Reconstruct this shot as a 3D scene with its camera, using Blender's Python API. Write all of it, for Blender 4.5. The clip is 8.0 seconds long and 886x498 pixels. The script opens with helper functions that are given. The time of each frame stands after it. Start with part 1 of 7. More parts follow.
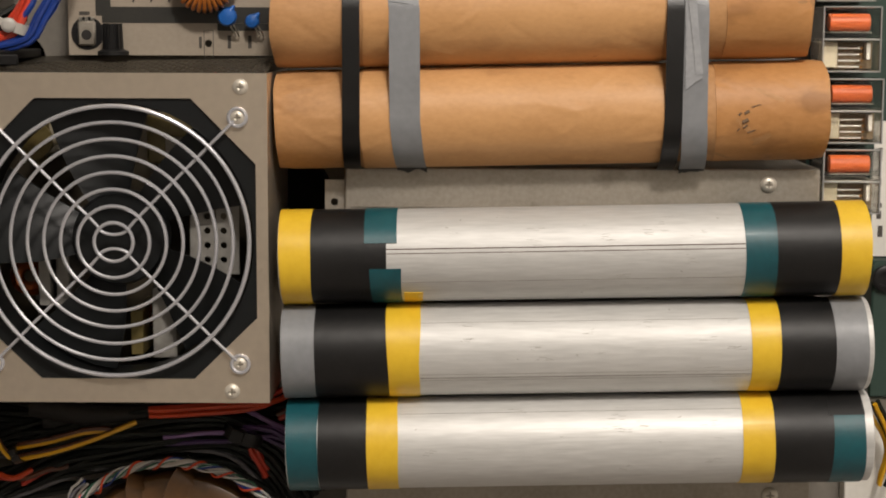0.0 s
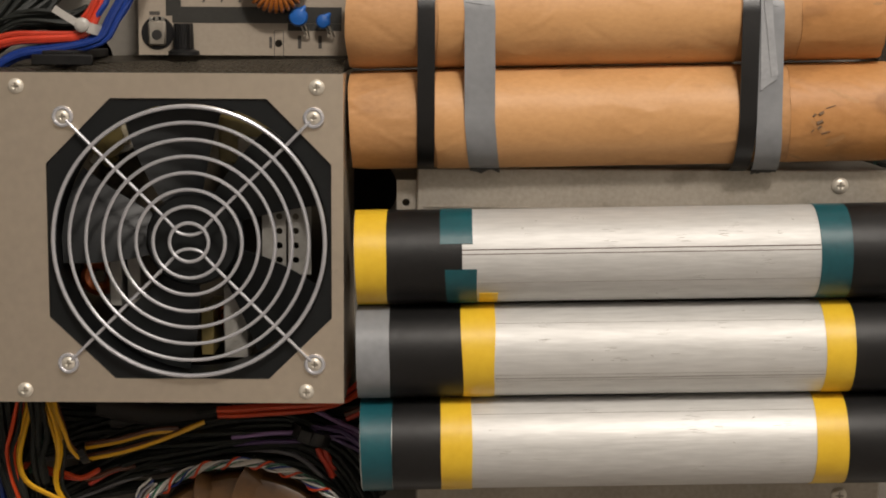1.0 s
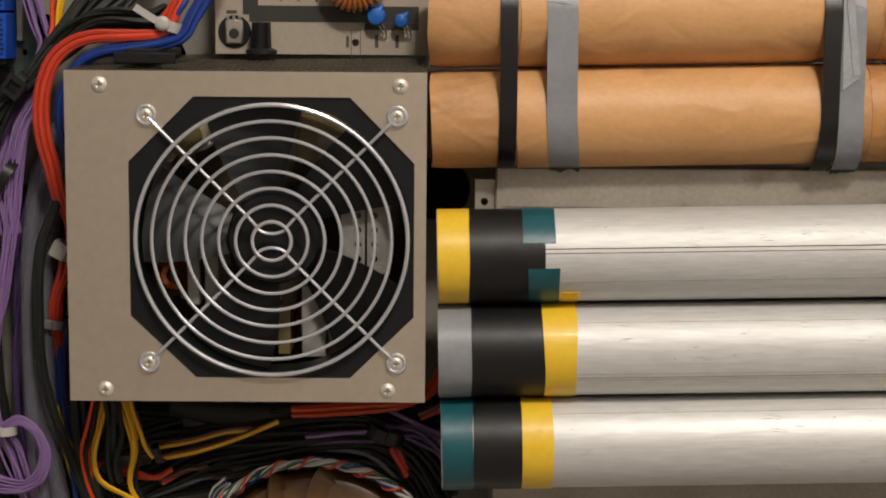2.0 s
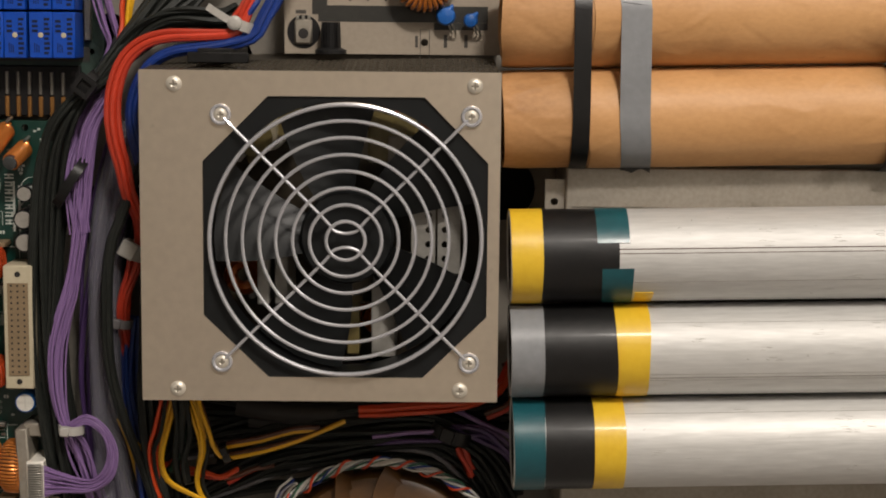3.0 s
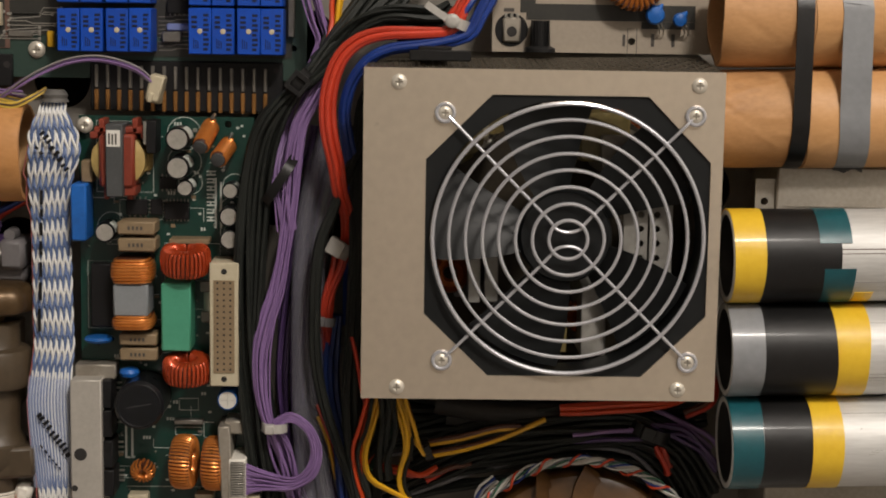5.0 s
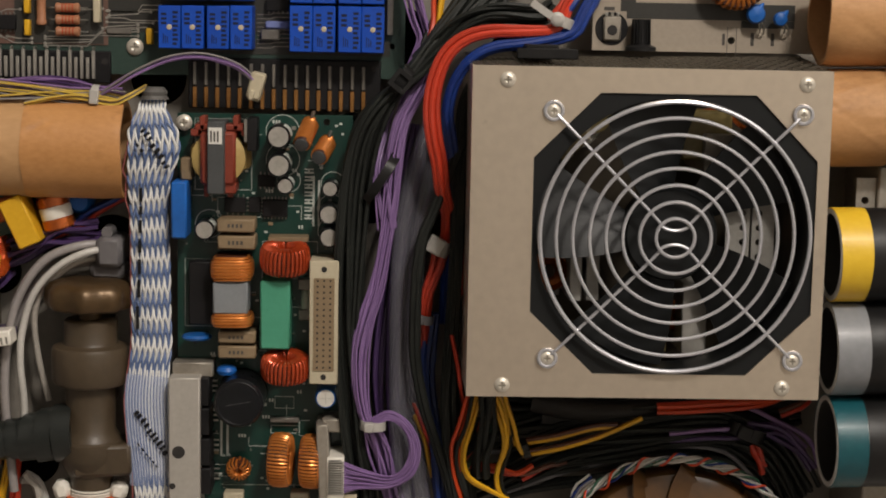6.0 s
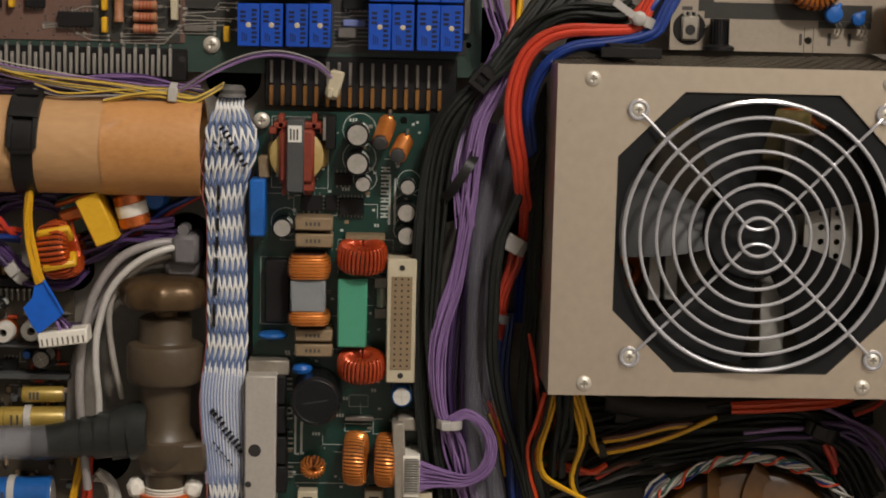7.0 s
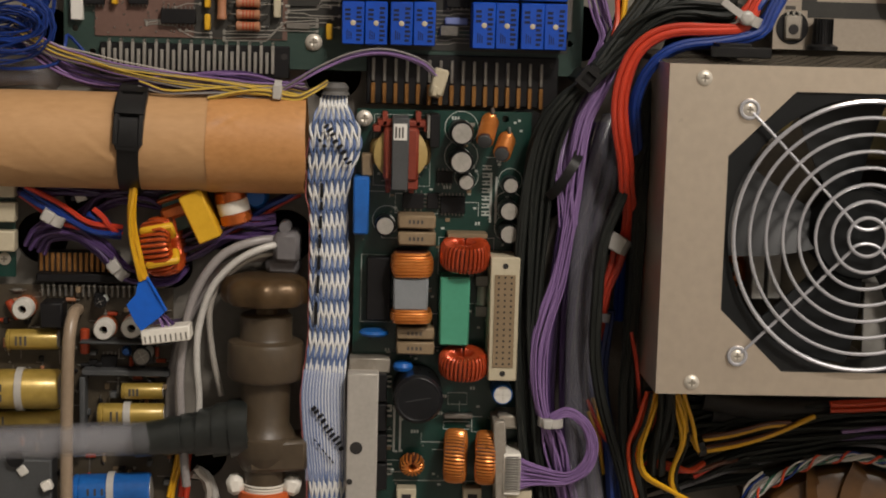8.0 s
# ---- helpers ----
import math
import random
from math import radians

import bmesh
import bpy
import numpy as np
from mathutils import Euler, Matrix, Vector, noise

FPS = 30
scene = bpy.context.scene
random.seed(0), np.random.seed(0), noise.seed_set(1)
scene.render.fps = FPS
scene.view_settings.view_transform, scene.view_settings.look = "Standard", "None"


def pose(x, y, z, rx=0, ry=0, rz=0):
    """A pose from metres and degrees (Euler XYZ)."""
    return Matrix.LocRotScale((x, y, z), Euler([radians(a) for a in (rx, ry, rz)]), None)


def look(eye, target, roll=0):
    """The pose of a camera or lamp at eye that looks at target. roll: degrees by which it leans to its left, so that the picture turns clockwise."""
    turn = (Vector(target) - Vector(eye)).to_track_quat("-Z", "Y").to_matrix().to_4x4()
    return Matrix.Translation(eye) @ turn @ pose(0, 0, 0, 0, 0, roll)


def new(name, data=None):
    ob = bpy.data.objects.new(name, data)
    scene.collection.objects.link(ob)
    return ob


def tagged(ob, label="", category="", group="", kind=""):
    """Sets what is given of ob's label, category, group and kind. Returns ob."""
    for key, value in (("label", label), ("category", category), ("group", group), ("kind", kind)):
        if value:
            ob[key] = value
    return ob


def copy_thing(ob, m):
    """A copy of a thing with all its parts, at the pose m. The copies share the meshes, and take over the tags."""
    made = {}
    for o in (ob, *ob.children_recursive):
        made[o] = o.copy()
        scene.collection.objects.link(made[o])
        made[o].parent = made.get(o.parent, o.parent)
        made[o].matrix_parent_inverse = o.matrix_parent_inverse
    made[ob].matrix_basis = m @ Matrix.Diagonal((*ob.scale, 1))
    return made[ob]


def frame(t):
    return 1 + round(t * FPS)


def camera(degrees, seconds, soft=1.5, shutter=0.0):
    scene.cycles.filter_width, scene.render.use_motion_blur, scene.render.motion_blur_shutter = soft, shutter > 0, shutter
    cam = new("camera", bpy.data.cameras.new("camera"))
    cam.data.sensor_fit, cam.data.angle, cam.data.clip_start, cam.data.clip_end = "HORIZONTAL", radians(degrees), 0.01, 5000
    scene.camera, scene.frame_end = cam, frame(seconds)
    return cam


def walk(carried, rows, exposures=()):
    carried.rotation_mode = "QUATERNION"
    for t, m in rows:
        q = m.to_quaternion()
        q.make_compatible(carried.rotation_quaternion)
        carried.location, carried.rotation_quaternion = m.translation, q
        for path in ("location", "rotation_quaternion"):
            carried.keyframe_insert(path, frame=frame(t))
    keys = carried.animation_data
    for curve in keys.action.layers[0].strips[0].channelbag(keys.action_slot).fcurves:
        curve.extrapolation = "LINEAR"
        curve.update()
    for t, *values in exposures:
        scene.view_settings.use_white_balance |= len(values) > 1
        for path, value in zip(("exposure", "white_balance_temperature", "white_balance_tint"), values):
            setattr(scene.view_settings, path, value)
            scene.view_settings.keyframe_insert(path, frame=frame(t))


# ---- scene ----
cam = camera(29.50, 8.0, soft=1.9)
PATH = [
    (0, (-0.0051, -0.7914, 0.09), (-0.0146, 1.1913, -0.1718), 0.22),
    (0.5, (-0.0207, -0.7911, 0.0909), (-0.0248, 1.1914, -0.1734), 0.28),
    (1, (-0.0406, -0.7918, 0.092), (-0.0396, 1.1903, -0.1749), 0.32),
    (1.5, (-0.0634, -0.7917, 0.0902), (-0.0522, 1.191, -0.1725), 0.4),
    (2.8, (-0.1072, -0.7918, 0.0889), (-0.0841, 1.191, -0.1716), 0.56),
    (3, (-0.115, -0.7919, 0.0887), (-0.0901, 1.191, -0.1715), 0.58),
    (3.5, (-0.1378, -0.7907, 0.0909), (-0.1077, 1.1912, -0.1761), 0.62),
    (4, (-0.1711, -0.7908, 0.0906), (-0.1233, 1.1907, -0.1764), 0.79),
    (4.5, (-0.1946, -0.7903, 0.0904), (-0.142, 1.1909, -0.1777), 0.88),
    (5.8, (-0.2615, -0.7887, 0.0867), (-0.194, 1.1927, -0.1765), 1.09),
    (6, (-0.2696, -0.7885, 0.0861), (-0.1998, 1.193, -0.1763), 1.12),
    (6.5, (-0.2831, -0.7884, 0.0859), (-0.2165, 1.1931, -0.177), 1.19),
    (7, (-0.3107, -0.7875, 0.0842), (-0.2242, 1.1936, -0.1766), 1.34),
    (7.5, (-0.3349, -0.7868, 0.084), (-0.2401, 1.1937, -0.1782), 1.48),
    (8, (-0.3596, -0.7859, 0.0857), (-0.2658, 1.1936, -0.1839), 1.56),
]
walk(cam, [(t, look(eye, target, roll)) for t, eye, target, roll in PATH])

# ---- light: a ceiling spot in front of and above the upright display, and an added fill lamp, in a plain room ----
world = bpy.data.worlds.new("room_dark")
scene.world = world
world.use_nodes = True
world.node_tree.nodes["Background"].inputs["Color"].default_value = (0.9, 0.85, 0.8, 1)
world.node_tree.nodes["Background"].inputs["Strength"].default_value = 0.02


def spot_or_fill(x, y, z, watts, sx, sy, target, color=(1.0, 0.915, 0.83)):
    lamp = bpy.data.lights.new("spot_or_fill", "AREA")
    lamp.shape, lamp.size, lamp.size_y, lamp.energy, lamp.color = "RECTANGLE", sx, sy, watts, color
    ob = new("spot_or_fill", lamp)
    ob.matrix_world = look((x, y, z), target)
    return ob


spot_or_fill(0.28, -1.55, 1.50, 31, 0.26, 0.18, (-0.15, 0, 0))
# broad fill lamp, added to brighten the room that the metal reflects
spot_or_fill(1.5, -2.2, 1.60, 46, 2.2, 1.8, (1.7, -2.3, -1.4))
scene.view_settings.exposure = 0.0


# ---- materials ----
def lin(code):
    v = [int(code[i:i + 2], 16) / 255 for i in (0, 2, 4)]
    return tuple(c / 12.92 if c <= 0.04045 else ((c + 0.055) / 1.055) ** 2.4 for c in v)


def mat(name, c1, c2=None, rough=0.5, metal=0.0, s1=30, s2=400, bump=0.1, bscale=900, stretch=(1, 1, 1), mixto=0.5,
        coat=0.0, trans=0.0, ior=1.45, dirt=None, alpha=1.0, rvar=0.15, vary=0.0, spec=0.5):
    """A surface: two colours mixed by coarse and fine noise, uneven gloss, fine relief."""
    m = bpy.data.materials.new(name)
    m.use_nodes = True
    nt = m.node_tree
    N, L = nt.nodes, nt.links
    b = N["Principled BSDF"]
    c1 = lin(c1) if isinstance(c1, str) else c1
    c2 = lin(c2) if isinstance(c2, str) else (c2 or tuple(c * 0.8 for c in c1))
    tc, info = N.new("ShaderNodeTexCoord"), N.new("ShaderNodeObjectInfo")
    mp = N.new("ShaderNodeMapping")
    mp.inputs["Scale"].default_value = stretch
    off = N.new("ShaderNodeVectorMath")
    off.operation = "MULTIPLY_ADD"
    comb = N.new("ShaderNodeCombineXYZ")
    for k in range(3):
        L.new(info.outputs["Random"], comb.inputs[k])
    L.new(comb.outputs[0], off.inputs[0])
    off.inputs[1].default_value = (7.3, 3.1, 5.7)
    L.new(tc.outputs["Object"], off.inputs[2])
    L.new(off.outputs[0], mp.inputs["Vector"])

    def noise_tex(scale, detail):
        n = N.new("ShaderNodeTexNoise")
        n.inputs["Scale"].default_value, n.inputs["Detail"].default_value = scale, detail
        L.new(mp.outputs[0], n.inputs["Vector"])
        return n.outputs["Fac"]

    def mathn(op, a, bb):
        n = N.new("ShaderNodeMath")
        n.operation = op
        for k, v in enumerate((a, bb)):
            if isinstance(v, (int, float)):
                n.inputs[k].default_value = v
            else:
                L.new(v, n.inputs[k])
        return n.outputs[0]

    big, small = noise_tex(s1, 3), noise_tex(s2, 2)
    both = mathn("ADD", mathn("MULTIPLY", big, 0.6), mathn("MULTIPLY", small, 0.4))
    ramp = N.new("ShaderNodeMapRange")
    ramp.inputs["From Min"].default_value, ramp.inputs["From Max"].default_value = 0.32, 0.68
    ramp.inputs["To Max"].default_value = mixto * 2
    L.new(both, ramp.inputs["Value"])
    mix = N.new("ShaderNodeMix")
    mix.data_type = "RGBA"
    mix.inputs["A"].default_value, mix.inputs["B"].default_value = (*c1, 1), (*c2, 1)
    L.new(ramp.outputs[0], mix.inputs["Factor"])
    colour = mix.outputs["Result"]
    if dirt:
        spots = noise_tex(dirt[1], 5)
        r2 = N.new("ShaderNodeMapRange")
        r2.inputs["From Min"].default_value, r2.inputs["From Max"].default_value = dirt[2], dirt[2] + 0.1
        r2.inputs["To Max"].default_value = dirt[3]
        L.new(spots, r2.inputs["Value"])
        mx = N.new("ShaderNodeMix")
        mx.data_type = "RGBA"
        L.new(r2.outputs[0], mx.inputs["Factor"])
        L.new(colour, mx.inputs["A"])
        mx.inputs["B"].default_value = (*lin(dirt[0]), 1)
        colour = mx.outputs["Result"]
    if vary:
        hv = N.new("ShaderNodeHueSaturation")
        L.new(mathn("ADD", mathn("MULTIPLY", info.outputs["Random"], 2 * vary), 1 - vary), hv.inputs["Value"])
        L.new(colour, hv.inputs["Color"])
        colour = hv.outputs[0]
    L.new(colour, b.inputs["Base Color"])
    L.new(mathn("ADD", mathn("MULTIPLY", big, rvar), rough - rvar / 2), b.inputs["Roughness"])
    b.inputs["Metallic"].default_value, b.inputs["Specular IOR Level"].default_value = metal, spec
    b.inputs["Coat Weight"].default_value, b.inputs["Coat Roughness"].default_value = coat, 0.12
    b.inputs["Transmission Weight"].default_value, b.inputs["IOR"].default_value = trans, ior
    b.inputs["Alpha"].default_value = alpha
    if bump:
        bn = N.new("ShaderNodeBump")
        bn.inputs["Strength"].default_value, bn.inputs["Distance"].default_value = bump, 0.0006
        L.new(mathn("ADD", noise_tex(bscale, 3), big), bn.inputs["Height"])
        L.new(bn.outputs[0], b.inputs["Normal"])
    return m


M = {}
M["panel"] = mat("painted_panel", "7f7a72", "706b63", 0.55, 0.0, 12, 300, 0.15, 700, dirt=("5a544c", 30, 0.6, 0.5))
M["room"] = mat("room_paint", (0.66, 0.64, 0.61), (0.62, 0.60, 0.57), 0.9, bump=0)
# darker grey for an unseen wall that dims what the steel reflects
M["dimming_wall"] = mat("dimming_wall_grey", (0.33, 0.32, 0.30), (0.30, 0.29, 0.27), 0.9, bump=0)
M["floor"] = mat("room_floor", (0.36, 0.33, 0.30), (0.31, 0.28, 0.26), 0.7, bump=0)
M["steel"] = mat("brushed_steel", "dacdbb", "ccbfae", 0.35, 0.85, 6, 250, 0.03, 900, (1, 1, 22), dirt=("9a8d7b", 160, 0.70, 0.3))
M["zinc"] = mat("galvanised_sheet", "a8a196", "8f887c", 0.5, 0.6, 25, 500, 0.15, 400, dirt=("6b6459", 45, 0.6, 0.45))
M["alu"] = mat("scuffed_aluminium", "d2d1ce", "b7b6b3", 0.52, 0.3, 18, 700, 0.22, 500, (0.12, 1, 1), dirt=("8d8b88", 45, 0.56, 0.36), rvar=0.2)
M["chrome"] = mat("plated_wire", "c6c6ca", "b8b8be", 0.2, 0.5, 40, 300, 0.0, rvar=0.04)
M["screw"] = mat("plated_screw", "d6cfc2", "c6bfb2", 0.4, 0.45, 200, 900, 0.1, 2000)
M["kraft"] = mat("kraft_cardboard", "bd8f60", "a97c4f", 0.6, 0.0, 40, 600, 0.35, 160, (0.6, 1, 1), dirt=("7a5432", 60, 0.55, 0.35))
M["kraft2"] = mat("kraft_paper_wrap", "cc9c69", "bd8d5b", 0.52, 0.0, 40, 600, 0.35, 150, (0.6, 1, 1), dirt=("8a6038", 70, 0.60, 0.25))
M["tan"] = mat("tan_cardboard", "bb9367", "ab8358", 0.62, 0.0, 14, 420, 0.15, 300, (0.4, 1, 1), dirt=("8a6238", 34, 0.58, 0.3))
M["tape_black"] = mat("black_pvc_tape", "111111", "191818", 0.46, 0.0, 60, 300, 0.16, 250, coat=0.05, spec=0.4)
M["tape_yellow"] = mat("yellow_pvc_tape", "e2bc34", "d6ac26", 0.42, 0.0, 60, 300, 0.2, 250, coat=0.14, dirt=("6d5514", 220, 0.72, 0.5))
M["tape_teal"] = mat("teal_pvc_tape", "135058", "10454d", 0.42, 0.0, 60, 300, 0.2, 250, coat=0.14)
M["tape_grey"] = mat("grey_pvc_tape", "85878a", "787a7d", 0.42, 0.0, 60, 300, 0.2, 250, coat=0.14)
M["strap"] = mat("black_nylon_strap", "0b0b0b", "111010", 0.36, 0.0, 80, 500, 0.1, 700)
M["blackp"] = mat("black_plastic", "171717", "1f1e1e", 0.4, 0.0, 80, 500, 0.1, 600, vary=0.15, spec=0.3)
M["fan"] = mat("fan_plastic", "141617", "101213", 0.45, 0.0, 60, 400, 0.08, 600, spec=0.35)
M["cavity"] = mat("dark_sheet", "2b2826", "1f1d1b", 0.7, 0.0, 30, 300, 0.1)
M["pcb_green"] = mat("green_solder_mask", "0a2f28", "0c382f", 0.35, 0.0, 60, 700, 0.12, 1200, coat=0.3)
M["pcb_teal"] = mat("dull_green_mask", "30433c", "293b34", 0.45, 0.0, 40, 600, 0.1, 900)
M["pcb_brown"] = mat("brown_circuit_board", "6b5147", "5c453c", 0.5, 0.0, 30, 500, 0.12, 700)
M["pcb_olive"] = mat("olive_circuit_board", "453d2f", "362f25", 0.5, 0.0, 40, 500, 0.12, 700)
M["pcb_beige"] = mat("beige_circuit_board", "a09586", "928779", 0.5, 0.0, 20, 500, 0.08, 700)
M["trace"] = mat("dark_copper_fill", "34332f", "2c2b28", 0.45, 0.0, 60, 600, 0.1)
M["silver"] = mat("tinned_metal", "b9b7b0", "9b9890", 0.35, 0.9, 90, 700, 0.1)
M["silk"] = mat("white_legend", "c9cdc6", "b3b8b0", 0.6, 0.0, 200, 900, 0.0)
M["silkdark"] = mat("dark_legend", "3b3733", "4a4540", 0.6, 0.0, 200, 900, 0.0)
M["whitep"] = mat("white_plastic", "e4e0d6", "d4cfc3", 0.4, 0.0, 50, 500, 0.05)
M["cream"] = mat("cream_plastic", "bcb29a", "aca289", 0.45, 0.0, 60, 500, 0.08)
M["nylon"] = mat("translucent_nylon", "c9c6c0", "b9b5ae", 0.35, 0.0, 60, 500, 0.05, trans=0.25)


# ---- building helpers: millimetres on the display; u to the right, v up, h out of the back panel ----
def at(u, v, h=0.0, rot=0.0):
    return (Matrix.Translation((u * 0.001, -h * 0.001, v * 0.001)) @ Matrix.Rotation(math.pi / 2, 4, "X")
            @ Matrix.Rotation(radians(rot), 4, "Z"))


def thing(name, u, v, h=0.0, rot=0.0, label="", category="", group="", kind=""):
    ob = new(name)
    ob.matrix_basis = at(u, v, h, rot)
    ob.empty_display_size = 0.01
    return tagged(ob, label, category, group, kind)


def mesh_of(name, bm, material, smooth=True):
    bmesh.ops.scale(bm, vec=(0.001, 0.001, 0.001), verts=bm.verts)
    bmesh.ops.recalc_face_normals(bm, faces=bm.faces)
    me = bpy.data.meshes.new(name)
    bm.to_mesh(me)
    bm.free()
    me.materials.append(M[material] if isinstance(material, str) else material)
    if smooth:
        me.polygons.foreach_set("use_smooth", [True] * len(me.polygons))
        me.set_sharp_from_angle(angle=radians(38))
    return me


def part(name, bm, material, parent, label="", where=None):
    """One mesh under a thing or a part, in its parent's millimetres."""
    ob = new(name, mesh_of(name, bm, material))
    ob.parent = parent
    if where is not None:
        ob.matrix_basis = where
    return tagged(ob, label)


def local(x, y, z=0.0, rot=0.0):
    return Matrix.Translation((x * 0.001, y * 0.001, z * 0.001)) @ Matrix.Rotation(radians(rot), 4, "Z")


def solo(name, bm, material, label, category, group="", kind=""):
    """A one-mesh thing given in display millimetres; its origin goes to its base."""
    vs = [v.co for v in bm.verts]
    u, v, h = (min(c[k] for c in vs) / 2 + max(c[k] for c in vs) / 2 for k in range(3))
    h = min(c[2] for c in vs)
    bmesh.ops.translate(bm, vec=(-u, -v, -h), verts=bm.verts)
    ob = new(name, mesh_of(name, bm, material))
    ob.matrix_basis = at(u, v, h)
    return tagged(ob, label, category, group, kind)


def box(x0, y0, x1, y1, z0, z1, bev=0.3, bm=None, rot=0.0):
    """A box with bevelled edges."""
    bm = bm or bmesh.new()
    m = (Matrix.Translation(((x0 + x1) / 2, (y0 + y1) / 2, (z0 + z1) / 2)) @ Matrix.Rotation(radians(rot), 4, "Z")
         @ Matrix.Diagonal((abs(x1 - x0), abs(y1 - y0), abs(z1 - z0), 1)))
    made = bmesh.ops.create_cube(bm, size=1, matrix=m)["verts"]
    if bev:
        edges = {e for v in made for e in v.link_edges}
        bmesh.ops.bevel(bm, geom=list(edges), offset=bev, segments=1, affect="EDGES")
    return bm


def lathe(p0, p1, profile, seg=20, bm=None, caps=True, arc=None):
    """A turned body along p0 to p1: profile rows of (share of the length, radius)."""
    bm = bm or bmesh.new()
    p0, p1 = Vector(p0), Vector(p1)
    axis = (p1 - p0).normalized()
    side = axis.orthogonal().normalized() if abs(axis.z) > 0.9 else axis.cross(Vector((0, 0, 1))).normalized()
    up = axis.cross(side)
    rings = []
    for s, r in profile:
        c = p0 + (p1 - p0) * s
        rings.append([bm.verts.new(c + (side * math.cos(a) + up * math.sin(a)) * r)
                      for a in (2 * math.pi * k / seg for k in range(seg))])
    for a, b in zip(rings, rings[1:]):
        for k in range(seg):
            bm.faces.new((a[k], a[(k + 1) % seg], b[(k + 1) % seg], b[k]))
    if caps:
        bm.faces.new(rings[0][::-1])
        bm.faces.new(rings[-1])
    return bm


def spline(pts, step=4):
    """A smooth line through the points."""
    pts = [Vector(p) for p in pts]
    if len(pts) < 3:
        return pts
    q = [pts[0] * 2 - pts[1], *pts, pts[-1] * 2 - pts[-2]]
    out = []
    for i in range(1, len(q) - 2):
        a, b, c, d = q[i - 1:i + 3]
        for k in range(step):
            t = k / step
            out.append(0.5 * (2 * b + (c - a) * t + (2 * a - 5 * b + 4 * c - d) * t * t + (3 * b - a - 3 * c + d) * t ** 3))
    out.append(pts[-1])
    return out


def sweep(pts, r, seg=7, step=4, bm=None, flat=None, smooth=True):
    """A round (or flat: width, thickness) section carried along a smooth line."""
    bm = bm or bmesh.new()
    line = spline(pts, step) if smooth else [Vector(p) for p in pts]
    rings, normal = [], None
    for i, p in enumerate(line):
        d = (line[min(i + 1, len(line) - 1)] - line[max(i - 1, 0)]).normalized()
        if normal is None:
            normal = Vector((0, 0, 1)) - d * d.z
            normal = normal.normalized() if normal.length > 0.1 else d.orthogonal().normalized()
        normal = (normal - d * normal.dot(d)).normalized()
        side = d.cross(normal)
        if flat:
            w, th = flat[0] / 2, flat[1] / 2
            sec = [(-w, -th), (w, -th), (w, th), (-w, th)]
        else:
            sec = [(r * math.cos(2 * math.pi * k / seg), r * math.sin(2 * math.pi * k / seg)) for k in range(seg)]
        rings.append([bm.verts.new(p + side * a + normal * b) for a, b in sec])
    n = len(rings[0])
    for a, b in zip(rings, rings[1:]):
        for k in range(n):
            bm.faces.new((a[k], a[(k + 1) % n], b[(k + 1) % n], b[k]))
    bm.faces.new(rings[0][::-1])
    bm.faces.new(rings[-1])
    return bm


def ring_points(cx, cy, r, n=24, squash=1.0):
    return [(cx + r * math.cos(2 * math.pi * k / n), cy + r * squash * math.sin(2 * math.pi * k / n)) for k in range(n)]


def plate(outer, holes, z0, z1, bm=None):
    """A sheet with real openings."""
    bm = bm or bmesh.new()
    edges = []
    for loop in (outer, *holes):
        vs = [bm.verts.new((x, y, z1)) for x, y in loop]
        edges += [bm.edges.new((vs[k], vs[(k + 1) % len(vs)])) for k in range(len(vs))]
    top = [f for f in bmesh.ops.triangle_fill(bm, use_beauty=True, use_dissolve=False, edges=edges)["geom"]
           if isinstance(f, bmesh.types.BMFace)]
    made = bmesh.ops.extrude_face_region(bm, geom=top)["geom"]
    bmesh.ops.translate(bm, vec=(0, 0, z0 - z1), verts=[g for g in made if isinstance(g, bmesh.types.BMVert)])
    return bm


def rect(x0, y0, x1, y1):
    return [(x0, y0), (x1, y0), (x1, y1), (x0, y1)]


def torus(cx, cy, cz, R, r, seg=64, sec=8, bm=None):
    bm = bm or bmesh.new()
    rings = []
    for i in range(seg):
        a = 2 * math.pi * i / seg
        rings.append([bm.verts.new((cx + (R + r * math.cos(b)) * math.cos(a), cy + (R + r * math.cos(b)) * math.sin(a), cz + r * math.sin(b)))
                      for b in (2 * math.pi * k / sec for k in range(sec))])
    for i in range(seg):
        a, b = rings[i], rings[(i + 1) % seg]
        for k in range(sec):
            bm.faces.new((a[k], b[k], b[(k + 1) % sec], a[(k + 1) % sec]))
    return bm


def screw_parts(parent, x, y, z, r=3.4, where="screw"):
    """A pan-head cross screw under a thing."""
    head = part(where, lathe((0, 0, 0), (0, 0, 1), [(0, r), (0.5, r), (r * 0.3, r * 0.86), (r * 0.44, r * 0.6), (r * 0.48, r * 0.42), (r * 0.4, r * 0.3), (r * 0.36, 0.05)], 24, caps=False), "screw", parent, where=local(x, y, z))
    b = box(-r * 0.5, -0.32, r * 0.5, 0.32, r * 0.3, r * 0.49, 0)
    box(-0.32, -r * 0.5, 0.32, r * 0.5, r * 0.3, r * 0.495, 0, b)
    part("cross_slot", b, "slot_grey", head)
    return head


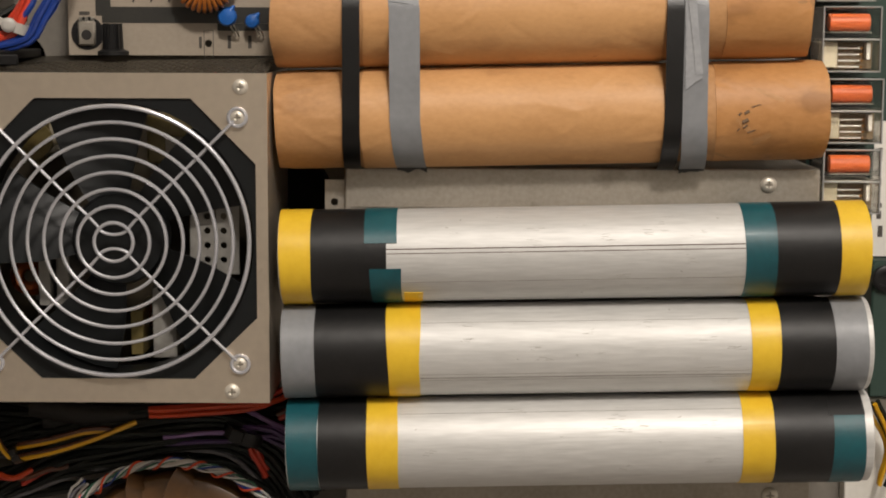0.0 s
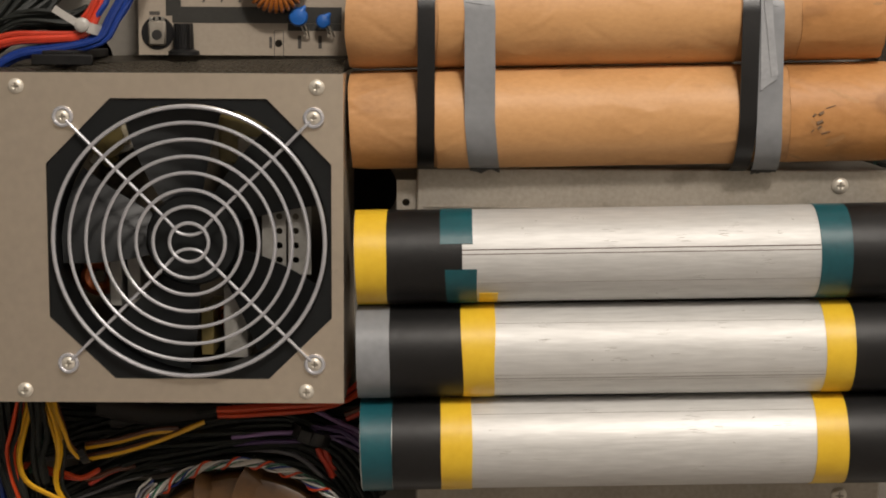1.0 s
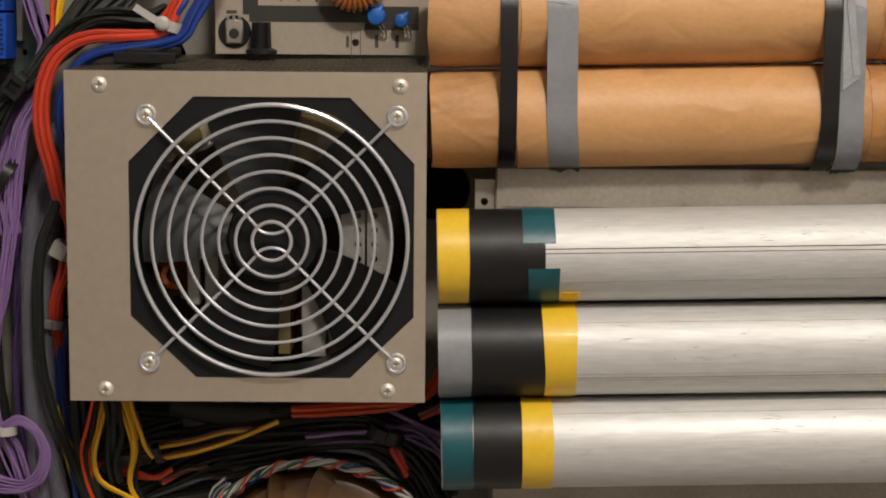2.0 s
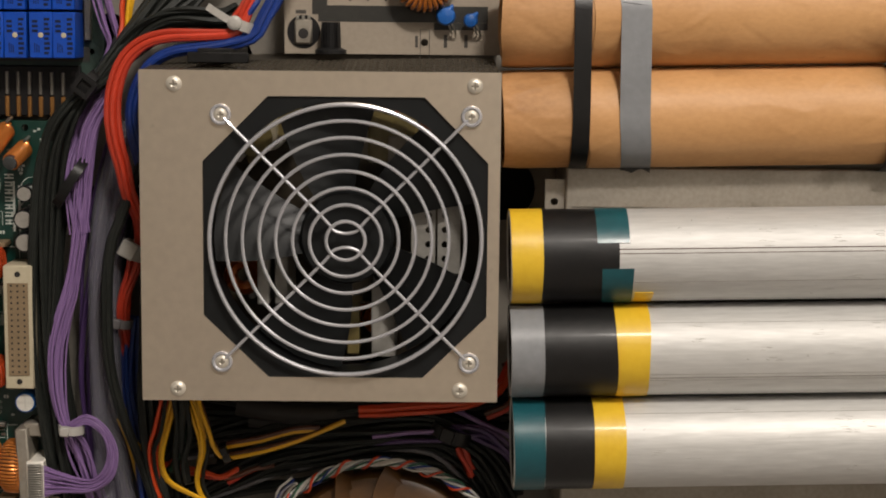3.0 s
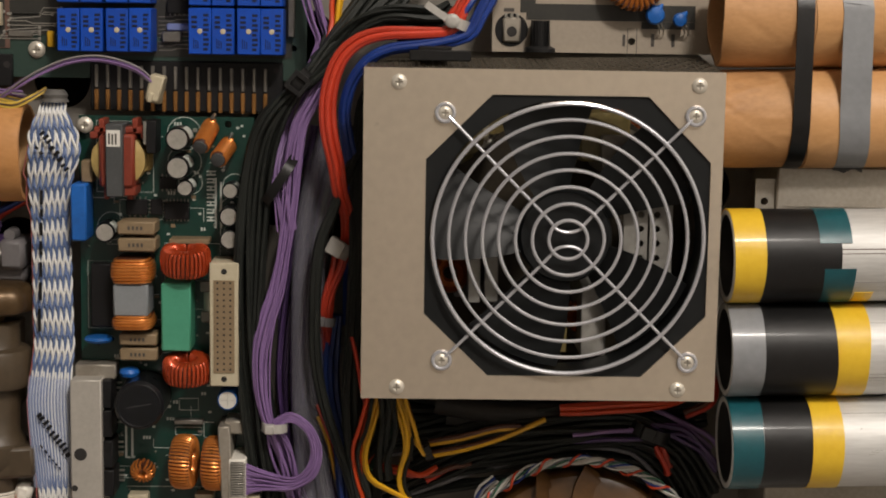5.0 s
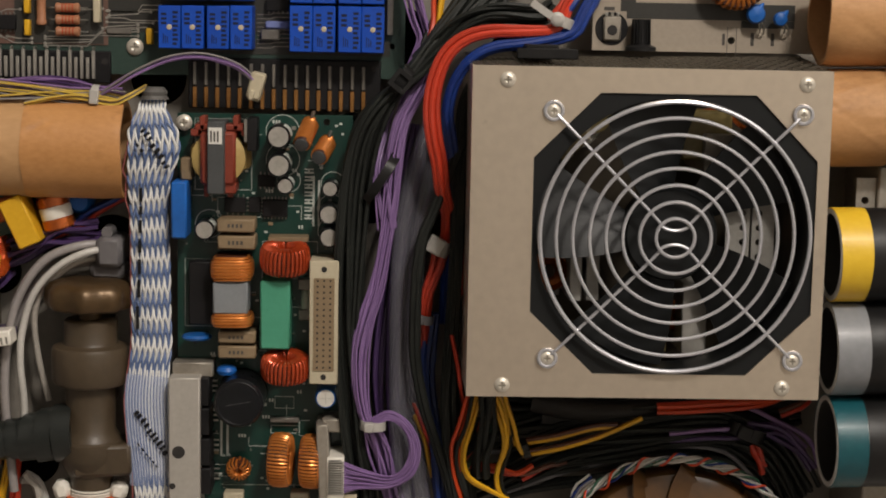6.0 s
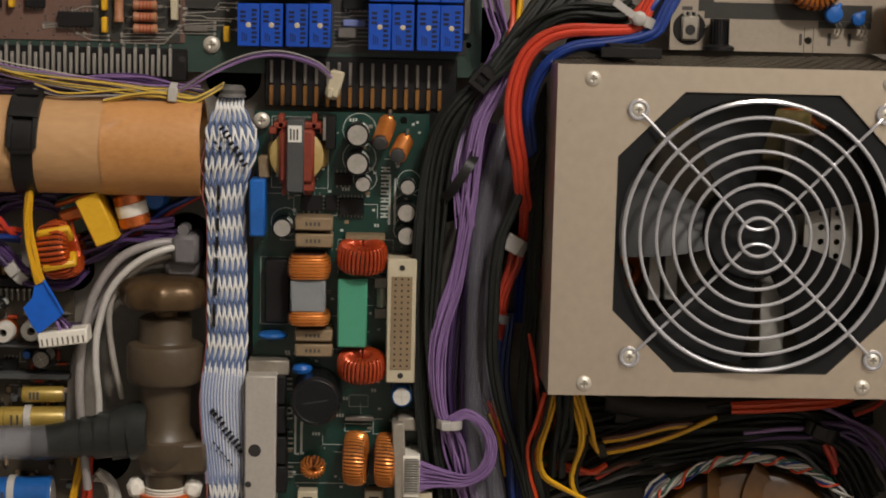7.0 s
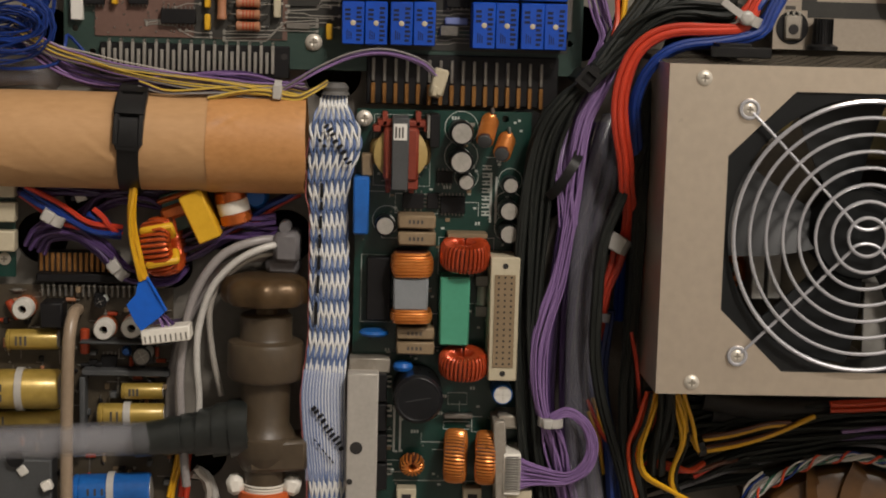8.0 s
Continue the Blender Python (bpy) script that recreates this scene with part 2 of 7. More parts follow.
M["navy"] = mat("navy_print", "060f2c", "081436", 0.5, 0.0, 200, 900, 0.0)
M["lilac"] = mat("lilac_resistor", "7a86b8", "6c78aa", 0.5, 0.0, 80, 500, 0.05)
M["pale_tape"] = mat("pale_masking_tape", "5f5d5a", "52504d", 0.6, 0.0, 60, 400, 0.15)
M["pale_mount"] = mat("grey_mount", "77747a", "67646a", 0.5, 0.0, 60, 400, 0.08)
M["clamp"] = mat("grey_clamp_plastic", "6b6869", "5c595a", 0.45, 0.0, 60, 400, 0.08)
M["tape_wrap2"] = mat("stretched_rubber_tape", "1c1f1d", "262927", 0.34, 0.0, 50, 300, 0.5, 140, (1, 1, 1), coat=0.15)
M["pin_dark"] = mat("dull_scratch", "8a867f", "7a766f", 0.6, 0.3, 90, 600, 0.05)
M["pin_light"] = mat("bright_tin_pin", "b4b0a8", "9d9991", 0.35, 0.6, 90, 600, 0.05)
M["smudge"] = mat("grey_ink_smudge", "77604a", "66513d", 0.8, 0.0, 300, 900, 0.0)
M["tape_dark"] = mat("dark_tape_end", "2a2927", "353330", 0.5, 0.0, 200, 700, 0.1)
# whitish colour that paints bright glints along clear plastic edges
M["glint_edge"] = mat("whitish_glint_edge", "c9c9c6", "b5b5b2", 0.15, 0.0, 60, 500, 0.05, alpha=0.55, coat=0.5)
# lighter copy of the grey tape: its reflection put into the colour
M["tape_highlight"] = mat("highlit_grey_tape", "a3a5a8", "8e9093", 0.22, 0.0, 90, 500, 0.3, 200, coat=0.5)
M["bar_alu"] = mat("plain_aluminium_bar", "b9b4ac", "aaa59d", 0.5, 0.4, 40, 500, 0.1, 500)
M["ceramic"] = mat("white_ceramic", "cfccc4", "bdb9b0", 0.45, 0.0, 60, 500, 0.08)
M["scuff"] = mat("aluminium_scuff", "a19e98", "94918b", 0.6, 0.3, 90, 600, 0.05)
M["slot_grey"] = mat("screw_recess", "968f82", "857e72", 0.5, 0.6, 90, 600, 0.05)
M["kraft3"] = mat("dark_kraft_wrap", "c08c57", "ad7a47", 0.5, 0.0, 40, 500, 0.4, 130, (0.6, 1, 1), dirt=("7a5230", 55, 0.56, 0.45))
M["heat_pale"] = mat("pale_heat_sink", "a5a29c", "939089", 0.5, 0.2, 60, 500, 0.08)
M["seam_brown"] = mat("brown_seam_line", "5e4438", "503a30", 0.6, 0.2, 90, 600, 0.05)
# darker copy of the case steel: the top's dim reflection put into colour
M["lid_steel_shaded"] = mat("shaded_perforated_steel", "665f54", "585247", 0.45, 0.85, 20, 300, 0.08, 500)
# ---- an unseen room, added for bounce and reflections, and the back panel ----
def slab(name, x0, x1, y0, y1, z0, z1, material):
    bm = bmesh.new()
    bmesh.ops.create_cube(bm, size=1, matrix=Matrix.Translation(((x0 + x1) / 2, (y0 + y1) / 2, (z0 + z1) / 2)) @ Matrix.Diagonal((x1 - x0, y1 - y0, z1 - z0, 1)))
    me = bpy.data.meshes.new(name)
    bm.to_mesh(me)
    bm.free()
    me.materials.append(M[material])
    return tagged(new(name, me), kind="structure")


tagged(slab("floor", -1.8, 2.5, -3.5, 0.4, -1.45, -1.40, "floor"), "unseen grey floor added for light bounce", "floor")
tagged(slab("ceiling", -1.8, 2.5, -3.5, 0.4, 1.65, 1.70, "room"), "unseen pale ceiling added for light bounce", "ceiling")
tagged(slab("wall_south", -1.8, 2.5, -3.6, -3.5, -1.4, 1.65, "room"), "unseen pale wall added for bounce and reflections", "wall")
tagged(slab("wall_north", -1.7, 2.5, 0.0465, 0.4, -1.4, 1.65, "room"), "unseen pale wall added behind the display", "wall")
# unseen west wall, set close and dark to cut reflected light
tagged(slab("wall_west", -1.8, -1.7, -3.5, 0.4, -1.4, 1.65, "dimming_wall"), "unseen mid-grey wall added to dim reflections from the left", "wall")
tagged(slab("wall_east", 2.5, 2.6, -3.5, 0.4, -1.4, 1.65, "room"), "unseen pale wall added for bounce and reflections", "wall")

panel = thing("back_panel", -150, 0, 0, label="grey painted steel back panel with large round holes", category="panel", kind="structure")
HOLES = [(-396.6, -17.3, 13), (-428.3, -13.9, 10), (-509.6, -19.7, 12), (-375.5, 59.9, 13), (-285.2, 34.5, 11), (-261.7, 81.1, 13), (-276.1, 4.1, 11),
         (-489.9, 0.6, 10), (-506.5, 74.6, 12), (-240.7, -11.2, 12), (-76.8, 13.7, 15), (-205.7, -103, 14), (-140.2, -97.1, 14), (-100.7, -98.3, 12), (-450.6, -31.8, 11), (-436.7, -121.4, 14), (-208.7, 72.9, 14)]
part("sheet", plate(rect(-560, -260, 560, 260), [ring_points(u + 150, v, r, 28) for u, v, r in HOLES], -2, 0), "panel", panel)
part("rear_tray", box(-560, -260, 560, 260, -46, -44, 0), "cavity", panel)
for x0, y0, x1, y1 in ((-562, -262, -558, 262), (558, -262, 562, 262), (-558, 258, 558, 262), (-558, -262, 558, -258)):
    part("side_wall", box(x0, y0, x1, y1, -46, 0, 0), "cavity", panel)


# ---- power supply with its fan ----
def power_supply():
    W, H, D = 151.5, 140.5, 86.0
    cx, cy = -147.2, -0.4
    psu = thing("power_supply", -158.1, 0.2, 0, label="beige steel computer power supply with chrome fan guard", category="power supply")
    ox, oy = cx + 158.1, cy - 0.2
    x0, y0, x1, y1 = -W / 2, -H / 2, W / 2, H / 2
    a, c = 60.3, 27.5
    octagon = [(ox - a, oy - a + c), (ox - a + c, oy - a + 1), (ox + a - c, oy - a + 1), (ox + a - 0.5, oy - a + c), (ox + a - 0.5, oy + a - c), (ox + a - c, oy + a), (ox - a + c, oy + a), (ox - a, oy + a - c)]
    part("front_plate", plate(rect(x0, y0, x1, y1), [octagon], D - 1.0, D), "steel", psu)
    for bx in ((x0, y0, x0 + 1, y1), (x1 - 1, y0, x1, y1), (x0 + 1, y0, x1 - 1, y0 + 1)):
        part("side_wall", box(*bx, 0, D - 1.0, 0), "steel", psu)
    # perforated top: rows of slots between thin webs
    top = bmesh.new()
    box(x0 + 1, y1 - 1, x1 - 1, y1, D - 4, D - 1.0, 0, top)
    box(x0 + 1, y1 - 1, x1 - 1, y1, 0, 34, 0, top)
    for k in range(9):
        z = 34 + k * 5.3
        box(x0 + 1, y1 - 1, x1 - 1, y1, z, z + 1.0, 0, top)
        for j in range(26):
            x = x0 + 3 + j * 5.7 + (2.8 if k % 2 else 0)
            if x < x1 - 3:
                box(x, y1 - 1, x + 1.1, y1, z + 1.0, z + 5.3, 0, top)
    for w in top.verts:  # the lid bows outwards towards the back
        w.co.y += (D - w.co.z) / 57 * (2.8 + 2.8 * (w.co.x - x0) / W)
    # top painted darker than the front in place of its dim reflection
    part("perforated_top", top, "lid_steel_shaded", psu)
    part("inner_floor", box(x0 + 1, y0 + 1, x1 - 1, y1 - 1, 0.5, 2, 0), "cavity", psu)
    for sx, sy in (-219.1, 64.7), (-93.4, 64.8), (-218.6, -64.9), (-98.4, -65):
        screw_parts(psu, sx + 158.1, sy - 0.2, D, 3.3)
    # fan: square frame with a round throat, hub and five blades
    fan = part("fan_frame", plate(rect(ox - 60, oy - 60, ox + 60, oy + 60), [ring_points(ox, oy, 58.6, 72)], D - 5, D - 1.2), "fan", psu, "dark grey plastic fan frame")
    part("throat", lathe((ox, oy, D - 26), (ox, oy, D - 5), [(0, 58.6), (1, 58.6), (1, 59.6), (0, 59.6), (0, 58.6)], 72, caps=False), "fan", fan)
    hub = part("hub", lathe((ox, oy, D - 24), (ox, oy, D - 7), [(0, 20), (0.9, 20), (1, 19), (1.0, 12), (0.97, 0.1)], 40, caps=False), "fan", fan)
    for deg in (35, 99, 170, 246.5, 318):
        b = bmesh.new()
        rows = []
        for i in range(8):
            r = 19.5 + i * (57.2 - 19.5) / 7
            half = radians(23.5 - i * 0.36)
            lead = radians(deg + 7 - i * 1.0)
            rows.append([(b.verts.new((ox + r * math.cos(lead + half * s), oy + r * math.sin(lead + half * s), D - 15 + s * 6 * (1 - i * 0.03))),
                          b.verts.new((ox + r * math.cos(lead + half * s), oy + r * math.sin(lead + half * s), D - 16.4 + s * 6 * (1 - i * 0.03)))) for s in (-1, -0.5, 0, 0.5, 1)])
        for p, q in zip(rows, rows[1:]):
            for k in range(4):
                b.faces.new((p[k][0], p[k + 1][0], q[k + 1][0], q[k][0]))
                b.faces.new((p[k][1], q[k][1], q[k + 1][1], p[k + 1][1]))
            for k in (0, 4):
                b.faces.new((p[k][0], q[k][0], q[k][1], p[k][1]))
        for row in (rows[0], rows[-1]):
            for k in range(4):
                b.faces.new((row[k][0], row[k][1], row[k + 1][1], row[k + 1][0]))
        part("blade", b, "fan", fan)
    # chrome guard: rings and two bent cross wires
    guard = part("fan_guard", torus(ox, oy, D + 3.4, 57.2, 0.95, 96), "chrome", psu, "chromed wire fan guard")
    for R in (50.4, 43.4, 36.3, 29.4, 22.3, 15.2, 8.2):
        part("ring", torus(ox, oy, D + 3.4, R, 0.8, 80 if R > 20 else 40, 7), "chrome", guard)
    for sgn in (1, -1):
        e = 52.5
        part("cross_wire", sweep([(ox - e + 1.5, oy + sgn * (e - 1.5), D + 1.2), (ox - 44, oy + sgn * 44, D + 2.2), (ox - 10, oy + sgn * 10, D + 2.2), (ox - 5.5, oy + sgn * 4.6, D + 2.2), (ox, oy + sgn * 3.0, D + 2.2),
                                  (ox + 5.5, oy + sgn * 4.6, D + 2.2), (ox + 10, oy + sgn * 10, D + 2.2), (ox + 44, oy + sgn * 44, D + 2.2), (ox + e - 1.5, oy + sgn * (e - 1.5), D + 1.2)], 0.72, 8), "chrome", guard)
    for dx in (-1, 1):
        for dy in (-1, 1):
            part("eyelet", torus(ox + dx * 52.5, oy + dy * 52.5, D + 1.2, 3.7, 0.85, 24, 7), "chrome", guard)
            screw_parts(psu, ox + dx * 52.5, oy + dy * 52.5, D + 0.6, 3.0)
    # what shows between the blades
    part("transformer", box(ox + 8, oy + 30, ox + 30, oy + 52, 30, 52, 1), M["copper_yellow"], psu, "yellow taped transformer")
    for x0_, x1_, xh in ((27.5, 38.0, 35), (39.0, 49.0, 42.2)):
        part("heat_sink", plate(rect(ox + x0_, oy - 18, ox + x1_, oy + 16), [ring_points(ox + xh, oy + y, 1.5, 12) for y in (7.6, 1.2, -5.2, -11.6)], 57, 58.5), "heat_pale", psu, "perforated pale metal heat sink")
    for x0_, x1_, h_ in ((-40.5, -35.0, 56), (-33.0, -27.0, 54), (-46, -43, 40)):
        part("heat_sink_fin", box(ox + x0_, oy - 33, ox + x1_, oy - 8, 8, h_, 0.5), "heat_pale", psu)
    part("heat_sink", box(ox + 10, oy - 56, ox + 21, oy - 24, 8, 57, 0.5), "heat_pale", psu)
    part("coil_former", lathe((ox + 6, oy - 46, 30), (ox + 6, oy - 36, 30), [(0, 3.4), (0.1, 4), (0.9, 4), (1, 3.4)], 16), M["copper"], psu)
    part("wire_link", sweep([(ox - 50, oy + 30, 40), (ox - 44, oy + 36, 46), (ox - 34, oy + 36, 44), (ox - 26, oy + 44, 38)], 1.4, 7), "whitep", psu)
    part("ceramic_link", box(ox - 36, oy + 38, ox - 32, oy + 52, 30, 48, 0.6), "cream", psu)
    part("small_coil", lathe((ox - 46, oy + 30, 40), (ox - 40, oy + 34, 40), [(0, 3), (0.1, 3.8), (0.9, 3.8), (1, 3)], 16), M["copper_yellow"], psu)
    part("wire_link", sweep([(ox + 14, oy + 50, 40), (ox + 26, oy + 52, 46), (ox + 34, oy + 46, 44), (ox + 42, oy + 42, 36)], 1.2, 7), M["copper"], psu)
    part("heat_sink", box(ox + 17, oy + 25, ox + 36, oy + 42, 8, 57, 0.5), "zinc", psu)
    part("capacitor", lathe((ox - 42, oy + 40, 4), (ox - 42, oy + 40, 50), [(0, 8), (1, 8)], 20), M["copper_yellow"], psu)
    part("capacitor", lathe((ox - 30, oy + 48, 4), (ox - 30, oy + 48, 46), [(0, 7), (1, 7)], 20), M["copper_yellow"], psu)
    part("choke", torus(ox - 48, oy - 22, 40, 6, 3.2, 20, 8), M["copper"], psu)
    part("label_strip", box(ox - 1, oy - 56, ox + 4.5, oy - 36, 8, 50, 0.3), M["copper_yellow"], psu)
    part("choke", torus(ox + 13, oy - 42, 36, 5, 3, 20, 8), M["copper"], psu)
    part("board", box(x0 + 3, y0 + 3, x1 - 3, y1 - 3, 3, 4.6, 0), "pcb_olive", psu)
    return psu


M["copper"] = mat("enamelled_copper", "c8692a", "a8501c", 0.28, 0.6, 60, 500, 0.05, 900, coat=0.5)
M["copper_yellow"] = mat("yellow_film_tape", "85764a", "6e6138", 0.4, 0.0, 60, 400, 0.1)
power_supply()


# ---- the metal box that carries the aluminium tubes ----
carrier = thing("equipment_box", 52.9, -49.8, 0, label="bare galvanised sheet-metal box with screwed lid", category="metal box")
BX, BY = 52.9, -49.8
cu0, cv0, cu1, cv1 = -51.9, -153.2, 156.8, 28.8
part("body", box(cu0 - BX, cv0 - BY, cu1 - BX, cv1 - BY, 0, 55, 0.8), "zinc", carrier)
fu0, fv0, fu1, fv1 = -60.8, 9.6, -51.7, 23
part("flange", plate(rect(fu0 - BX, fv0 - BY, fu1 - BX - 0.3, fv1 - BY), [[(x - BX, y - BY) for x, y in ring_points(-56.7, 13.1, 1.7, 14)]], 50, 52), "zinc", carrier)
part("lid_edge", box(cu0 - BX + 3, cv1 - BY - 17.5, cu1 - BX - 0.5, cv1 - BY - 17.0, 55, 55.5, 0), "zinc", carrier)
for su, sv in (134.1, 21.9), (138.7, -118.1):
    screw_parts(carrier, su - BX, sv - BY, 55, 3.6)


# ---- tubes ----
def hollow(length, r, wall, seg=56, bm=None):
    return lathe((0, 0, 0), (length, 0, 0), [(0.0, r - wall), (0.0, r - 0.3), (0.3 / length, r), (1 - 0.3 / length, r), (1, r - 0.3), (1, r - wall), (0, r - wall)], seg, bm, caps=False)


S = 0.982


def band(x0, x1, r, a0=0, a1=360, lift=0.35, wave=0.5, skew=0.0, seed=1, seg=56):
    """Tape wound on a tube along x; a0, a1: degrees round it, 90 facing out, 180 up."""
    rnd = random.Random(seed)
    ph = [rnd.uniform(0, 6.28) for _ in range(4)]
    bm = bmesh.new()
    full = a1 - a0 >= 360
    n = max(8, int(seg * (a1 - a0) / 360))
    rows = []
    for i in range(n if full else n + 1):
        a = radians(a0 + (a1 - a0) * i / n)
        w0 = wave * (math.sin(a + ph[0]) + 0.4 * math.sin(3 * a + ph[1])) * 0.5 + skew * math.sin(a - math.pi / 2)
        w1 = wave * (math.sin(a + ph[2]) + 0.4 * math.sin(4 * a + ph[3])) * 0.5 + skew * math.sin(a - math.pi / 2)
        rows.append([bm.verts.new((x, -math.cos(a) * q, math.sin(a) * q)) for x, q in ((x0 + w0, r), (x0 + w0, r + lift), (x1 + w1, r + lift), (x1 + w1, r))])
    pairs = list(zip(rows, rows[1:])) + ([(rows[-1], rows[0])] if full else [])
    for p, q in pairs:
        for k in range(4):
            bm.faces.new((p[k], p[(k + 1) % 4], q[(k + 1) % 4], q[k]))
    if not full:
        bm.faces.new(rows[0])
        bm.faces.new(rows[-1][::-1])
    return bm


def sleeve(x0, x1, r, length, seed, rough=0.12, ends=0.9, closed=True):
    """A paper tube wall with soft dents, creases and battered ends, given along x."""
    bm = bmesh.new()
    n, seg = max(4, int((x1 - x0) / 1.5)), 132
    fold = random.Random(int(seed * 10))
    folds = [(fold.uniform(x0, x1), fold.uniform(0.5, 2.5), fold.uniform(4, 13), fold.uniform(-0.045, 0.045), fold.uniform(0.16, 0.4) * fold.choice((1, 1, -1))) for _ in range(int((x1 - x0) / 6.5))]
    rows = []
    for i in range(n + 1):
        x = x0 + (x1 - x0) * i / n
        near = max(0.0, 1 - min(x, length - x) / 26.0)
        row = []
        for k in range(seg):
            a = 2 * math.pi * k / seg
            p = Vector((x * 0.035, math.cos(a) * 0.8, math.sin(a) * 0.8 + seed * 5.0))
            ridge = 0.5 - abs(noise.noise(p * 1.7 + Vector((3, seed, 1))))
            d = noise.noise(p) * rough + ridge * (0.10 + 0.5 * near * near) * (1 if ends else 0) - 0.9 * near ** 6 * ends
            edge = noise.noise(Vector((math.cos(a) * 1.4, math.sin(a) * 1.4, seed * 3.0 + (0 if i == 0 else 7)))) * 1.3 * ends if i in (0, n) else 0.0
            for fx, fa, fl, fs, fd in folds:
                if abs(x - fx) < fl:
                    away = (a - fa - fs * (x - fx)) * r / 1.3
                    if abs(away) < 3:
                        d += fd * math.exp(-away * away) * (1 - ((x - fx) / fl) ** 2)
            q = r + d
            row.append(bm.verts.new((x + edge, -math.cos(a) * q, math.sin(a) * q)))
        rows.append(row)
    inner = [[bm.verts.new((v.co.x, v.co.y * (1 - 2.0 / r), v.co.z * (1 - 2.0 / r))) for v in row] for row in (rows[0], rows[-1])] if closed else [rows[0], rows[-1]]
    if closed:
        rows = [inner[0]] + rows + [inner[1]]
    for p, q in zip(rows, rows[1:] + ([rows[0]] if closed else [])):
        for k in range(seg):
            bm.faces.new((p[k], p[(k + 1) % seg], q[(k + 1) % seg], q[k]))
    return bm


def tube_on(name, p0, p1, h, r, wall, material, label, category, group=""):
    """A tube from one end to the other, as a thing whose x runs along it."""
    (ua, va), (ub, vb) = p0, p1
    length = math.hypot(ub - ua, vb - va)
    ob = thing(name, ua, va, h, math.degrees(math.atan2(vb - va, ub - ua)), label, category, group)
    part("tube", sleeve(0, length, r, length, ua % 7) if "cardboard" in name else hollow(length, r, wall), material, ob)
    return ob, length


AL = 20.0
t1, n1 = tube_on("aluminium_tube", (-77.6, -8.3), (170.8, -3.2), 75, AL - 0.1, 2, "alu", "aluminium tube with yellow, black and torn teal tape bands", "tube", "aluminium tubes")
for x0, x1, m, lift, sd in ((0.3, 13.8, "tape_yellow", 0.5, 1), (13.2, 46.0, "tape_black", 0.3, 2), (199.4, 213.6, "tape_teal", 0.3, 3), (213.0, 241, "tape_black", 0.4, 4), (240.2, 252.9, "tape_yellow", 0.55, 5)):
    part("tape_band", band(x0 * S, x1 * S, AL - 0.1, lift=lift, seed=sd), m, t1)
part("tape_patch", band(36.2, 50.1, AL - 0.1, 112, 185, 0.5, 0.3, seed=6), "tape_teal", t1, "torn teal tape patch")
part("tape_patch", band(38.5, 52.0, AL - 0.1, -8, 81, 0.5, 0.9, seed=7), "tape_teal", t1, "torn teal tape patch")
part("tape_patch", band(52.0, 59.9, AL - 0.1, 0, 45, 0.25, 0.9, seed=8), "tape_yellow", t1, "scrap of yellow tape")
part("seam", box(45.0, 3.0, 195.6, 3.3, AL - 0.5, AL - 0.3, 0), "seam_brown", t1, "dark lengthwise seam")
part("seam", box(45.0, 4.8, 195.6, 5.2, AL - 0.9, AL - 0.62, 0), "seam_brown", t1)
t2, n2 = tube_on("aluminium_tube", (-76.8, -49.3), (173.3, -44.6), 75, AL - 0.1, 2, "alu", "aluminium tube with grey, black and yellow tape bands", "tube", "aluminium tubes")
for x0, x1, m, lift, sd in ((0.3, 14.2, "tape_grey", 0.5, 11), (13.8, 46.6, "tape_black", 0.3, 12), (45.8, 60.0, "tape_yellow", 0.5, 13), (202.2, 215.2, "tape_yellow", 0.3, 14), (214.8, 239, "tape_black", 0.4, 15), (238.5, 252.7, "tape_grey", 0.55, 16)):
    part("tape_band", band(x0 * S, x1 * S, AL - 0.1, lift=lift, seed=sd, wave=1.0 if sd == 13 else 0.5), m, t2)
t3, n3 = tube_on("aluminium_tube", (-75.2, -90.5), (175, -85.1), 75, AL - 0.1, 2, "alu", "aluminium tube with teal, black and yellow tape bands", "tube", "aluminium tubes")
for x0, x1, m, lift, sd in ((0.3, 14.0, "tape_teal", 0.5, 21), (13.8, 35.4, "tape_black", 0.3, 22), (35.0, 48.6, "tape_yellow", 0.5, 23), (198.2, 212.6, "tape_yellow", 0.3, 24), (212.2, 237.5, "tape_black", 0.4, 25)):
    part("tape_band", band(x0 * S, x1 * S, AL - 0.1, lift=lift, seed=sd), m, t3)
part("tape_band", band(233.0, 246.5, AL - 0.1, -60, 135, 0.5, 0.6, seed=26), "tape_teal", t3)
part("tape_band", band(231.8, 246.3, AL - 0.1, 128, 300, 0.6, 1.2, seed=27), "tape_black", t3)

# added dark sleeves paint the shade inside the open tube ends
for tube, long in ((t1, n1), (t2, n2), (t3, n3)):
    part("inner_wall", lathe((0.6, 0, 0), (long - 0.6, 0, 0), [(0, AL - 2.15), (0, AL - 2.6), (1, AL - 2.6), (1, AL - 2.15)], 48, caps=False), "cavity", tube, "dark sleeve standing in for the shade inside the tube")

CR = 21.4
c1, m1 = tube_on("cardboard_tube", (-80.5, 49.4), (155.2, 54.9), 55, CR, 2.2, "kraft", "brown kraft cardboard tube with creased paper end", "tube", "cardboard tubes")
part("paper_wrap", sleeve(37.0, 166.0, CR + 0.45, m1, 2.3), "kraft2", c1)
part("paper_wrap", sleeve(188.0, m1 + 0.3, CR + 0.2, m1, 4.1), "kraft3", c1, "creased darker paper wrap")
c2, m2 = tube_on("cardboard_tube", (-81.5, 93.1), (146.6, 98.8), 55, CR, 2.2, "kraft", "brown kraft cardboard tube under black straps", "tube", "cardboard tubes")
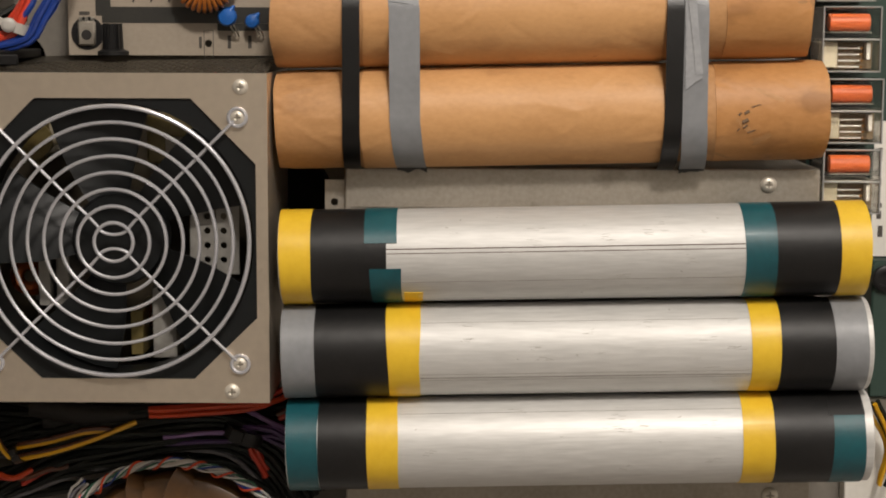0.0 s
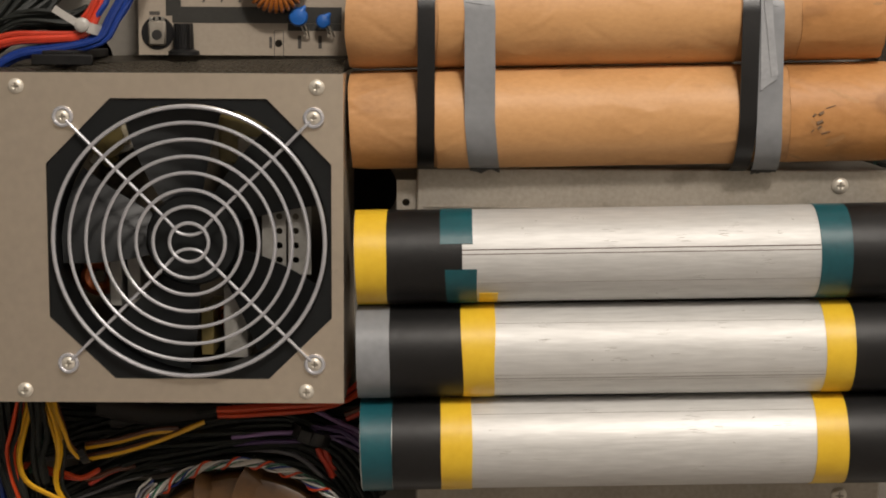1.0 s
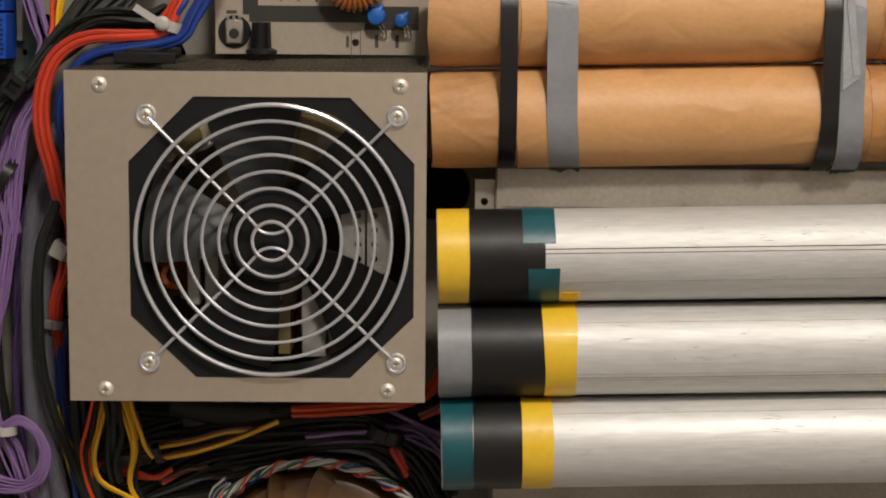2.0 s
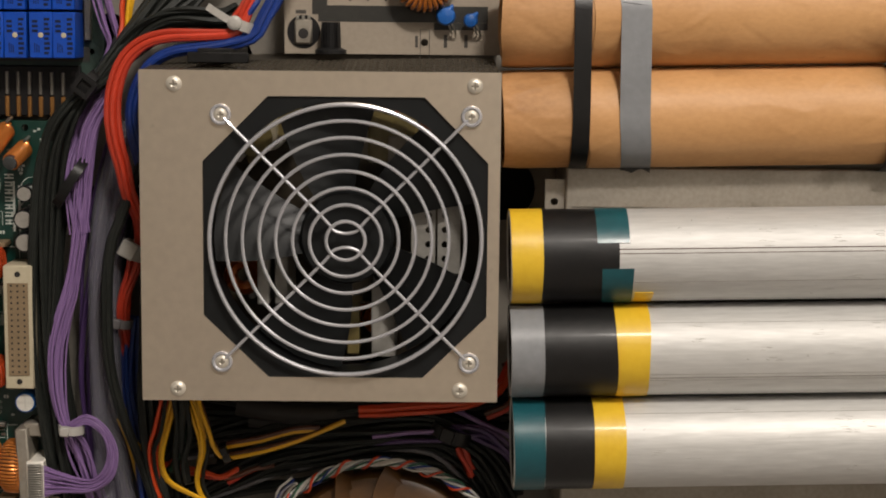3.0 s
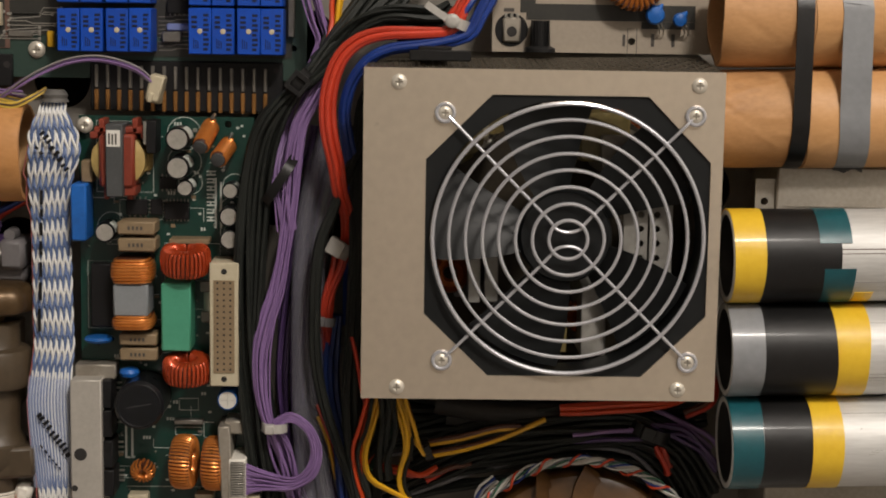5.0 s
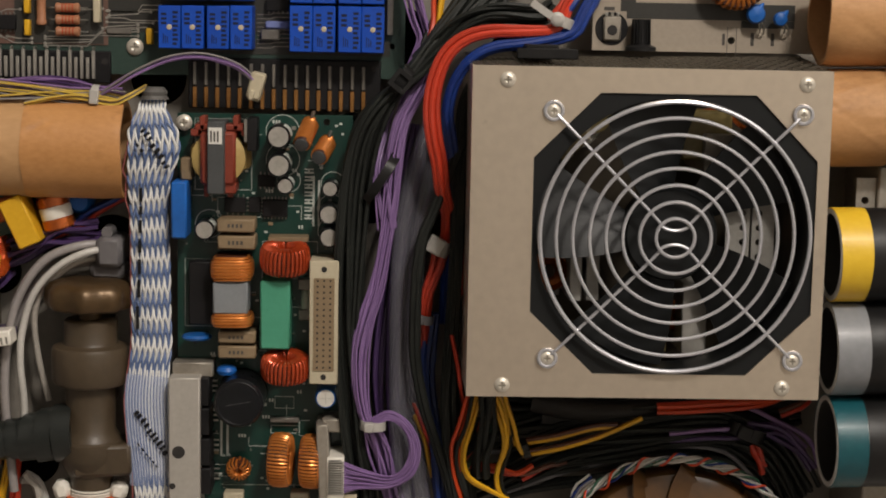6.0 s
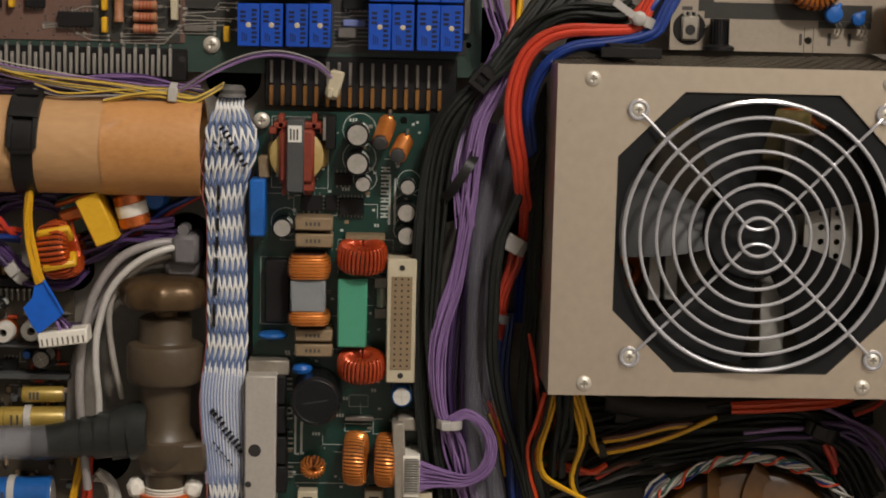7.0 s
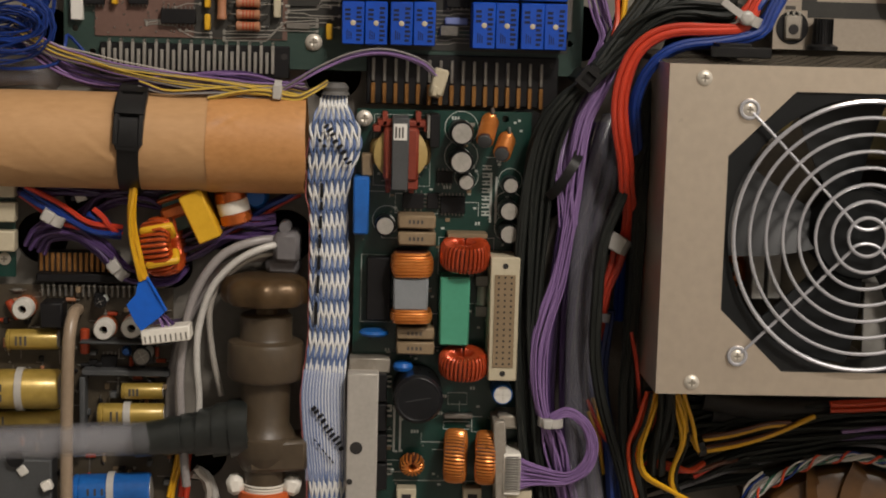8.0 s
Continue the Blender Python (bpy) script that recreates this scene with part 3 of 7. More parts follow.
part("paper_wrap", sleeve(38.0, 166.0, CR + 0.45, m2, 6.2), "kraft2", c2)
part("paper_wrap", sleeve(192.0, m2 + 0.3, CR + 0.2, m2, 8.4), "kraft3", c2, "creased darker paper wrap")


def on_tube(tube, x0, x1, a, r, width, material, name, lift=0.03, slope=0.0, label=""):
    """A thin mark, line or ridge lying along a tube; a: degrees round it, 90 facing out."""
    pts = []
    for i in range(7):
        s = i / 6
        q = radians(a + slope * s)
        pts.append((x0 + (x1 - x0) * s, -math.cos(q) * (r + lift), math.sin(q) * (r + lift)))
    return part(name, sweep(pts, width, 5, 1, smooth=False), material, tube, label)


rnd = random.Random(77)
for tube, lo, hi, n in ((t1, 60, 196, 16), (t2, 62, 198, 14), (t3, 52, 195, 10)):
    for k in range(n):
        x, a = rnd.uniform(lo, hi), rnd.uniform(35, 150)
        if k % 3 == 0:
            on_tube(tube, x, x + rnd.uniform(0.4, 1.2), a, AL - 0.1, rnd.uniform(0.12, 0.3), "scuff", "scratch", -0.12, rnd.uniform(-2, 2))
        else:
            on_tube(tube, x, x + rnd.uniform(1, 7), a, AL - 0.1, rnd.uniform(0.05, 0.11), "scuff", "scratch", -0.05, rnd.uniform(-1, 1))
for a, w in ((62, 0.22), (58, 0.12), (67, 0.1)):
    on_tube(t2, 59.0, 198.4, a, AL - 0.1, w, "pin_dark", "drawn_line", -0.06, 0.6)
on_tube(t2, 59.0, 198.4, 134, AL - 0.1, 0.12, "pin_dark", "drawn_line", -0.06, 0.6)
on_tube(t3, 48, 194.4, 140, AL - 0.1, 0.12, "pin_dark", "drawn_line", -0.06, 0.6)
on_tube(t1, 50.4, 195.6, 62, AL - 0.1, 0.14, "pin_dark", "drawn_line", -0.06, 0.6)
# worn dark patches along the tubes
for tube, lo, hi in ((t1, 90, 190), (t2, 70, 195), (t3, 60, 190)):
    for k in range(9):
        x, a = rnd.uniform(lo, hi), rnd.choice((rnd.uniform(112, 150), rnd.uniform(60, 150)))
        for j in range(5):
            b = x + rnd.uniform(-3, 3)
            on_tube(tube, b, b + rnd.uniform(0.8, 4), a + rnd.uniform(-4, 4), AL - 0.1, rnd.uniform(0.06, 0.16), "scuff", "scratch", -0.07, rnd.uniform(-1, 1))
# a stamped smudge on the paper
for x, a, w, n in ((197.0, 88, 0.5, 1.2), (198.8, 80, 0.9, 2.4), (199.6, 90, 0.7, 2.0), (199.2, 74, 0.5, 1.6), (202.5, 97, 0.25, 4.0), (196.6, 70, 0.3, 1.0), (201, 68, 0.25, 3.5)):
    on_tube(c1, x, x + n, a, CR + 0.5, w, "smudge", "stamp_smudge", -0.3 * w, 3)


def strap_over(name, ut, ub, width, material, label, category, lift=0.9, lo=-62):
    """A band round the front of the two cardboard tubes, from above the upper to below the lower one."""
    vu, vl, R = 94.2, 50.7, CR + lift
    prof = [(vu + R * math.sin(radians(a)), 55 + R * math.cos(radians(a))) for a in range(95, -1, -8)]
    prof += [(vl + R * math.sin(radians(a)), 55 + R * math.cos(radians(a))) for a in range(0, lo - 1, -8)]
    bm = bmesh.new()
    rows = []
    for i, (v, h) in enumerate(prof):
        s = i / (len(prof) - 1)
        u = ut + (ub - ut) * s
        rows.append([bm.verts.new(p) for p in ((u - width / 2, v, h - 0.5), (u - width / 2, v, h + 0.4), (u + width / 2, v, h + 0.4), (u + width / 2, v, h - 0.5))])
    for p, q in zip(rows, rows[1:]):
        for k in range(4):
            bm.faces.new((p[k], p[(k + 1) % 4], q[(k + 1) % 4], q[k]))
    bm.faces.new(rows[0])
    bm.faces.new(rows[-1][::-1])
    ob = solo(name, bm, material, label, category)
    if material == "strap":
        o = ob.matrix_basis.translation
        for k, dv in enumerate((-4.5, -1.0)):
            v0, h0 = prof[11]
            part("head" if k == 0 else "pawl", box(-width * (0.62 - 0.2 * k), dv - 1, width * (0.62 - 0.2 * k), dv + 4 - 3 * k, 0, 2.4 + 0.6 * k, 0.5), "strap", ob,
                 where=Matrix.Translation((ut * 0.001 - o.x, v0 * 0.001 + 0.016 - o.z, h0 * 0.001 + o.y)))
    if material == "tape_grey":
        rn = random.Random(int(width * 10))
        edge_v, edge_h = prof[-1]
        o = ob.matrix_basis.translation
        ends = [(-width / 2 + width * k / 8, -2.2 * rn.random() - (0.6 if k % 2 else 0)) for k in range(9)]
        shape = [(width / 2, 1.5), (-width / 2, 1.5)] + ends
        part("torn_end", plate(shape, [], -0.5, 0.3), "tape_dark", ob, "torn tape end", where=Matrix.Translation((ub * 0.001 - o.x, edge_v * 0.001 - o.z, -edge_h * 0.001 * -1 + o.y)))
        for k in range(5):
            v0, h0 = prof[2 + k * 2]
            part("wrinkle", sweep([(-width * 0.45, 0.6, 0.1), (0, 0, 0.35), (width * (0.1 + 0.08 * k), -0.8, 0.1)], 0.16, 5), "tape_grey", ob,
                 where=Matrix.Translation(((ut + (ub - ut) * (2 + k * 2) / (len(prof) - 1)) * 0.001 - o.x, v0 * 0.001 - o.z, h0 * 0.001 + o.y + 0.0003)))
    return ob


strap_over("cable_tie", -47.5, -48, 7.4, "strap", "wide black plastic tie round two cardboard tubes", "cable tie", 1.0, -100)
strap_over("cable_tie", 90.4, 87.3, 7.4, "strap", "wide black plastic tie round two cardboard tubes", "cable tie", 1.2, -100)
strap_over("grey_tape", -28.2, -22.2, 13.0, "tape_grey", "grey tape strip over two cardboard tubes", "tape", 0.6, -84)
strap_over("grey_tape", 95.6, 99.5, 11.0, "tape_grey", "crumpled grey tape strip over two cardboard tubes", "tape", 0.7, -84)

lt, ln = tube_on("cardboard_tube", (-598.4, 28.3), (-386.9, 28), 24, 21.8, 2.2, "tan", "long tan cardboard tube held by a black strap", "tube")
part("paper_wrap", sleeve(ln - 43, ln + 0.3, 22.2, ln, 9.7, 0.1, 0.6), "kraft3", lt, "darker overlapping paper end")


def highlit_tape():
    """The creased edge of the second tape strip, paler to paint its bright reflection."""
    ob = thing("tape_fold", 95.9, 87.5, 0, label="creased edge of grey tape beside a black tie, its highlight painted pale", category="tape")
    ou, ov = 95.9, 87.5
    shape = [(a - ou, b - ov) for a, b, _ in ((92.1, 115.6, 78), (96.6, 115.6, 78), (98.4, 92.2, 78), (100.6, 69.1, 78), (97, 66.7, 78), (93.5, 63.9, 78), (93.2, 87.5, 78))]
    part("sheet", plate(shape, [], 77.6, 78.1), "tape_highlight", ob)
    for pts in ([(94, 115.6, 77.9), (96.1, 96.9, 78.1), (99.4, 70.5, 77.9)],):
        part("crease", sweep([(a - ou, b - ov, h) for a, b, h in pts], 0, flat=(3.0, 0.9)), "tape_highlight", ob)


highlit_tape()


# ---- circuit boards and what is soldered to them ----
M["cap_top"] = mat("capacitor_top", "bdb9b2", "a6a29a", 0.4, 0.6, 120, 600, 0.1)
M["sleeve_black"] = mat("capacitor_sleeve", "111214", "18191c", 0.3, 0.0, 60, 400, 0.05, coat=0.1, spec=0.3)
M["sleeve_blue"] = mat("blue_sleeve", "1e5fa8", "174c8c", 0.35, 0.0, 60, 400, 0.05, coat=0.2)
M["sleeve_gold"] = mat("gold_foil_sleeve", "b0954a", "8f7836", 0.36, 0.3, 40, 300, 0.08, coat=0.2, dirt=("4e3c10", 60, 0.62, 0.5))
M["copper_red"] = mat("red_enamelled_wire", "c4502a", "a83c1a", 0.28, 0.5, 60, 500, 0.05, coat=0.5)
M["coil_dark"] = mat("varnished_core", "4a2412", "38190c", 0.5, 0.0, 60, 500, 0.1)
M["copper_orange2"] = mat("orange_red_enamelled_wire", "cc5a26", "b64818", 0.28, 0.5, 60, 500, 0.05, coat=0.5)
M["copper_orange"] = mat("orange_enamelled_wire", "d98a44", "c4722c", 0.3, 0.6, 60, 500, 0.05, coat=0.5)
M["ferrite"] = mat("grey_ferrite", "48494a", "3e4040", 0.6, 0.0, 80, 700, 0.15)
M["core_grey"] = mat("grey_core", "7f8386", "74787b", 0.5, 0.0, 80, 700, 0.08)
M["box_blue"] = mat("blue_film_capacitor", "1f62b4", "1a549c", 0.4, 0.0, 60, 500, 0.06)
M["trim_blue"] = mat("blue_trimmer_body", "0d48b0", "0b3e9c", 0.4, 0.0, 60, 500, 0.06, vary=0.06)
M["box_green"] = mat("green_film_capacitor", "4a9478", "428a6e", 0.45, 0.0, 40, 500, 0.05)
M["film_tan"] = mat("tan_film_resistor", "87745a", "77654d", 0.5, 0.0, 60, 500, 0.08)
M["bakelite_red"] = mat("red_brown_bobbin", "863a29", "712e20", 0.45, 0.0, 60, 500, 0.08)
M["resistor"] = mat("resistor_body", "a67455", "926246", 0.5, 0.0, 80, 500, 0.05)
M["yellowp"] = mat("yellow_plastic", "d8a828", "c89818", 0.45, 0.0, 60, 500, 0.06)
M["brass"] = mat("gilt_contact", "ac7c48", "8c6236", 0.35, 0.7, 80, 600, 0.05)
M["pin"] = mat("dull_tin_pin", "8c8881", "76726c", 0.4, 0.7, 90, 600, 0.05)
M["ic"] = mat("chip_epoxy", "191819", "121112", 0.5, 0.0, 80, 600, 0.12, 1200, spec=0.3)
M["orangeR"] = mat("orange_red_coat", "a8401f", "8e3418", 0.45, 0.0, 60, 500, 0.06)
M["clear"] = mat("clear_polycarbonate", (0.9, 0.9, 0.88), (0.85, 0.85, 0.83), 0.12, 0.0, 60, 400, 0.03, trans=1.0, ior=1.2, rvar=0.05)
M["paper"] = mat("printed_paper", "d9d6cf", "cfccc4", 0.7, 0.0, 30, 500, 0.05)
O = [0.0, 0.0]


def here(u, v, z=0.0, rot=0.0):
    return local(u - O[0], v - O[1], z, rot)


def board(name, u0, v0, u1, v1, h, material, label, holes=(), legs=True):
    """A board on hex spacers; things on it are given in display millimetres from now on."""
    O[0], O[1] = (u0 + u1) / 2, (v0 + v1) / 2
    ob = thing(name, O[0], O[1], 0, label=label, category="circuit board")
    part("laminate", plate(rect(u0 - O[0], v0 - O[1], u1 - O[0], v1 - O[1]), [ring_points(a - O[0], b - O[1], r, 16) for a, b, r in holes], h - 1.6, h), material, ob)
    if legs:
        for a in (u0 + 6, u1 - 6):
            for b in (v0 + 6, v1 - 6):
                part("spacer", lathe((0, 0, 0), (0, 0, h - 1.6), [(0, 3), (1, 3)], 6), "silver", ob, where=here(a, b))
    return ob


def capacitor(brd, u, v, z, r, tall, sleeve="sleeve_black", top="cap_top", rot=30, mark=True, scored=True):
    """An upright electrolytic can with a scored end and a stripe."""
    c = part("capacitor", lathe((0, 0, 0), (0, 0, tall), [(0, r * 0.95), (0.04, r), (0.1, r * 0.93), (0.14, r), (0.95, r), (1, r * 0.9), (1.0, r * 0.82)], 28), sleeve, brd, where=here(u, v, z, rot))
    part("end_cap", lathe((0, 0, tall - 0.4), (0, 0, tall + 0.15), [(0, r * 0.84), (1, r * 0.82), (1.0, 0.1)], 28, caps=False), top, c)
    if not scored:
        part("rim", torus(0, 0, tall - 0.3, r * 0.86, 0.7, 32, 8), sleeve, c)
        part("vent_mark", box(-r * 0.5, -0.12, r * 0.5, 0.12, tall + 0.1, tall + 0.25, 0), "ferrite", c)
        # thin grey ring near the edge of the top
        part("print_ring", lathe((0, 0, tall), (0, 0, tall + 0.1), [(0, r * 0.8), (0.5, r * 0.8), (1, r * 0.72)], 28, caps=False), "pin", c)
        return c
    score = box(-r * 0.6, -0.09, r * 0.6, 0.09, tall + 0.1, tall + 0.22, 0)
    part("score_line", box(-0.09, -r * 0.6, 0.09, r * 0.6, tall + 0.1, tall + 0.225, 0, score), "pin_light", c)
    if mark:
        b = bmesh.new()
        for k in range(6):
            a0, a1 = radians(-32 + k * 11), radians(-32 + (k + 1) * 11)
            q = [b.verts.new((math.cos(a) * (r + 0.08), math.sin(a) * (r + 0.08), zz)) for a, zz in ((a0, tall * 0.2), (a1, tall * 0.2), (a1, tall * 0.93), (a0, tall * 0.93))]
            b.faces.new(q)
        part("stripe", b, "silk", c)
    return c


def lying_can(brd, name, ua, va, ub, vb, z, r, material, caps="cap_top", tie=None):
    """A can lying along the board."""
    O_ = (ua - O[0], va - O[1], z)
    E_ = (ub - O[0], vb - O[1], z)
    c = part(name, lathe(O_, E_, [(0, r * 0.7), (0.01, r * 0.93), (0.03, r), (0.07, r), (0.085, r * 0.93), (0.1, r), (0.97, r), (1, r * 0.9)], 32), material, brd)
    d = (Vector(E_) - Vector(O_))
    part("end_cap", lathe(Vector(O_) - d * 0.004, Vector(O_) + d * 0.01, [(0, 0.2), (0, r * 0.7), (1, r * 0.72)], 28, caps=False), caps, c)
    part("end_cap", lathe(Vector(E_) + d * 0.004, Vector(E_) - d * 0.01, [(0, 0.2), (0, r * 0.78), (1, r * 0.8)], 28, caps=False), caps, c)
    n = 5
    for k in range(3):
        s = 0.22 + 0.09 * k
        p = Vector(O_) + d * s
        part("printed_bar", box(-0.5, -r * 0.45, 0.5, r * 0.45, 0, 0.12, 0), "silkdark", c, where=local(p.x, p.y, z + r * 0.98))
    if tie is not None:
        p = Vector(O_) + d * tie
        q = d.normalized()
        part("tie", lathe(p - q * 1.6, p + q * 1.6, [(0, r + 0.1), (0, r + 0.9), (1, r + 0.9), (1, r + 0.1)], 32, caps=False), "nylon", c)
    return c


def block(brd, name, u0, v0, u1, v1, z0, z1, material, bev=0.4, rot=0.0, label=""):
    cu, cv = (u0 + u1) / 2, (v0 + v1) / 2
    return part(name, box(u0 - cu, v0 - cv, u1 - cu, v1 - cv, 0, z1 - z0, bev), material, brd, label, where=here(cu, cv, z0, rot))


def wound_ring(brd, u, v, z, R, rr, hh, turns, material, axis="v", tilt=0.0, wire=0.55, gap=6, core="coil_dark", name="toroid_coil"):
    """A ring core with single wire turns laid round its section; axis: along v, u or out."""
    turn = {"v": Matrix.Rotation(radians(-90 + tilt), 4, "X"), "u": Matrix.Rotation(radians(90 - tilt), 4, "Y"), "out": Matrix.Rotation(radians(tilt), 4, "X")}[axis]
    c = part(name, lathe((0, 0, -hh / 2), (0, 0, hh / 2), [(0, R - rr), (0, R + rr), (1, R + rr), (1, R - rr), (0, R - rr)], 36, caps=False), core, brd, where=here(u, v, z) @ turn)
    line = []
    for j in range(turns * 12 + 1):
        s = j / (turns * 12)
        a = radians(gap + (360 - 2 * gap) * s + 90)
        b = 2 * math.pi * turns * s
        cs, sn = math.cos(b), math.sin(b)
        d = Vector((math.cos(a), math.sin(a), 0))
        line.append(d * (R + (rr + wire * 0.8) * math.copysign(abs(cs) ** 0.6, cs)) + Vector((0, 0, (hh / 2 + wire * 0.8) * math.copysign(abs(sn) ** 0.6, sn))))
    part("winding", sweep(line, wire, 6, 1, smooth=False), material, c)
    return c


def bars(brd, u0, v0, u1, v1, z, n, material="silk", upright=False, fill=0.55, seed=3, name="printed_bar"):
    """Lines of unreadable print, as plain bars."""
    rnd = random.Random(seed)
    for k in range(n):
        if upright:
            w = (u1 - u0) / n
            a = u0 + k * w
            end = v1 - (v1 - v0) * rnd.uniform(0, 0.25)
            block(brd, name, a, v0, a + w * fill, end, z, z + 0.08, material, 0)
        else:
            w = (v1 - v0) / n
            a = v0 + k * w
            end = u1 - (u1 - u0) * rnd.uniform(0, 0.25)
            block(brd, name, u0, a, end, a + w * fill, z, z + 0.08, material, 0)


def track(brd, pts, z, width=0.35, material="pin", name="track"):
    """A thin copper or legend line on a board."""
    line = [(p[0] - O[0], p[1] - O[1], z + 0.05) for p in pts]
    return part(name, sweep(line, 0, flat=(width, 0.08), smooth=False), material, brd)


def chip(brd, u0, v0, u1, v1, z, legs=6, tall=2.2, across=True):
    c = block(brd, "chip", u0, v0, u1, v1, z + 0.4, z + tall, "ic", 0.25)
    w, h = u1 - u0, v1 - v0
    for k in range(legs):
        for s in (-1, 1):
            if across:
                x = -w / 2 + w * (k + 0.5) / legs
                part("leg", box(x - 0.3, s * h / 2 - 0.1, x + 0.3, s * (h / 2 + 1.2), -0.4, 0.4, 0), "pin", c)
            else:
                y = -h / 2 + h * (k + 0.5) / legs
                part("leg", box(s * w / 2 - 0.1, y - 0.3, s * (w / 2 + 1.2), y + 0.3, -0.4, 0.4, 0), "pin", c)
    return c


# -- dark green converter board --
gb = board("converter_board", -364, -168, -284.7, 45.1, 22, "pcb_green", "dark green power converter board crowded with components", [(-296.5, 41.9, 1.6)])
Z = 22.0
M["winding_cream"] = mat("cream_taped_winding", "b29a60", "9c8450", 0.45, 0.0, 60, 400, 0.15, 300)
tr = block(gb, "transformer", -351.8, 14.3, -336.2, 37.9, Z, 41, "bakelite_red", 1.2)
block(gb, "flange", -354.8, 38, -332.8, 41, Z, 36, "bakelite_red", 0.6)
block(gb, "flange", -349.5, 10.3, -336.1, 14.8, Z, 39, "bakelite_red", 0.6)
block(gb, "core", -348.2, 10.4, -340.7, 42.7, Z, 45, "ferrite", 0.5)
for q in ((-352.6, 38, -350.2, 44.4), (-337.8, 38, -335.4, 44.8), (-350.6, 8.4, -348.4, 14), (-340.2, 8.4, -337.8, 14), (-356.6, 35.5, -353.2, 38.6), (-334, 35.8, -330.4, 38.8)):
    block(gb, "bobbin_post", *q, Z, 36, "bakelite_red", 0.4)
block(gb, "sticker", -347.6, 32.7, -341.7, 40, 45, 45.25, "paper", 0)
bars(gb, -346.9, 33.7, -342.5, 39, 45.25, 3, "silkdark", True)
wound_ring(gb, -344.1, 26, 24, 10.8, 1.6, 9, 44, "winding_cream", "v", 0, 0.8, name="bobbin_winding")
part("bobbin_winding", lathe((0, 0, 0), (0, 0, 13), [(0, 9), (0.1, 12.0), (0.9, 12.0), (1, 9)], 32), "winding_cream", gb, where=here(-344.1, 26, 24.5))
block(gb, "power_diode", -331.3, 29.3, -326.9, 44, Z, 38, "ic", 0.4)
block(gb, "metal_tab", -332.6, 33.4, -331.3, 43.4, Z, 38, "silver", 0.1)
for (u, v), r, tall in (((-317.2, 36.1), 4.7, 19), ((-317.1, 23.3), 4.7, 19), ((-314.4, 13.9), 3.3, 15), ((-294.3, 12.8), 3.3, 14), ((-294.7, 1.3), 4.0, 15), ((-294.4, -9.1), 4.0, 15), ((-350.3, -6.5), 4.0, 15)):
    capacitor(gb, u, v, Z, r * 1.14, tall, rot=20 + u % 30)
    track(gb, [(u + 0.8 + p, v + 1.2 + q) for p, q in ring_points(0, 0, r * 1.62, 24)] + [(u + 0.8 + r * 1.62, v + 1.2)], Z, 0.3, "silk", "legend_ring")
capacitor(gb, -295.2, -82.4, Z, 4.8, 17, "sleeve_blue", "ceramic", 0)
big = capacitor(gb, -333.9, -83.3, Z, 11.2, 26, "sleeve_black", "sleeve_black", 10, True, False)
for (ua, va), (ub, vb) in (((-303.6, 41.6), (-307, 32.9)), ((-295.8, 33), (-299.2, 27.3))):
    c = part("rod_coil", lathe((ua - O[0], va - O[1], 25), (ub - O[0], vb - O[1], 40), [(0, 3.2), (0.02, 3.4), (0.98, 3.4), (1, 3.2)], 24), "coil_dark", gb)
    q = Vector((ub - ua, vb - va, 15)).normalized()
    e1 = q.orthogonal().normalized()
    e2 = q.cross(e1)
    line = [Vector((ua - O[0], va - O[1], 25)).lerp(Vector((ub - O[0], vb - O[1], 40)), 0.03 + 0.94 * j / 198) + (e1 * math.cos(j * math.pi / 9) + e2 * math.sin(j * math.pi / 9)) * 3.5 for j in range(199)]
    part("winding", sweep(line, 0.62, 6, 1, smooth=False), "copper_orange", c)
    q = Vector((ub - ua, vb - va, 15)).normalized()
    e = Vector((ub - O[0], vb - O[1], 40))
    part("ferrite_end", lathe(e, e + q * 1.2, [(0, 3.1), (0.9, 3.1), (1, 2.8)], 22), "ferrite", c)
    part("solder_tail", lathe((ua - O[0] + 1, va - O[1] + 4.5, 22), (ua - O[0] + 0.6, va - O[1] + 3, 30), [(0, 0.9), (0.8, 0.9), (1, 0.3)], 10), "silver", c)
chip(gb, -325.2, -1.5, -313.9, 6.3, Z, 7, 3, True)
chip(gb, -342.5, 0.2, -332.8, 7.2, Z, 4, 2.6, True)
chip(gb, -331.4, 0.3, -326.1, 7.5, Z, 4, 2.6, False)
chip(gb, -327.3, 12.1, -319.7, 17.6, Z, 4, 2, True)
block(gb, "film_capacitor", -364.8, -10.2, -357.8, 15.4, Z, 40, "box_blue", 0.8)
block(gb, "small_capacitor", -361.5, 15.4, -356.3, 25.4, Z, 32, "film_tan", 0.6)
for q in ((-344.6, -7.3, -327.7, -1.3), (-344.4, -15, -327.5, -8.9), (-344.1, -57.8, -327.1, -52.4), (-344, -64.8, -326.9, -59.1)):
    f = block(gb, "wire_resistor", *q, Z, 38, "film_tan", 0.7)
    w, h = (q[2] - q[0]), (q[3] - q[1])
    for k in range(4):
        part("printed_bar", box(-w * 0.22 + k * w * 0.11, -h * 0.14, -w * 0.22 + k * w * 0.11 + w * 0.06, h * 0.14, 0, 0.08, 0), "silkdark", f, where=local(0, 0, 16))
wound_ring(gb, -314.1, -18.4, 37, 7.4, 2.6, 10.4, 32, "copper_red", "v", 13, 0.8)
wound_ring(gb, -313.5, -68.4, 37, 7.4, 2.6, 9.0, 32, "copper_red", "v", 12, 0.8)
block(gb, "coil_plate", -322, -11.7, -304, -9.5, Z, 34, "film_tan", 0.3)
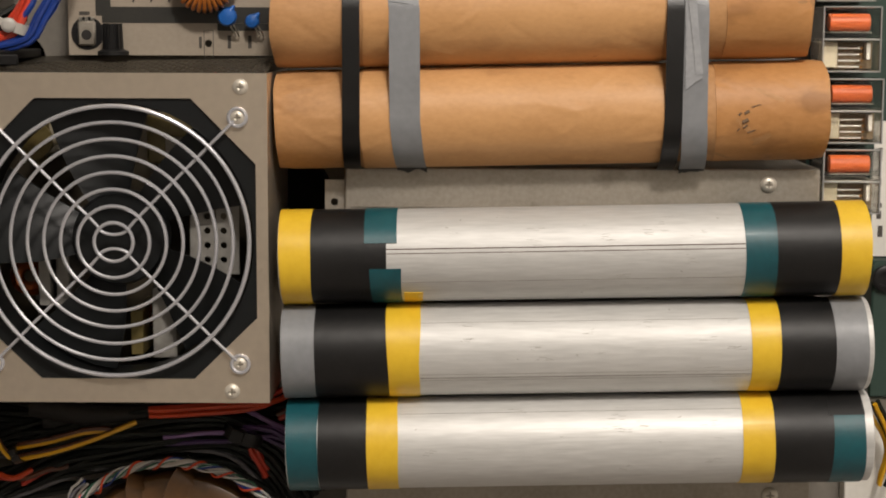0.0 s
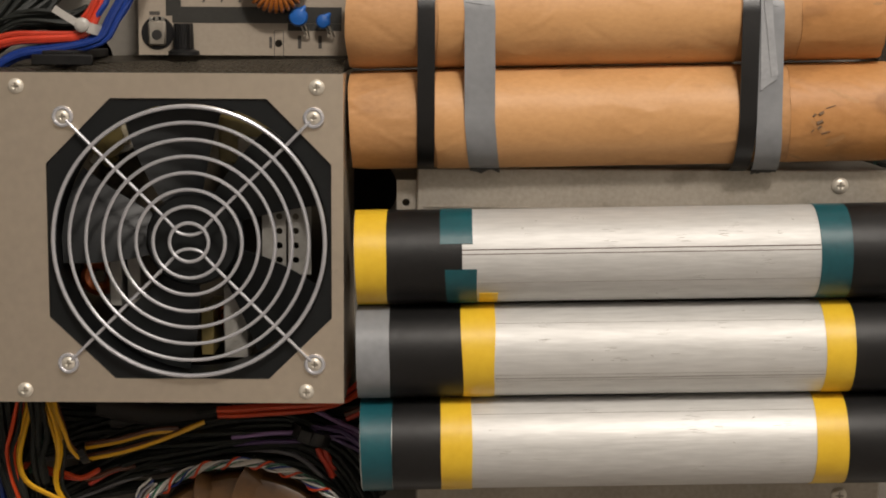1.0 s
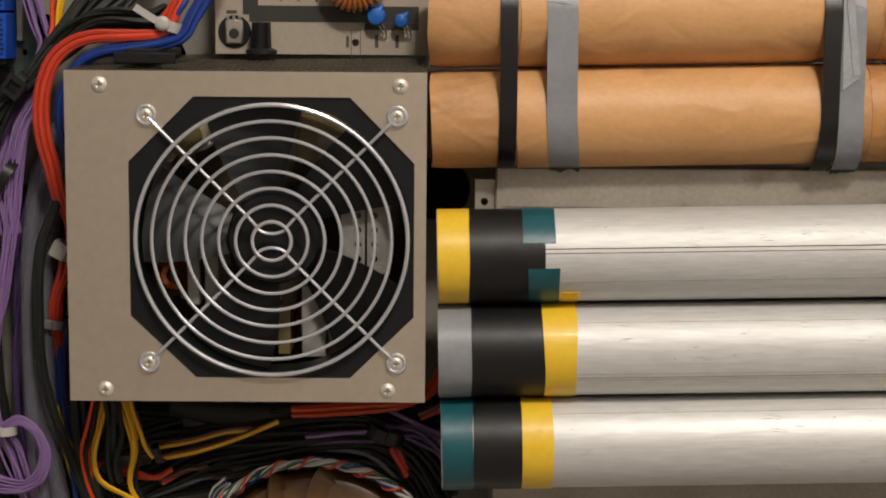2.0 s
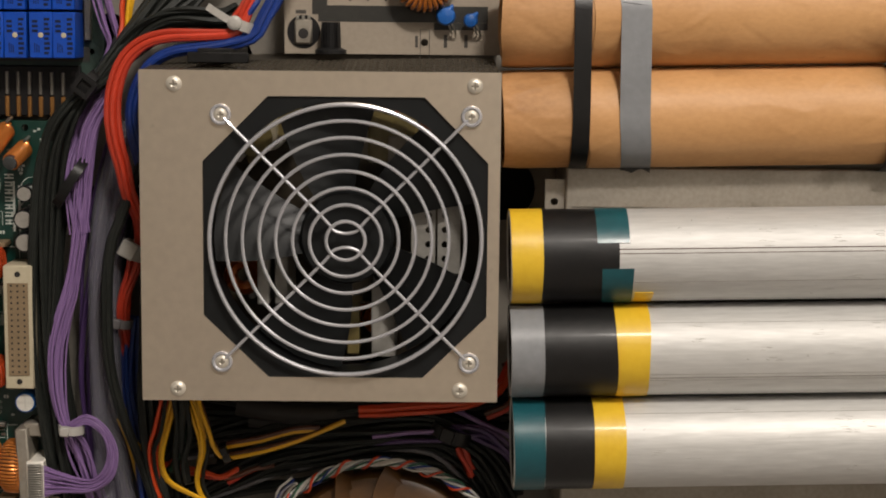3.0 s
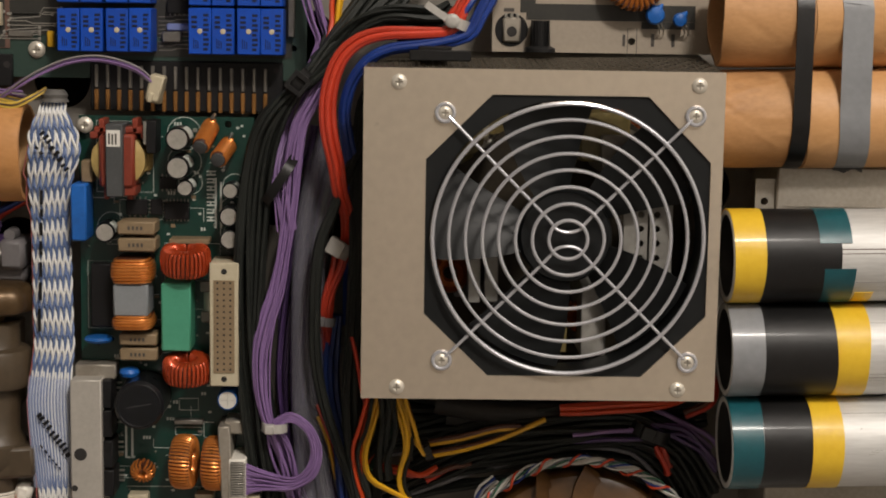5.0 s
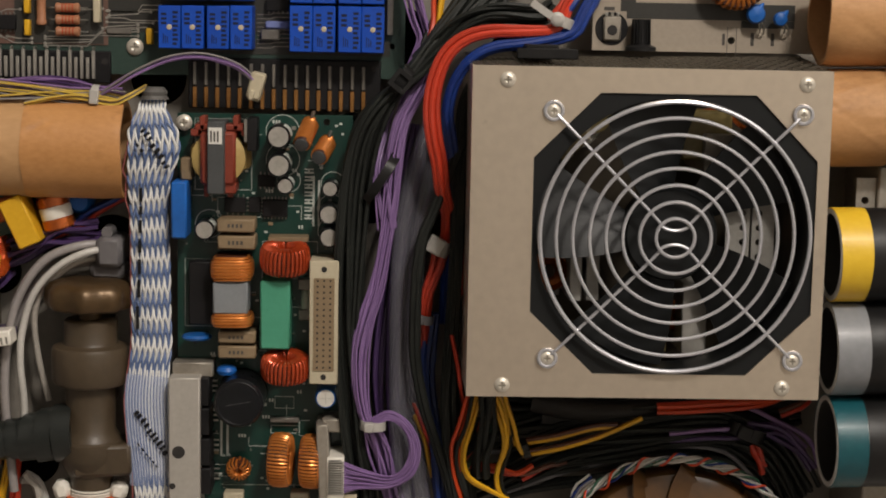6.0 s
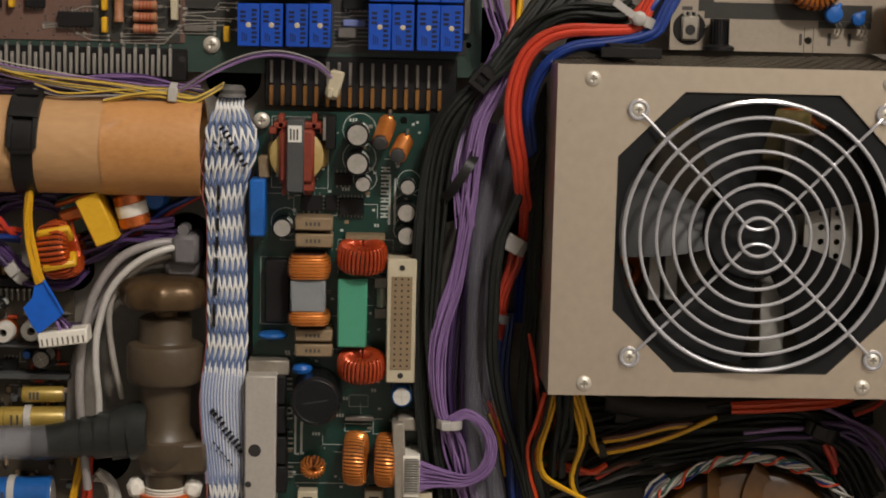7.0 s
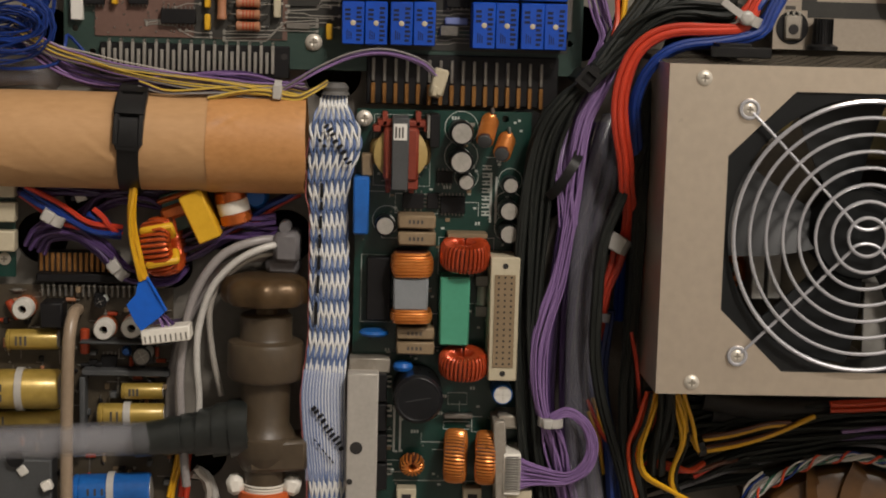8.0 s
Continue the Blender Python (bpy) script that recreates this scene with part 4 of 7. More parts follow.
block(gb, "film_capacitor", -324.9, -59.9, -311.6, -28.7, Z, 40, "box_green", 0.7, label="green film capacitor")
fu = block(gb, "fuse", -307.3, -46.1, -303, -32.6, Z + 2, 28, "ceramic", 1.6)
for q in ((-308.7, -34.4, -302.1, -29.3), (-308.3, -48.5, -301.7, -43.4)):
    block(gb, "fuse_clip", *q, Z, 29, "pin", 0.5)
block(gb, "module", -358, -50.8, -347.1, -21.8, Z, 30, "ic", 0.5)
# wound pot core
pc = block(gb, "choke", -346, -43.9, -330.4, -29.1, Z, 42, "core_grey", 0.8, label="choke with grey core and orange windings")
for (pu0, pv0, pu1, pv1), turns in (((-347.8, -29.8, -328.0, -17.6), 8), ((-347.4, -50.6, -328.0, -43.2), 5)):
    line = []
    for j in range(turns * 18 + 1):
        b = 2 * math.pi * j / 18
        cs, sn = math.cos(b), math.sin(b)
        s = j / (turns * 18)
        bulge = 1 - 0.2 * abs(s * 2 - 1) ** 3
        line.append(((pu1 - pu0 - 1.6) / 2 * bulge * math.copysign(abs(cs) ** 0.45, cs), (pv1 - pv0 - 1.5) * (0.5 - s), 12.6 + 9.4 * bulge * math.copysign(abs(sn) ** 0.5, sn)))
    part("winding", sweep(line, 0.82, 7, 1, smooth=False), "copper_orange", gb, where=here((pu0 + pu1) / 2, (pv0 + pv1) / 2, Z))
    block(gb, "bobbin", pu0 + 2, pv0 + 0.4, pu1 - 2, pv1 - 0.4, Z, Z + 17, "coil_dark", 1.0)
part("disc_capacitor", lathe((0, -1.6, 0), (0, 1.6, 0), [(0, 2), (0.15, 6), (0.5, 6.9), (0.85, 6), (1, 2)], 26), "sleeve_blue", gb, where=here(-354.2, -56.1, 31))
part("disc_capacitor", lathe((0, -2.4, 0), (0, 2.4, 0), [(0, 2), (0.15, 4), (0.5, 4.7), (0.85, 4), (1, 2)], 22), "box_blue", gb, where=here(-340.7, -71.5, 31))
# long cream socket
cx0, cy0, cx1, cy1 = -302.7, -74.9, -289.7, -18.6
sock = block(gb, "socket", cx0, cy0, cx1, cy1, Z, 44, "cream", 0.5, label="cream plastic multi-pin socket")
sw, sh = cx1 - cx0, cy1 - cy0
part("insert", box(-sw * 0.36, -sh * 0.39, sw * 0.36, sh * 0.36, 22, 22.5, 0.1), "film_tan", sock)
pins = bmesh.new()
for i in range(16):
    for j in range(3):
        x, y = (j - 1) * sw * 0.22, -sh * 0.36 + i * sh * 0.7 / 15
        box(x - 0.42, y - 0.42, x + 0.42, y + 0.42, 22.45, 22.62, 0, pins)
tagged(part("contact_field", pins, "cavity", sock), kind="stuff")
for y in (sh * 0.43, -sh * 0.44):
    part("screw_hole", lathe((0, y, 22), (0, y, 22.2), [(0, 1.3), (1, 1.3)], 16), "cavity", sock)
# heat sink bar with four transistors
hs = block(gb, "heat_sink", -365.8, -162.1, -351.7, -73, Z, 42, "bar_alu", 0.6, label="bare aluminium heat sink bar")
block(gb, "heat_sink_foot", -365.3, -74.5, -346.6, -67.7, Z, 33, "zinc", 0.6)
hu, hv = -361.3, -107.4
part("bore", lathe((0, 0, 0), (0, 0, 0.2), [(0, 2.9), (1, 2.9)], 20), "cavity", gb, where=here(hu, hv, 42))
part("bore", lathe((0, 0, 0), (0, 0, 0.2), [(0, 1.4), (1, 1.4)], 20), "cavity", gb, where=here(-364.1, -123.2, 42))
for q in ((-353.4, -86.9, -347.9, -73.9), (-353, -100.5, -347.6, -88), (-352.7, -114.8, -347.3, -102.2), (-352.4, -128.1, -347, -115.9)):
    t_ = block(gb, "transistor", *q, Z, 38, "ic", 0.5)
    part("tab", box(2.2, -4.5, 2.6, 4.5, 4, 15.5, 0.1), "silver", t_)
    for k in (-1, 0, 1):
        part("leg", box(2.4, k * 2.4 - 0.4, 5.2, k * 2.4 + 0.4, 1, 1.8, 0), "silver", t_)
wound_ring(gb, -335.4, -118.4, 28, 3.6, 1.4, 4.5, 16, "copper_orange", "out", 25, 0.5)
wound_ring(gb, -315.6, -112.7, 33, 8.8, 2.8, 8.4, 44, "copper_orange", "u", 6, 0.62, 3)
wound_ring(gb, -301.5, -113.3, 33, 8.8, 2.8, 7.8, 44, "copper_orange", "u", 6, 0.62, 3)
for q in ((-342.2, -138.8, -333.1, -129.5), (-311.3, -138.3, -302.7, -129)):
    t_ = block(gb, "terminal", *q, Z, 30, "cream", 0.5)
    part("opening", box(-2.2, -1.5, 2.2, 2.0, 8, 8.15, 0), "cavity", t_)
block(gb, "clip", -321, -97, -307.8, -94.8, Z, 26, "pin", 0.3)
# legend: unreadable print and outlines
for k in range(7):
    y = -2.6 + k * 3.5
    block(gb, "printed_bar", -306.3, y, -302.2, y + 0.75, Z, Z + 0.08, "silk", 0)
    block(gb, "printed_bar", -306.3, y + 1.6, -302.2, y + 2.2, Z, Z + 0.08, "silk", 0)
    block(gb, "printed_bar", -304.8 + (k % 2) * 1.2, y + 0.7, -304.1 + (k % 2) * 1.2, y + 1.7, Z, Z + 0.08, "silk", 0)
bars(gb, -302.7, -5.8, -297.8, 18.8, Z, 2, "silk", True, 0.4, 3)
bars(gb, -344.4, -114.1, -338.7, -87.3, Z, 2, "silk", True, 0.35, 5)
bars(gb, -327.4, -90.1, -322, -84.3, Z, 2, "silk", False, 0.5, 6)
for q in ((-356.1, 10.4, -330.4, 42.7), (-325.4, -30.2, -300.2, -12.9), (-345.8, -2, -326.2, 6.9), (-321, -102.8, -309, -99.2), (-343.7, -127.7, -300.3, -127.6), (-360.6, -52.7, -346.5, -21.5), (-319.2, -91, -310.4, -85.5)):
    a0, b0, a1, b1 = q
    track(gb, [(a0, b0), (a1, b0), (a1, b1), (a0, b1), (a0, b0)], Z, 0.3, "silk", "legend_line")
for u, v, n in ((-321, 41, 3), (-306, 38, 2), (-312, 19, 2), (-324, 9.4, 3), (-309, -7, 2), (-300, 22, 2), (-352, -13, 2), (-349, -66.5, 2), (-303, -52, 2), (-346, -94, 3), (-325, -96, 3), (-309, -84, 2), (-322, -88, 2), (-299, -96, 2), (-336, -105, 3)):
    for k in range(n):
        block(gb, "printed_bar", u + k * 1.3, v, u + k * 1.3 + 0.8, v + 1.5, Z, Z + 0.08, "silk", 0)
rnd = random.Random(21)
wu0, wv0, wu1, wv1 = -361.9, -132.3, -288.2, 43.1
for k in range(26):
    u, v = rnd.uniform(wu0, wu1 - 12), rnd.uniform(wv0 + 8, wv1)
    a, b = rnd.uniform(3, 11), rnd.uniform(2, 8)
    track(gb, [(u, v), (u + a, v), (u + a, v - b)] if k % 2 else [(u, v), (u, v - b), (u + a, v - b)], Z, 0.28, "silk", "legend_line")
rnd = random.Random(12)
gu0, gv0, gu1, gv1 = -361.9, -135, -287.3, 43.1
for k in range(150):
    u, v = rnd.uniform(gu0, gu1), rnd.uniform(gv0, gv1)
    if k % 3 == 0:
        s = block(gb, "small_chip_part", u, v, u + rnd.choice((1.2, 2.0)), v + rnd.choice((0.9, 1.6)), Z, Z + 0.7, rnd.choice(("ic", "film_tan", "silver")), 0)
    elif k % 3 == 1:
        part("solder_joint", lathe((0, 0, 0), (0, 0, 0.5), [(0, 0.6), (1, 0.2)], 8), "silver", gb, where=here(u, v, Z))
    else:
        bars(gb, u, v, u + 1.6, v + 1.1, Z, 1, "silk", False, 0.9, k, "legend_mark")

# -- upper control board with blue trimmers --
tb = board("control_board", -497.2, 61.6, -261.6, 130.2, 12, "pcb_teal", "dull green control board with blue trimmers and edge connectors", [(-267.4, 76.4, 1.4), (-492.1, 77.6, 1.4), (-484.3, 67.1, 1.6)])
Z = 12.0
block(tb, "brown_laminate", -483.1, 74.6, -396.5, 130.6, 12.01, 12.6, "pcb_brown", 0)
block(tb, "dark_track_field", -438.6, 75, -398.6, 131.9, 12.6, 12.75, "trace", 0)
block(tb, "dark_track_field", -399.4, 81, -268.7, 133.1, 12.01, 12.4, "trace", 0)
block(tb, "dark_track_field", -362.7, 71.8, -268.3, 78.5, 12.01, 12.4, "trace", 0)
for row, (yb, yt) in enumerate(((84, 2), (0, -82))):
    for x in (606, 647, 692, 733, 838, 879, 924, 965):
        lean = (x - 606) * 0.021
        u0, v0, u1, v1 = {
            606: (-371.4, 74, -361.3, 92.9), 647: (-361.2, 74, -351, 93.1), 692: (-349.9, 74.1, -339.7, 93.2), 733: (-339.6, 74.1, -329.6, 93.5),
            838: (-313.2, 73.5, -302.8, 94), 879: (-302.9, 73.5, -292.6, 94), 924: (-291.6, 73.6, -281, 94.1), 965: (-281.2, 73.6, -270.8, 94.1)}[x]
        dv = row * 21.6
        t_ = block(tb, "trimmer", u0, v0 + dv, u1 - 0.3, v1 + dv, Z, 31, "trim_blue", 0.35, label="blue multi-turn trimmer")
        w, h = u1 - u0, v1 - v0
        part("adjuster", lathe((0, 0, 19), (0, 0, 19.35), [(0, 1.2), (0.7, 1.2), (1, 0.9)], 16), "cream", t_)

        for k in range(8):
            y = -h * 0.42 + k * h * 0.105
            part("printed_bar", box(w * 0.14, y, w * (0.38 if k % 3 else 0.33), y + h * 0.06, 19, 19.08, 0), "navy", t_)
        for k in range(3):
            part("printed_bar", box(-w * 0.36, h * 0.06 + k * h * 0.105, -w * 0.12, h * 0.12 + k * h * 0.105, 19, 19.08, 0), "navy", t_)
            part("printed_bar", box(-w * 0.28 + k * w * 0.09, -h * 0.38, -w * 0.24 + k * w * 0.09, -h * 0.16 - k * 0.6, 19, 19.08, 0), "navy", t_)
# left edge connector with long grey pins
ce = block(tb, "edge_connector", -480.6, 57.3, -395.1, 71.9, Z, 15, "ic", 0.5, label="black edge connector with grey pins")
a0, b0, a1, b1 = -478.9, 60.2, -402.7, 72.4
for k in range(30):
    x = a0 + (a1 - a0) * k / 29
    slope = -k * 0.03
    part("pin", box(x - 0.72 - O[0], b0 - O[1] + slope, x + 0.72 - O[0], (b1 if k % 2 else b1 - 3.2) - O[1] + slope * 0.3, 15, 16.8, 0.2), "pin_light", tb)
    if k % 2:
        part("solder_dot", lathe((x - O[0], b1 + 0.6 - O[1], 15), (x - O[0], b1 + 0.6 - O[1], 17), [(0, 0.8), (1, 0.4)], 8), "silver", tb)
part("bore", lathe((0, 0, 0), (0, 0, 0.2), [(0, 1.5), (1, 1.5)], 16), "cavity", tb, where=here(-397.6, 67.2, 15))
# right edge connector with gilt fingers
block(tb, "edge_connector", -360, 46.9, -272.3, 69.9, 6, 14.5, "ic", 0.5, label="black edge connector with gilt fingers")
ka, kb = (-357, 62.1), (-280.2, 61)
for k in range(16):
    s = k / 15
    x, y = ka[0] + (kb[0] - ka[0]) * s - O[0], ka[1] + (kb[1] - ka[1]) * s - O[1]
    part("pin", box(x - 0.75, y - 4.6, x + 0.75, y + 5.8, 14.5, 15.7, 0.2), "pin", tb)
    part("gilt_finger", box(x - 0.95, y - 14.8, x + 0.95, y - 5.4, 14.5, 15.9, 0.25), "brass", tb)
part("bore", lathe((0, 0, 0), (0, 0, 0.2), [(0, 1.3), (1, 1.3)], 16), "cavity", tb, where=here(-275.4, 66.2, 14.5))
su, sv = -384.4, 74.1
screw_parts(tb, su - O[0], sv - O[1], 12.3, 3.9)
for q in ((-419.6, 89, -408.6, 93.2), (-419.5, 83.7, -408.6, 87.9), (-419.5, 78.4, -408.5, 82.6)):
    m_ = (q[1] + q[3]) / 2
    r_ = part("resistor", lathe((q[0] - O[0], m_ - O[1], 16), (q[2] - O[0], m_ - O[1], 16), [(0, 1.4), (0.04, 2.2), (0.14, 2.3), (0.2, 2.0), (0.8, 2.0), (0.86, 2.3), (0.96, 2.2), (1, 1.4)], 18), "resistor", tb)
    for k in range(4):
        x = q[0] + (q[2] - q[0]) * (0.28 + 0.14 * k) - O[0]
        part("colour_band", lathe((x, m_ - O[1], 16), (x + 0.6, m_ - O[1], 16), [(0, 2.04), (1, 2.04)], 18, caps=False), "orangeR", r_)
    part("lead", sweep([(q[0] - 3 - O[0], m_ - O[1], 13), (q[0] - 2 - O[0], m_ - O[1], 16), (q[2] + 2 - O[0], m_ - O[1], 16), (q[2] + 3 - O[0], m_ - O[1], 13)], 0.35, 6, 2), "silver", r_)
for q in ((-427.9, 83, -423.8, 97),):
    m_ = (q[0] + q[2]) / 2
    part("resistor", lathe((m_ - O[0], q[1] - O[1], 16), (m_ - O[0], q[3] - O[1], 16), [(0, 1.4), (0.04, 2.2), (0.14, 2.3), (0.2, 2.0), (0.8, 2.0), (0.86, 2.3), (0.96, 2.2), (1, 1.4)], 18), "resistor", tb)
chip(tb, -453.2, 80.9, -437.5, 87.5, 12.7, 8, 3.5, True)
chip(tb, -487.3, 88.6, -478.5, 95.4, 12.7, 5, 3.5, True)
chip(tb, -467.6, 89.1, -459, 95.9, 12.7, 5, 3.5, True)
chip(tb, -324.7, 91.5, -314.2, 97.9, 12.5, 5, 3.5, True)
for q in ((-433.6, 78.3, -431.1, 85.5), (-433.7, 88.3, -431.1, 95.6), (-378.8, 75.4, -375.9, 82.7), (-475.2, 88.7, -472.7, 94.4)):
    block(tb, "small_capacitor", *q, Z, 17, "yellowp", 0.5)
block(tb, "small_block", -402.6, 84.7, -399.4, 95.2, Z, 17, "cream", 0.4)
block(tb, "small_block", -493.6, 81.3, -488.1, 93.2, Z, 16, "paper", 0.4)
block(tb, "link_strip", -397.1, 79.7, -386, 82.7, Z, 14, "pin", 0.4)
block(tb, "resistor_pack", -325, 83.6, -314.6, 86.9, Z, 16, "lilac", 0.6)
block(tb, "crystal_can", -327.2, 78.2, -318.5, 83.3, Z, 15.5, "pin", 0.6)
block(tb, "edge_clip", -269.9, 81.6, -267, 103.9, Z, 16, "pin", 0.3)
rnd = random.Random(5)
for line in (
    [(-425.0, 74.0), (-406.0, 74.0), (-401.0, 79.0), (-383.0, 79.0)],
    [(-425.0, 75.0), (-405.0, 76.0), (-400.0, 80.0), (-383.0, 81.0)],
    [(-425.0, 77.0), (-403.0, 77.0), (-398.0, 82.0), (-383.0, 82.0)],
    [(-425.0, 78.0), (-402.0, 79.0), (-397.0, 83.0), (-383.0, 84.0)],
    [(-396.0, 88.0), (-383.0, 89.0), (-381.0, 91.0), (-373.0, 91.0)],
    [(-396.0, 90.0), (-383.0, 90.0), (-381.0, 93.0), (-373.0, 93.0)],
    [(-397.0, 90.0), (-377.0, 90.0)],
    [(-397.0, 87.0), (-389.0, 87.0), (-386.0, 86.0), (-373.0, 86.0)],
    [(-397.0, 85.0), (-376.0, 85.0)],
    [(-399.0, 82.0), (-379.0, 83.0), (-377.0, 81.0), (-373.0, 81.0)],
    [(-414.0, 90.0), (-399.0, 91.0)],
    [(-442.0, 78.0), (-437.0, 77.0), (-431.0, 77.0)],
    [(-445.0, 78.0), (-439.0, 75.0), (-431.0, 75.0)],
    [(-460.0, 80.0), (-454.0, 81.0)],
    [(-460.0, 81.0), (-454.0, 82.0)],
    [(-447.0, 88.0), (-442.0, 90.0), (-436.0, 90.0)],
):
    track(tb, line, 12.8, 0.45, "pin_light")
    for end in (line[0], line[-1]):
        part("solder_pad", lathe((0, 0, 0), (0, 0, 0.4), [(0, 0.8), (1, 0.5)], 10), "pin_light", tb, where=here(end[0], end[1], 12.75))
tu0, tv0, tu1, tv1 = -329, 74.7, -312.1, 91.7
for k in range(9):
    v = tv0 + (tv1 - tv0) * k / 9
    track(tb, [(tu0, v), (tu0 + 6, v), (tu0 + 8, v + 0.8), (tu1 - 0.5, v + 0.8)], 12.42, 0.4, "pin")
tu0, tv0, tu1, tv1 = -483.9, 75, -438.2, 90.5
for k in range(26):
    u, v = rnd.uniform(tu0, tu1), rnd.uniform(tv0, tv1)
    part("solder_joint", lathe((0, 0, 0), (0, 0, 0.5), [(0, 0.5), (1, 0.2)], 8), "pin", tb, where=here(u, v, 12.6))
track(tb, [(-461.1, 82), (-454.7, 82.2)], 12.62, 0.9, "pin")
track(tb, [(-460.3, 80.5), (-447.1, 79.8), (-445, 77.3), (-434.9, 77.6)], 12.62, 0.5, "pin")

# -- beige board above the power supply --
bb = board("beige_board", -177.6, 76.8, -76.3, 131.3, 29, "pcb_beige", "beige single-sided board with dark copper areas", [(-114.7, 82.2, 1.7)])
Z = 29.0
pt = part("potentiometer", lathe((0, 0, 0), (0, 0, 0.6), [(0, 7.4), (1, 7.2)], 32), "ic", bb, "black round potentiometer with metal shaft plate", where=here(-169, 86.6, 29))
part("shaft_plate", box(-4, -5.6, 4, 5.6, 0.6, 2.4, 0.85), "zinc", pt)
part("shaft_hole", lathe((0, -0.8, 2.4), (0, -0.8, 2.6), [(0, 2.3), (1, 2.3)], 18), "cavity", pt)
for k in range(3):
    part("terminal", box(-3.4 + k * 2.6, 5.2, -2.0 + k * 2.6, 7.2, 0.6, 2.2, 0.2), "silver", pt)
kn = part("knob", lathe((0, -7, 0), (0, 7, 0), [(0, 7), (0.12, 7), (0.2, 4.6), (1, 4.2)], 24), "blackp", bb, "black ribbed plastic post", where=here(-156.5, 83.9, 34.5))
for k in range(7):
    part("rib", box(-3.8 + k * 1.15, -4, -3.4 + k * 1.15, 6.8, 3.0, 4.9, 0.1), "blackp", kn)
u0, v0, u1, v1 = -162.4, 91.2, -86.3, 98.4
block(bb, "copper_area", u0, v0, u1, v1, 29, 29.15, "trace", 0)
block(bb, "copper_area", -110.5, 87.9, -86.4, 91.1, 29, 29.15, "trace", 0)
block(bb, "copper_area", -165.2, 94.4, -158.4, 111.4, 29, 29.17, "trace", 0)
for k in range(6):
    uu, vv = u0 + 14 + k * 8, v1 + 2
    track(bb, [(uu, vv), (uu + 4, vv + 9)], 29, 0.8, "trace")
wound_ring(bb, -115, 109.9, 36, 9, 4, 8, 30, "copper_orange", "out", 0, 0.9)
for (u, v), s in (((-105.3, 94.1), 1.0), ((-94.2, 92.1), 0.75)):
    c = part("disc_capacitor", lathe((0, 0, -2), (0, 0, 2), [(0, 1), (0.15, 3.6 * s), (0.5, 4.3 * s), (0.85, 3.6 * s), (1, 1)], 22), "box_blue", bb, where=here(u, v, 35))
    part("lead", sweep([(1, -3 * s, 0), (2.2, -6 * s, -1), (3, -8 * s, -5)], 0.4, 6), "silver", c)
    part("lead", sweep([(2, -2 * s, 0), (4, -6 * s, -1), (4.5, -9 * s, -5)], 0.4, 6), "silver", c)
    part("lead_tip", lathe((1.5, 2.5 * s, 0), (3.2, 5 * s, 0), [(0, 1.8), (1, 0.5)], 10), "box_blue", c)
a0, b0, a1, b1 = -116.6, 75.4, -112.5, 88
track(bb, [(a0, b0), (a0, b1), (a1, b1), (a1, b0)], 29, 0.3, "silkdark", "legend_line")
bars(bb, -118.9, 80, -117.5, 85.5, 29, 1, "silkdark", True, 0.9, 4)
bars(bb, -106, 80, -104.3, 86.1, 29, 1, "silkdark", True, 0.9, 4)
bars(bb, -96.8, 80, -95.1, 86.1, 29, 1, "silkdark", True, 0.9, 4)
bars(bb, -172.6, 94.6, -167.6, 96.4, 29, 1, "silkdark", False, 0.9, 4)


# ---- relays at the far end of the tubes ----
rb = board("relay_board", 159, -6, 231.7, 133.3, 14, "pcb_teal", "dark green relay mounting board", [])


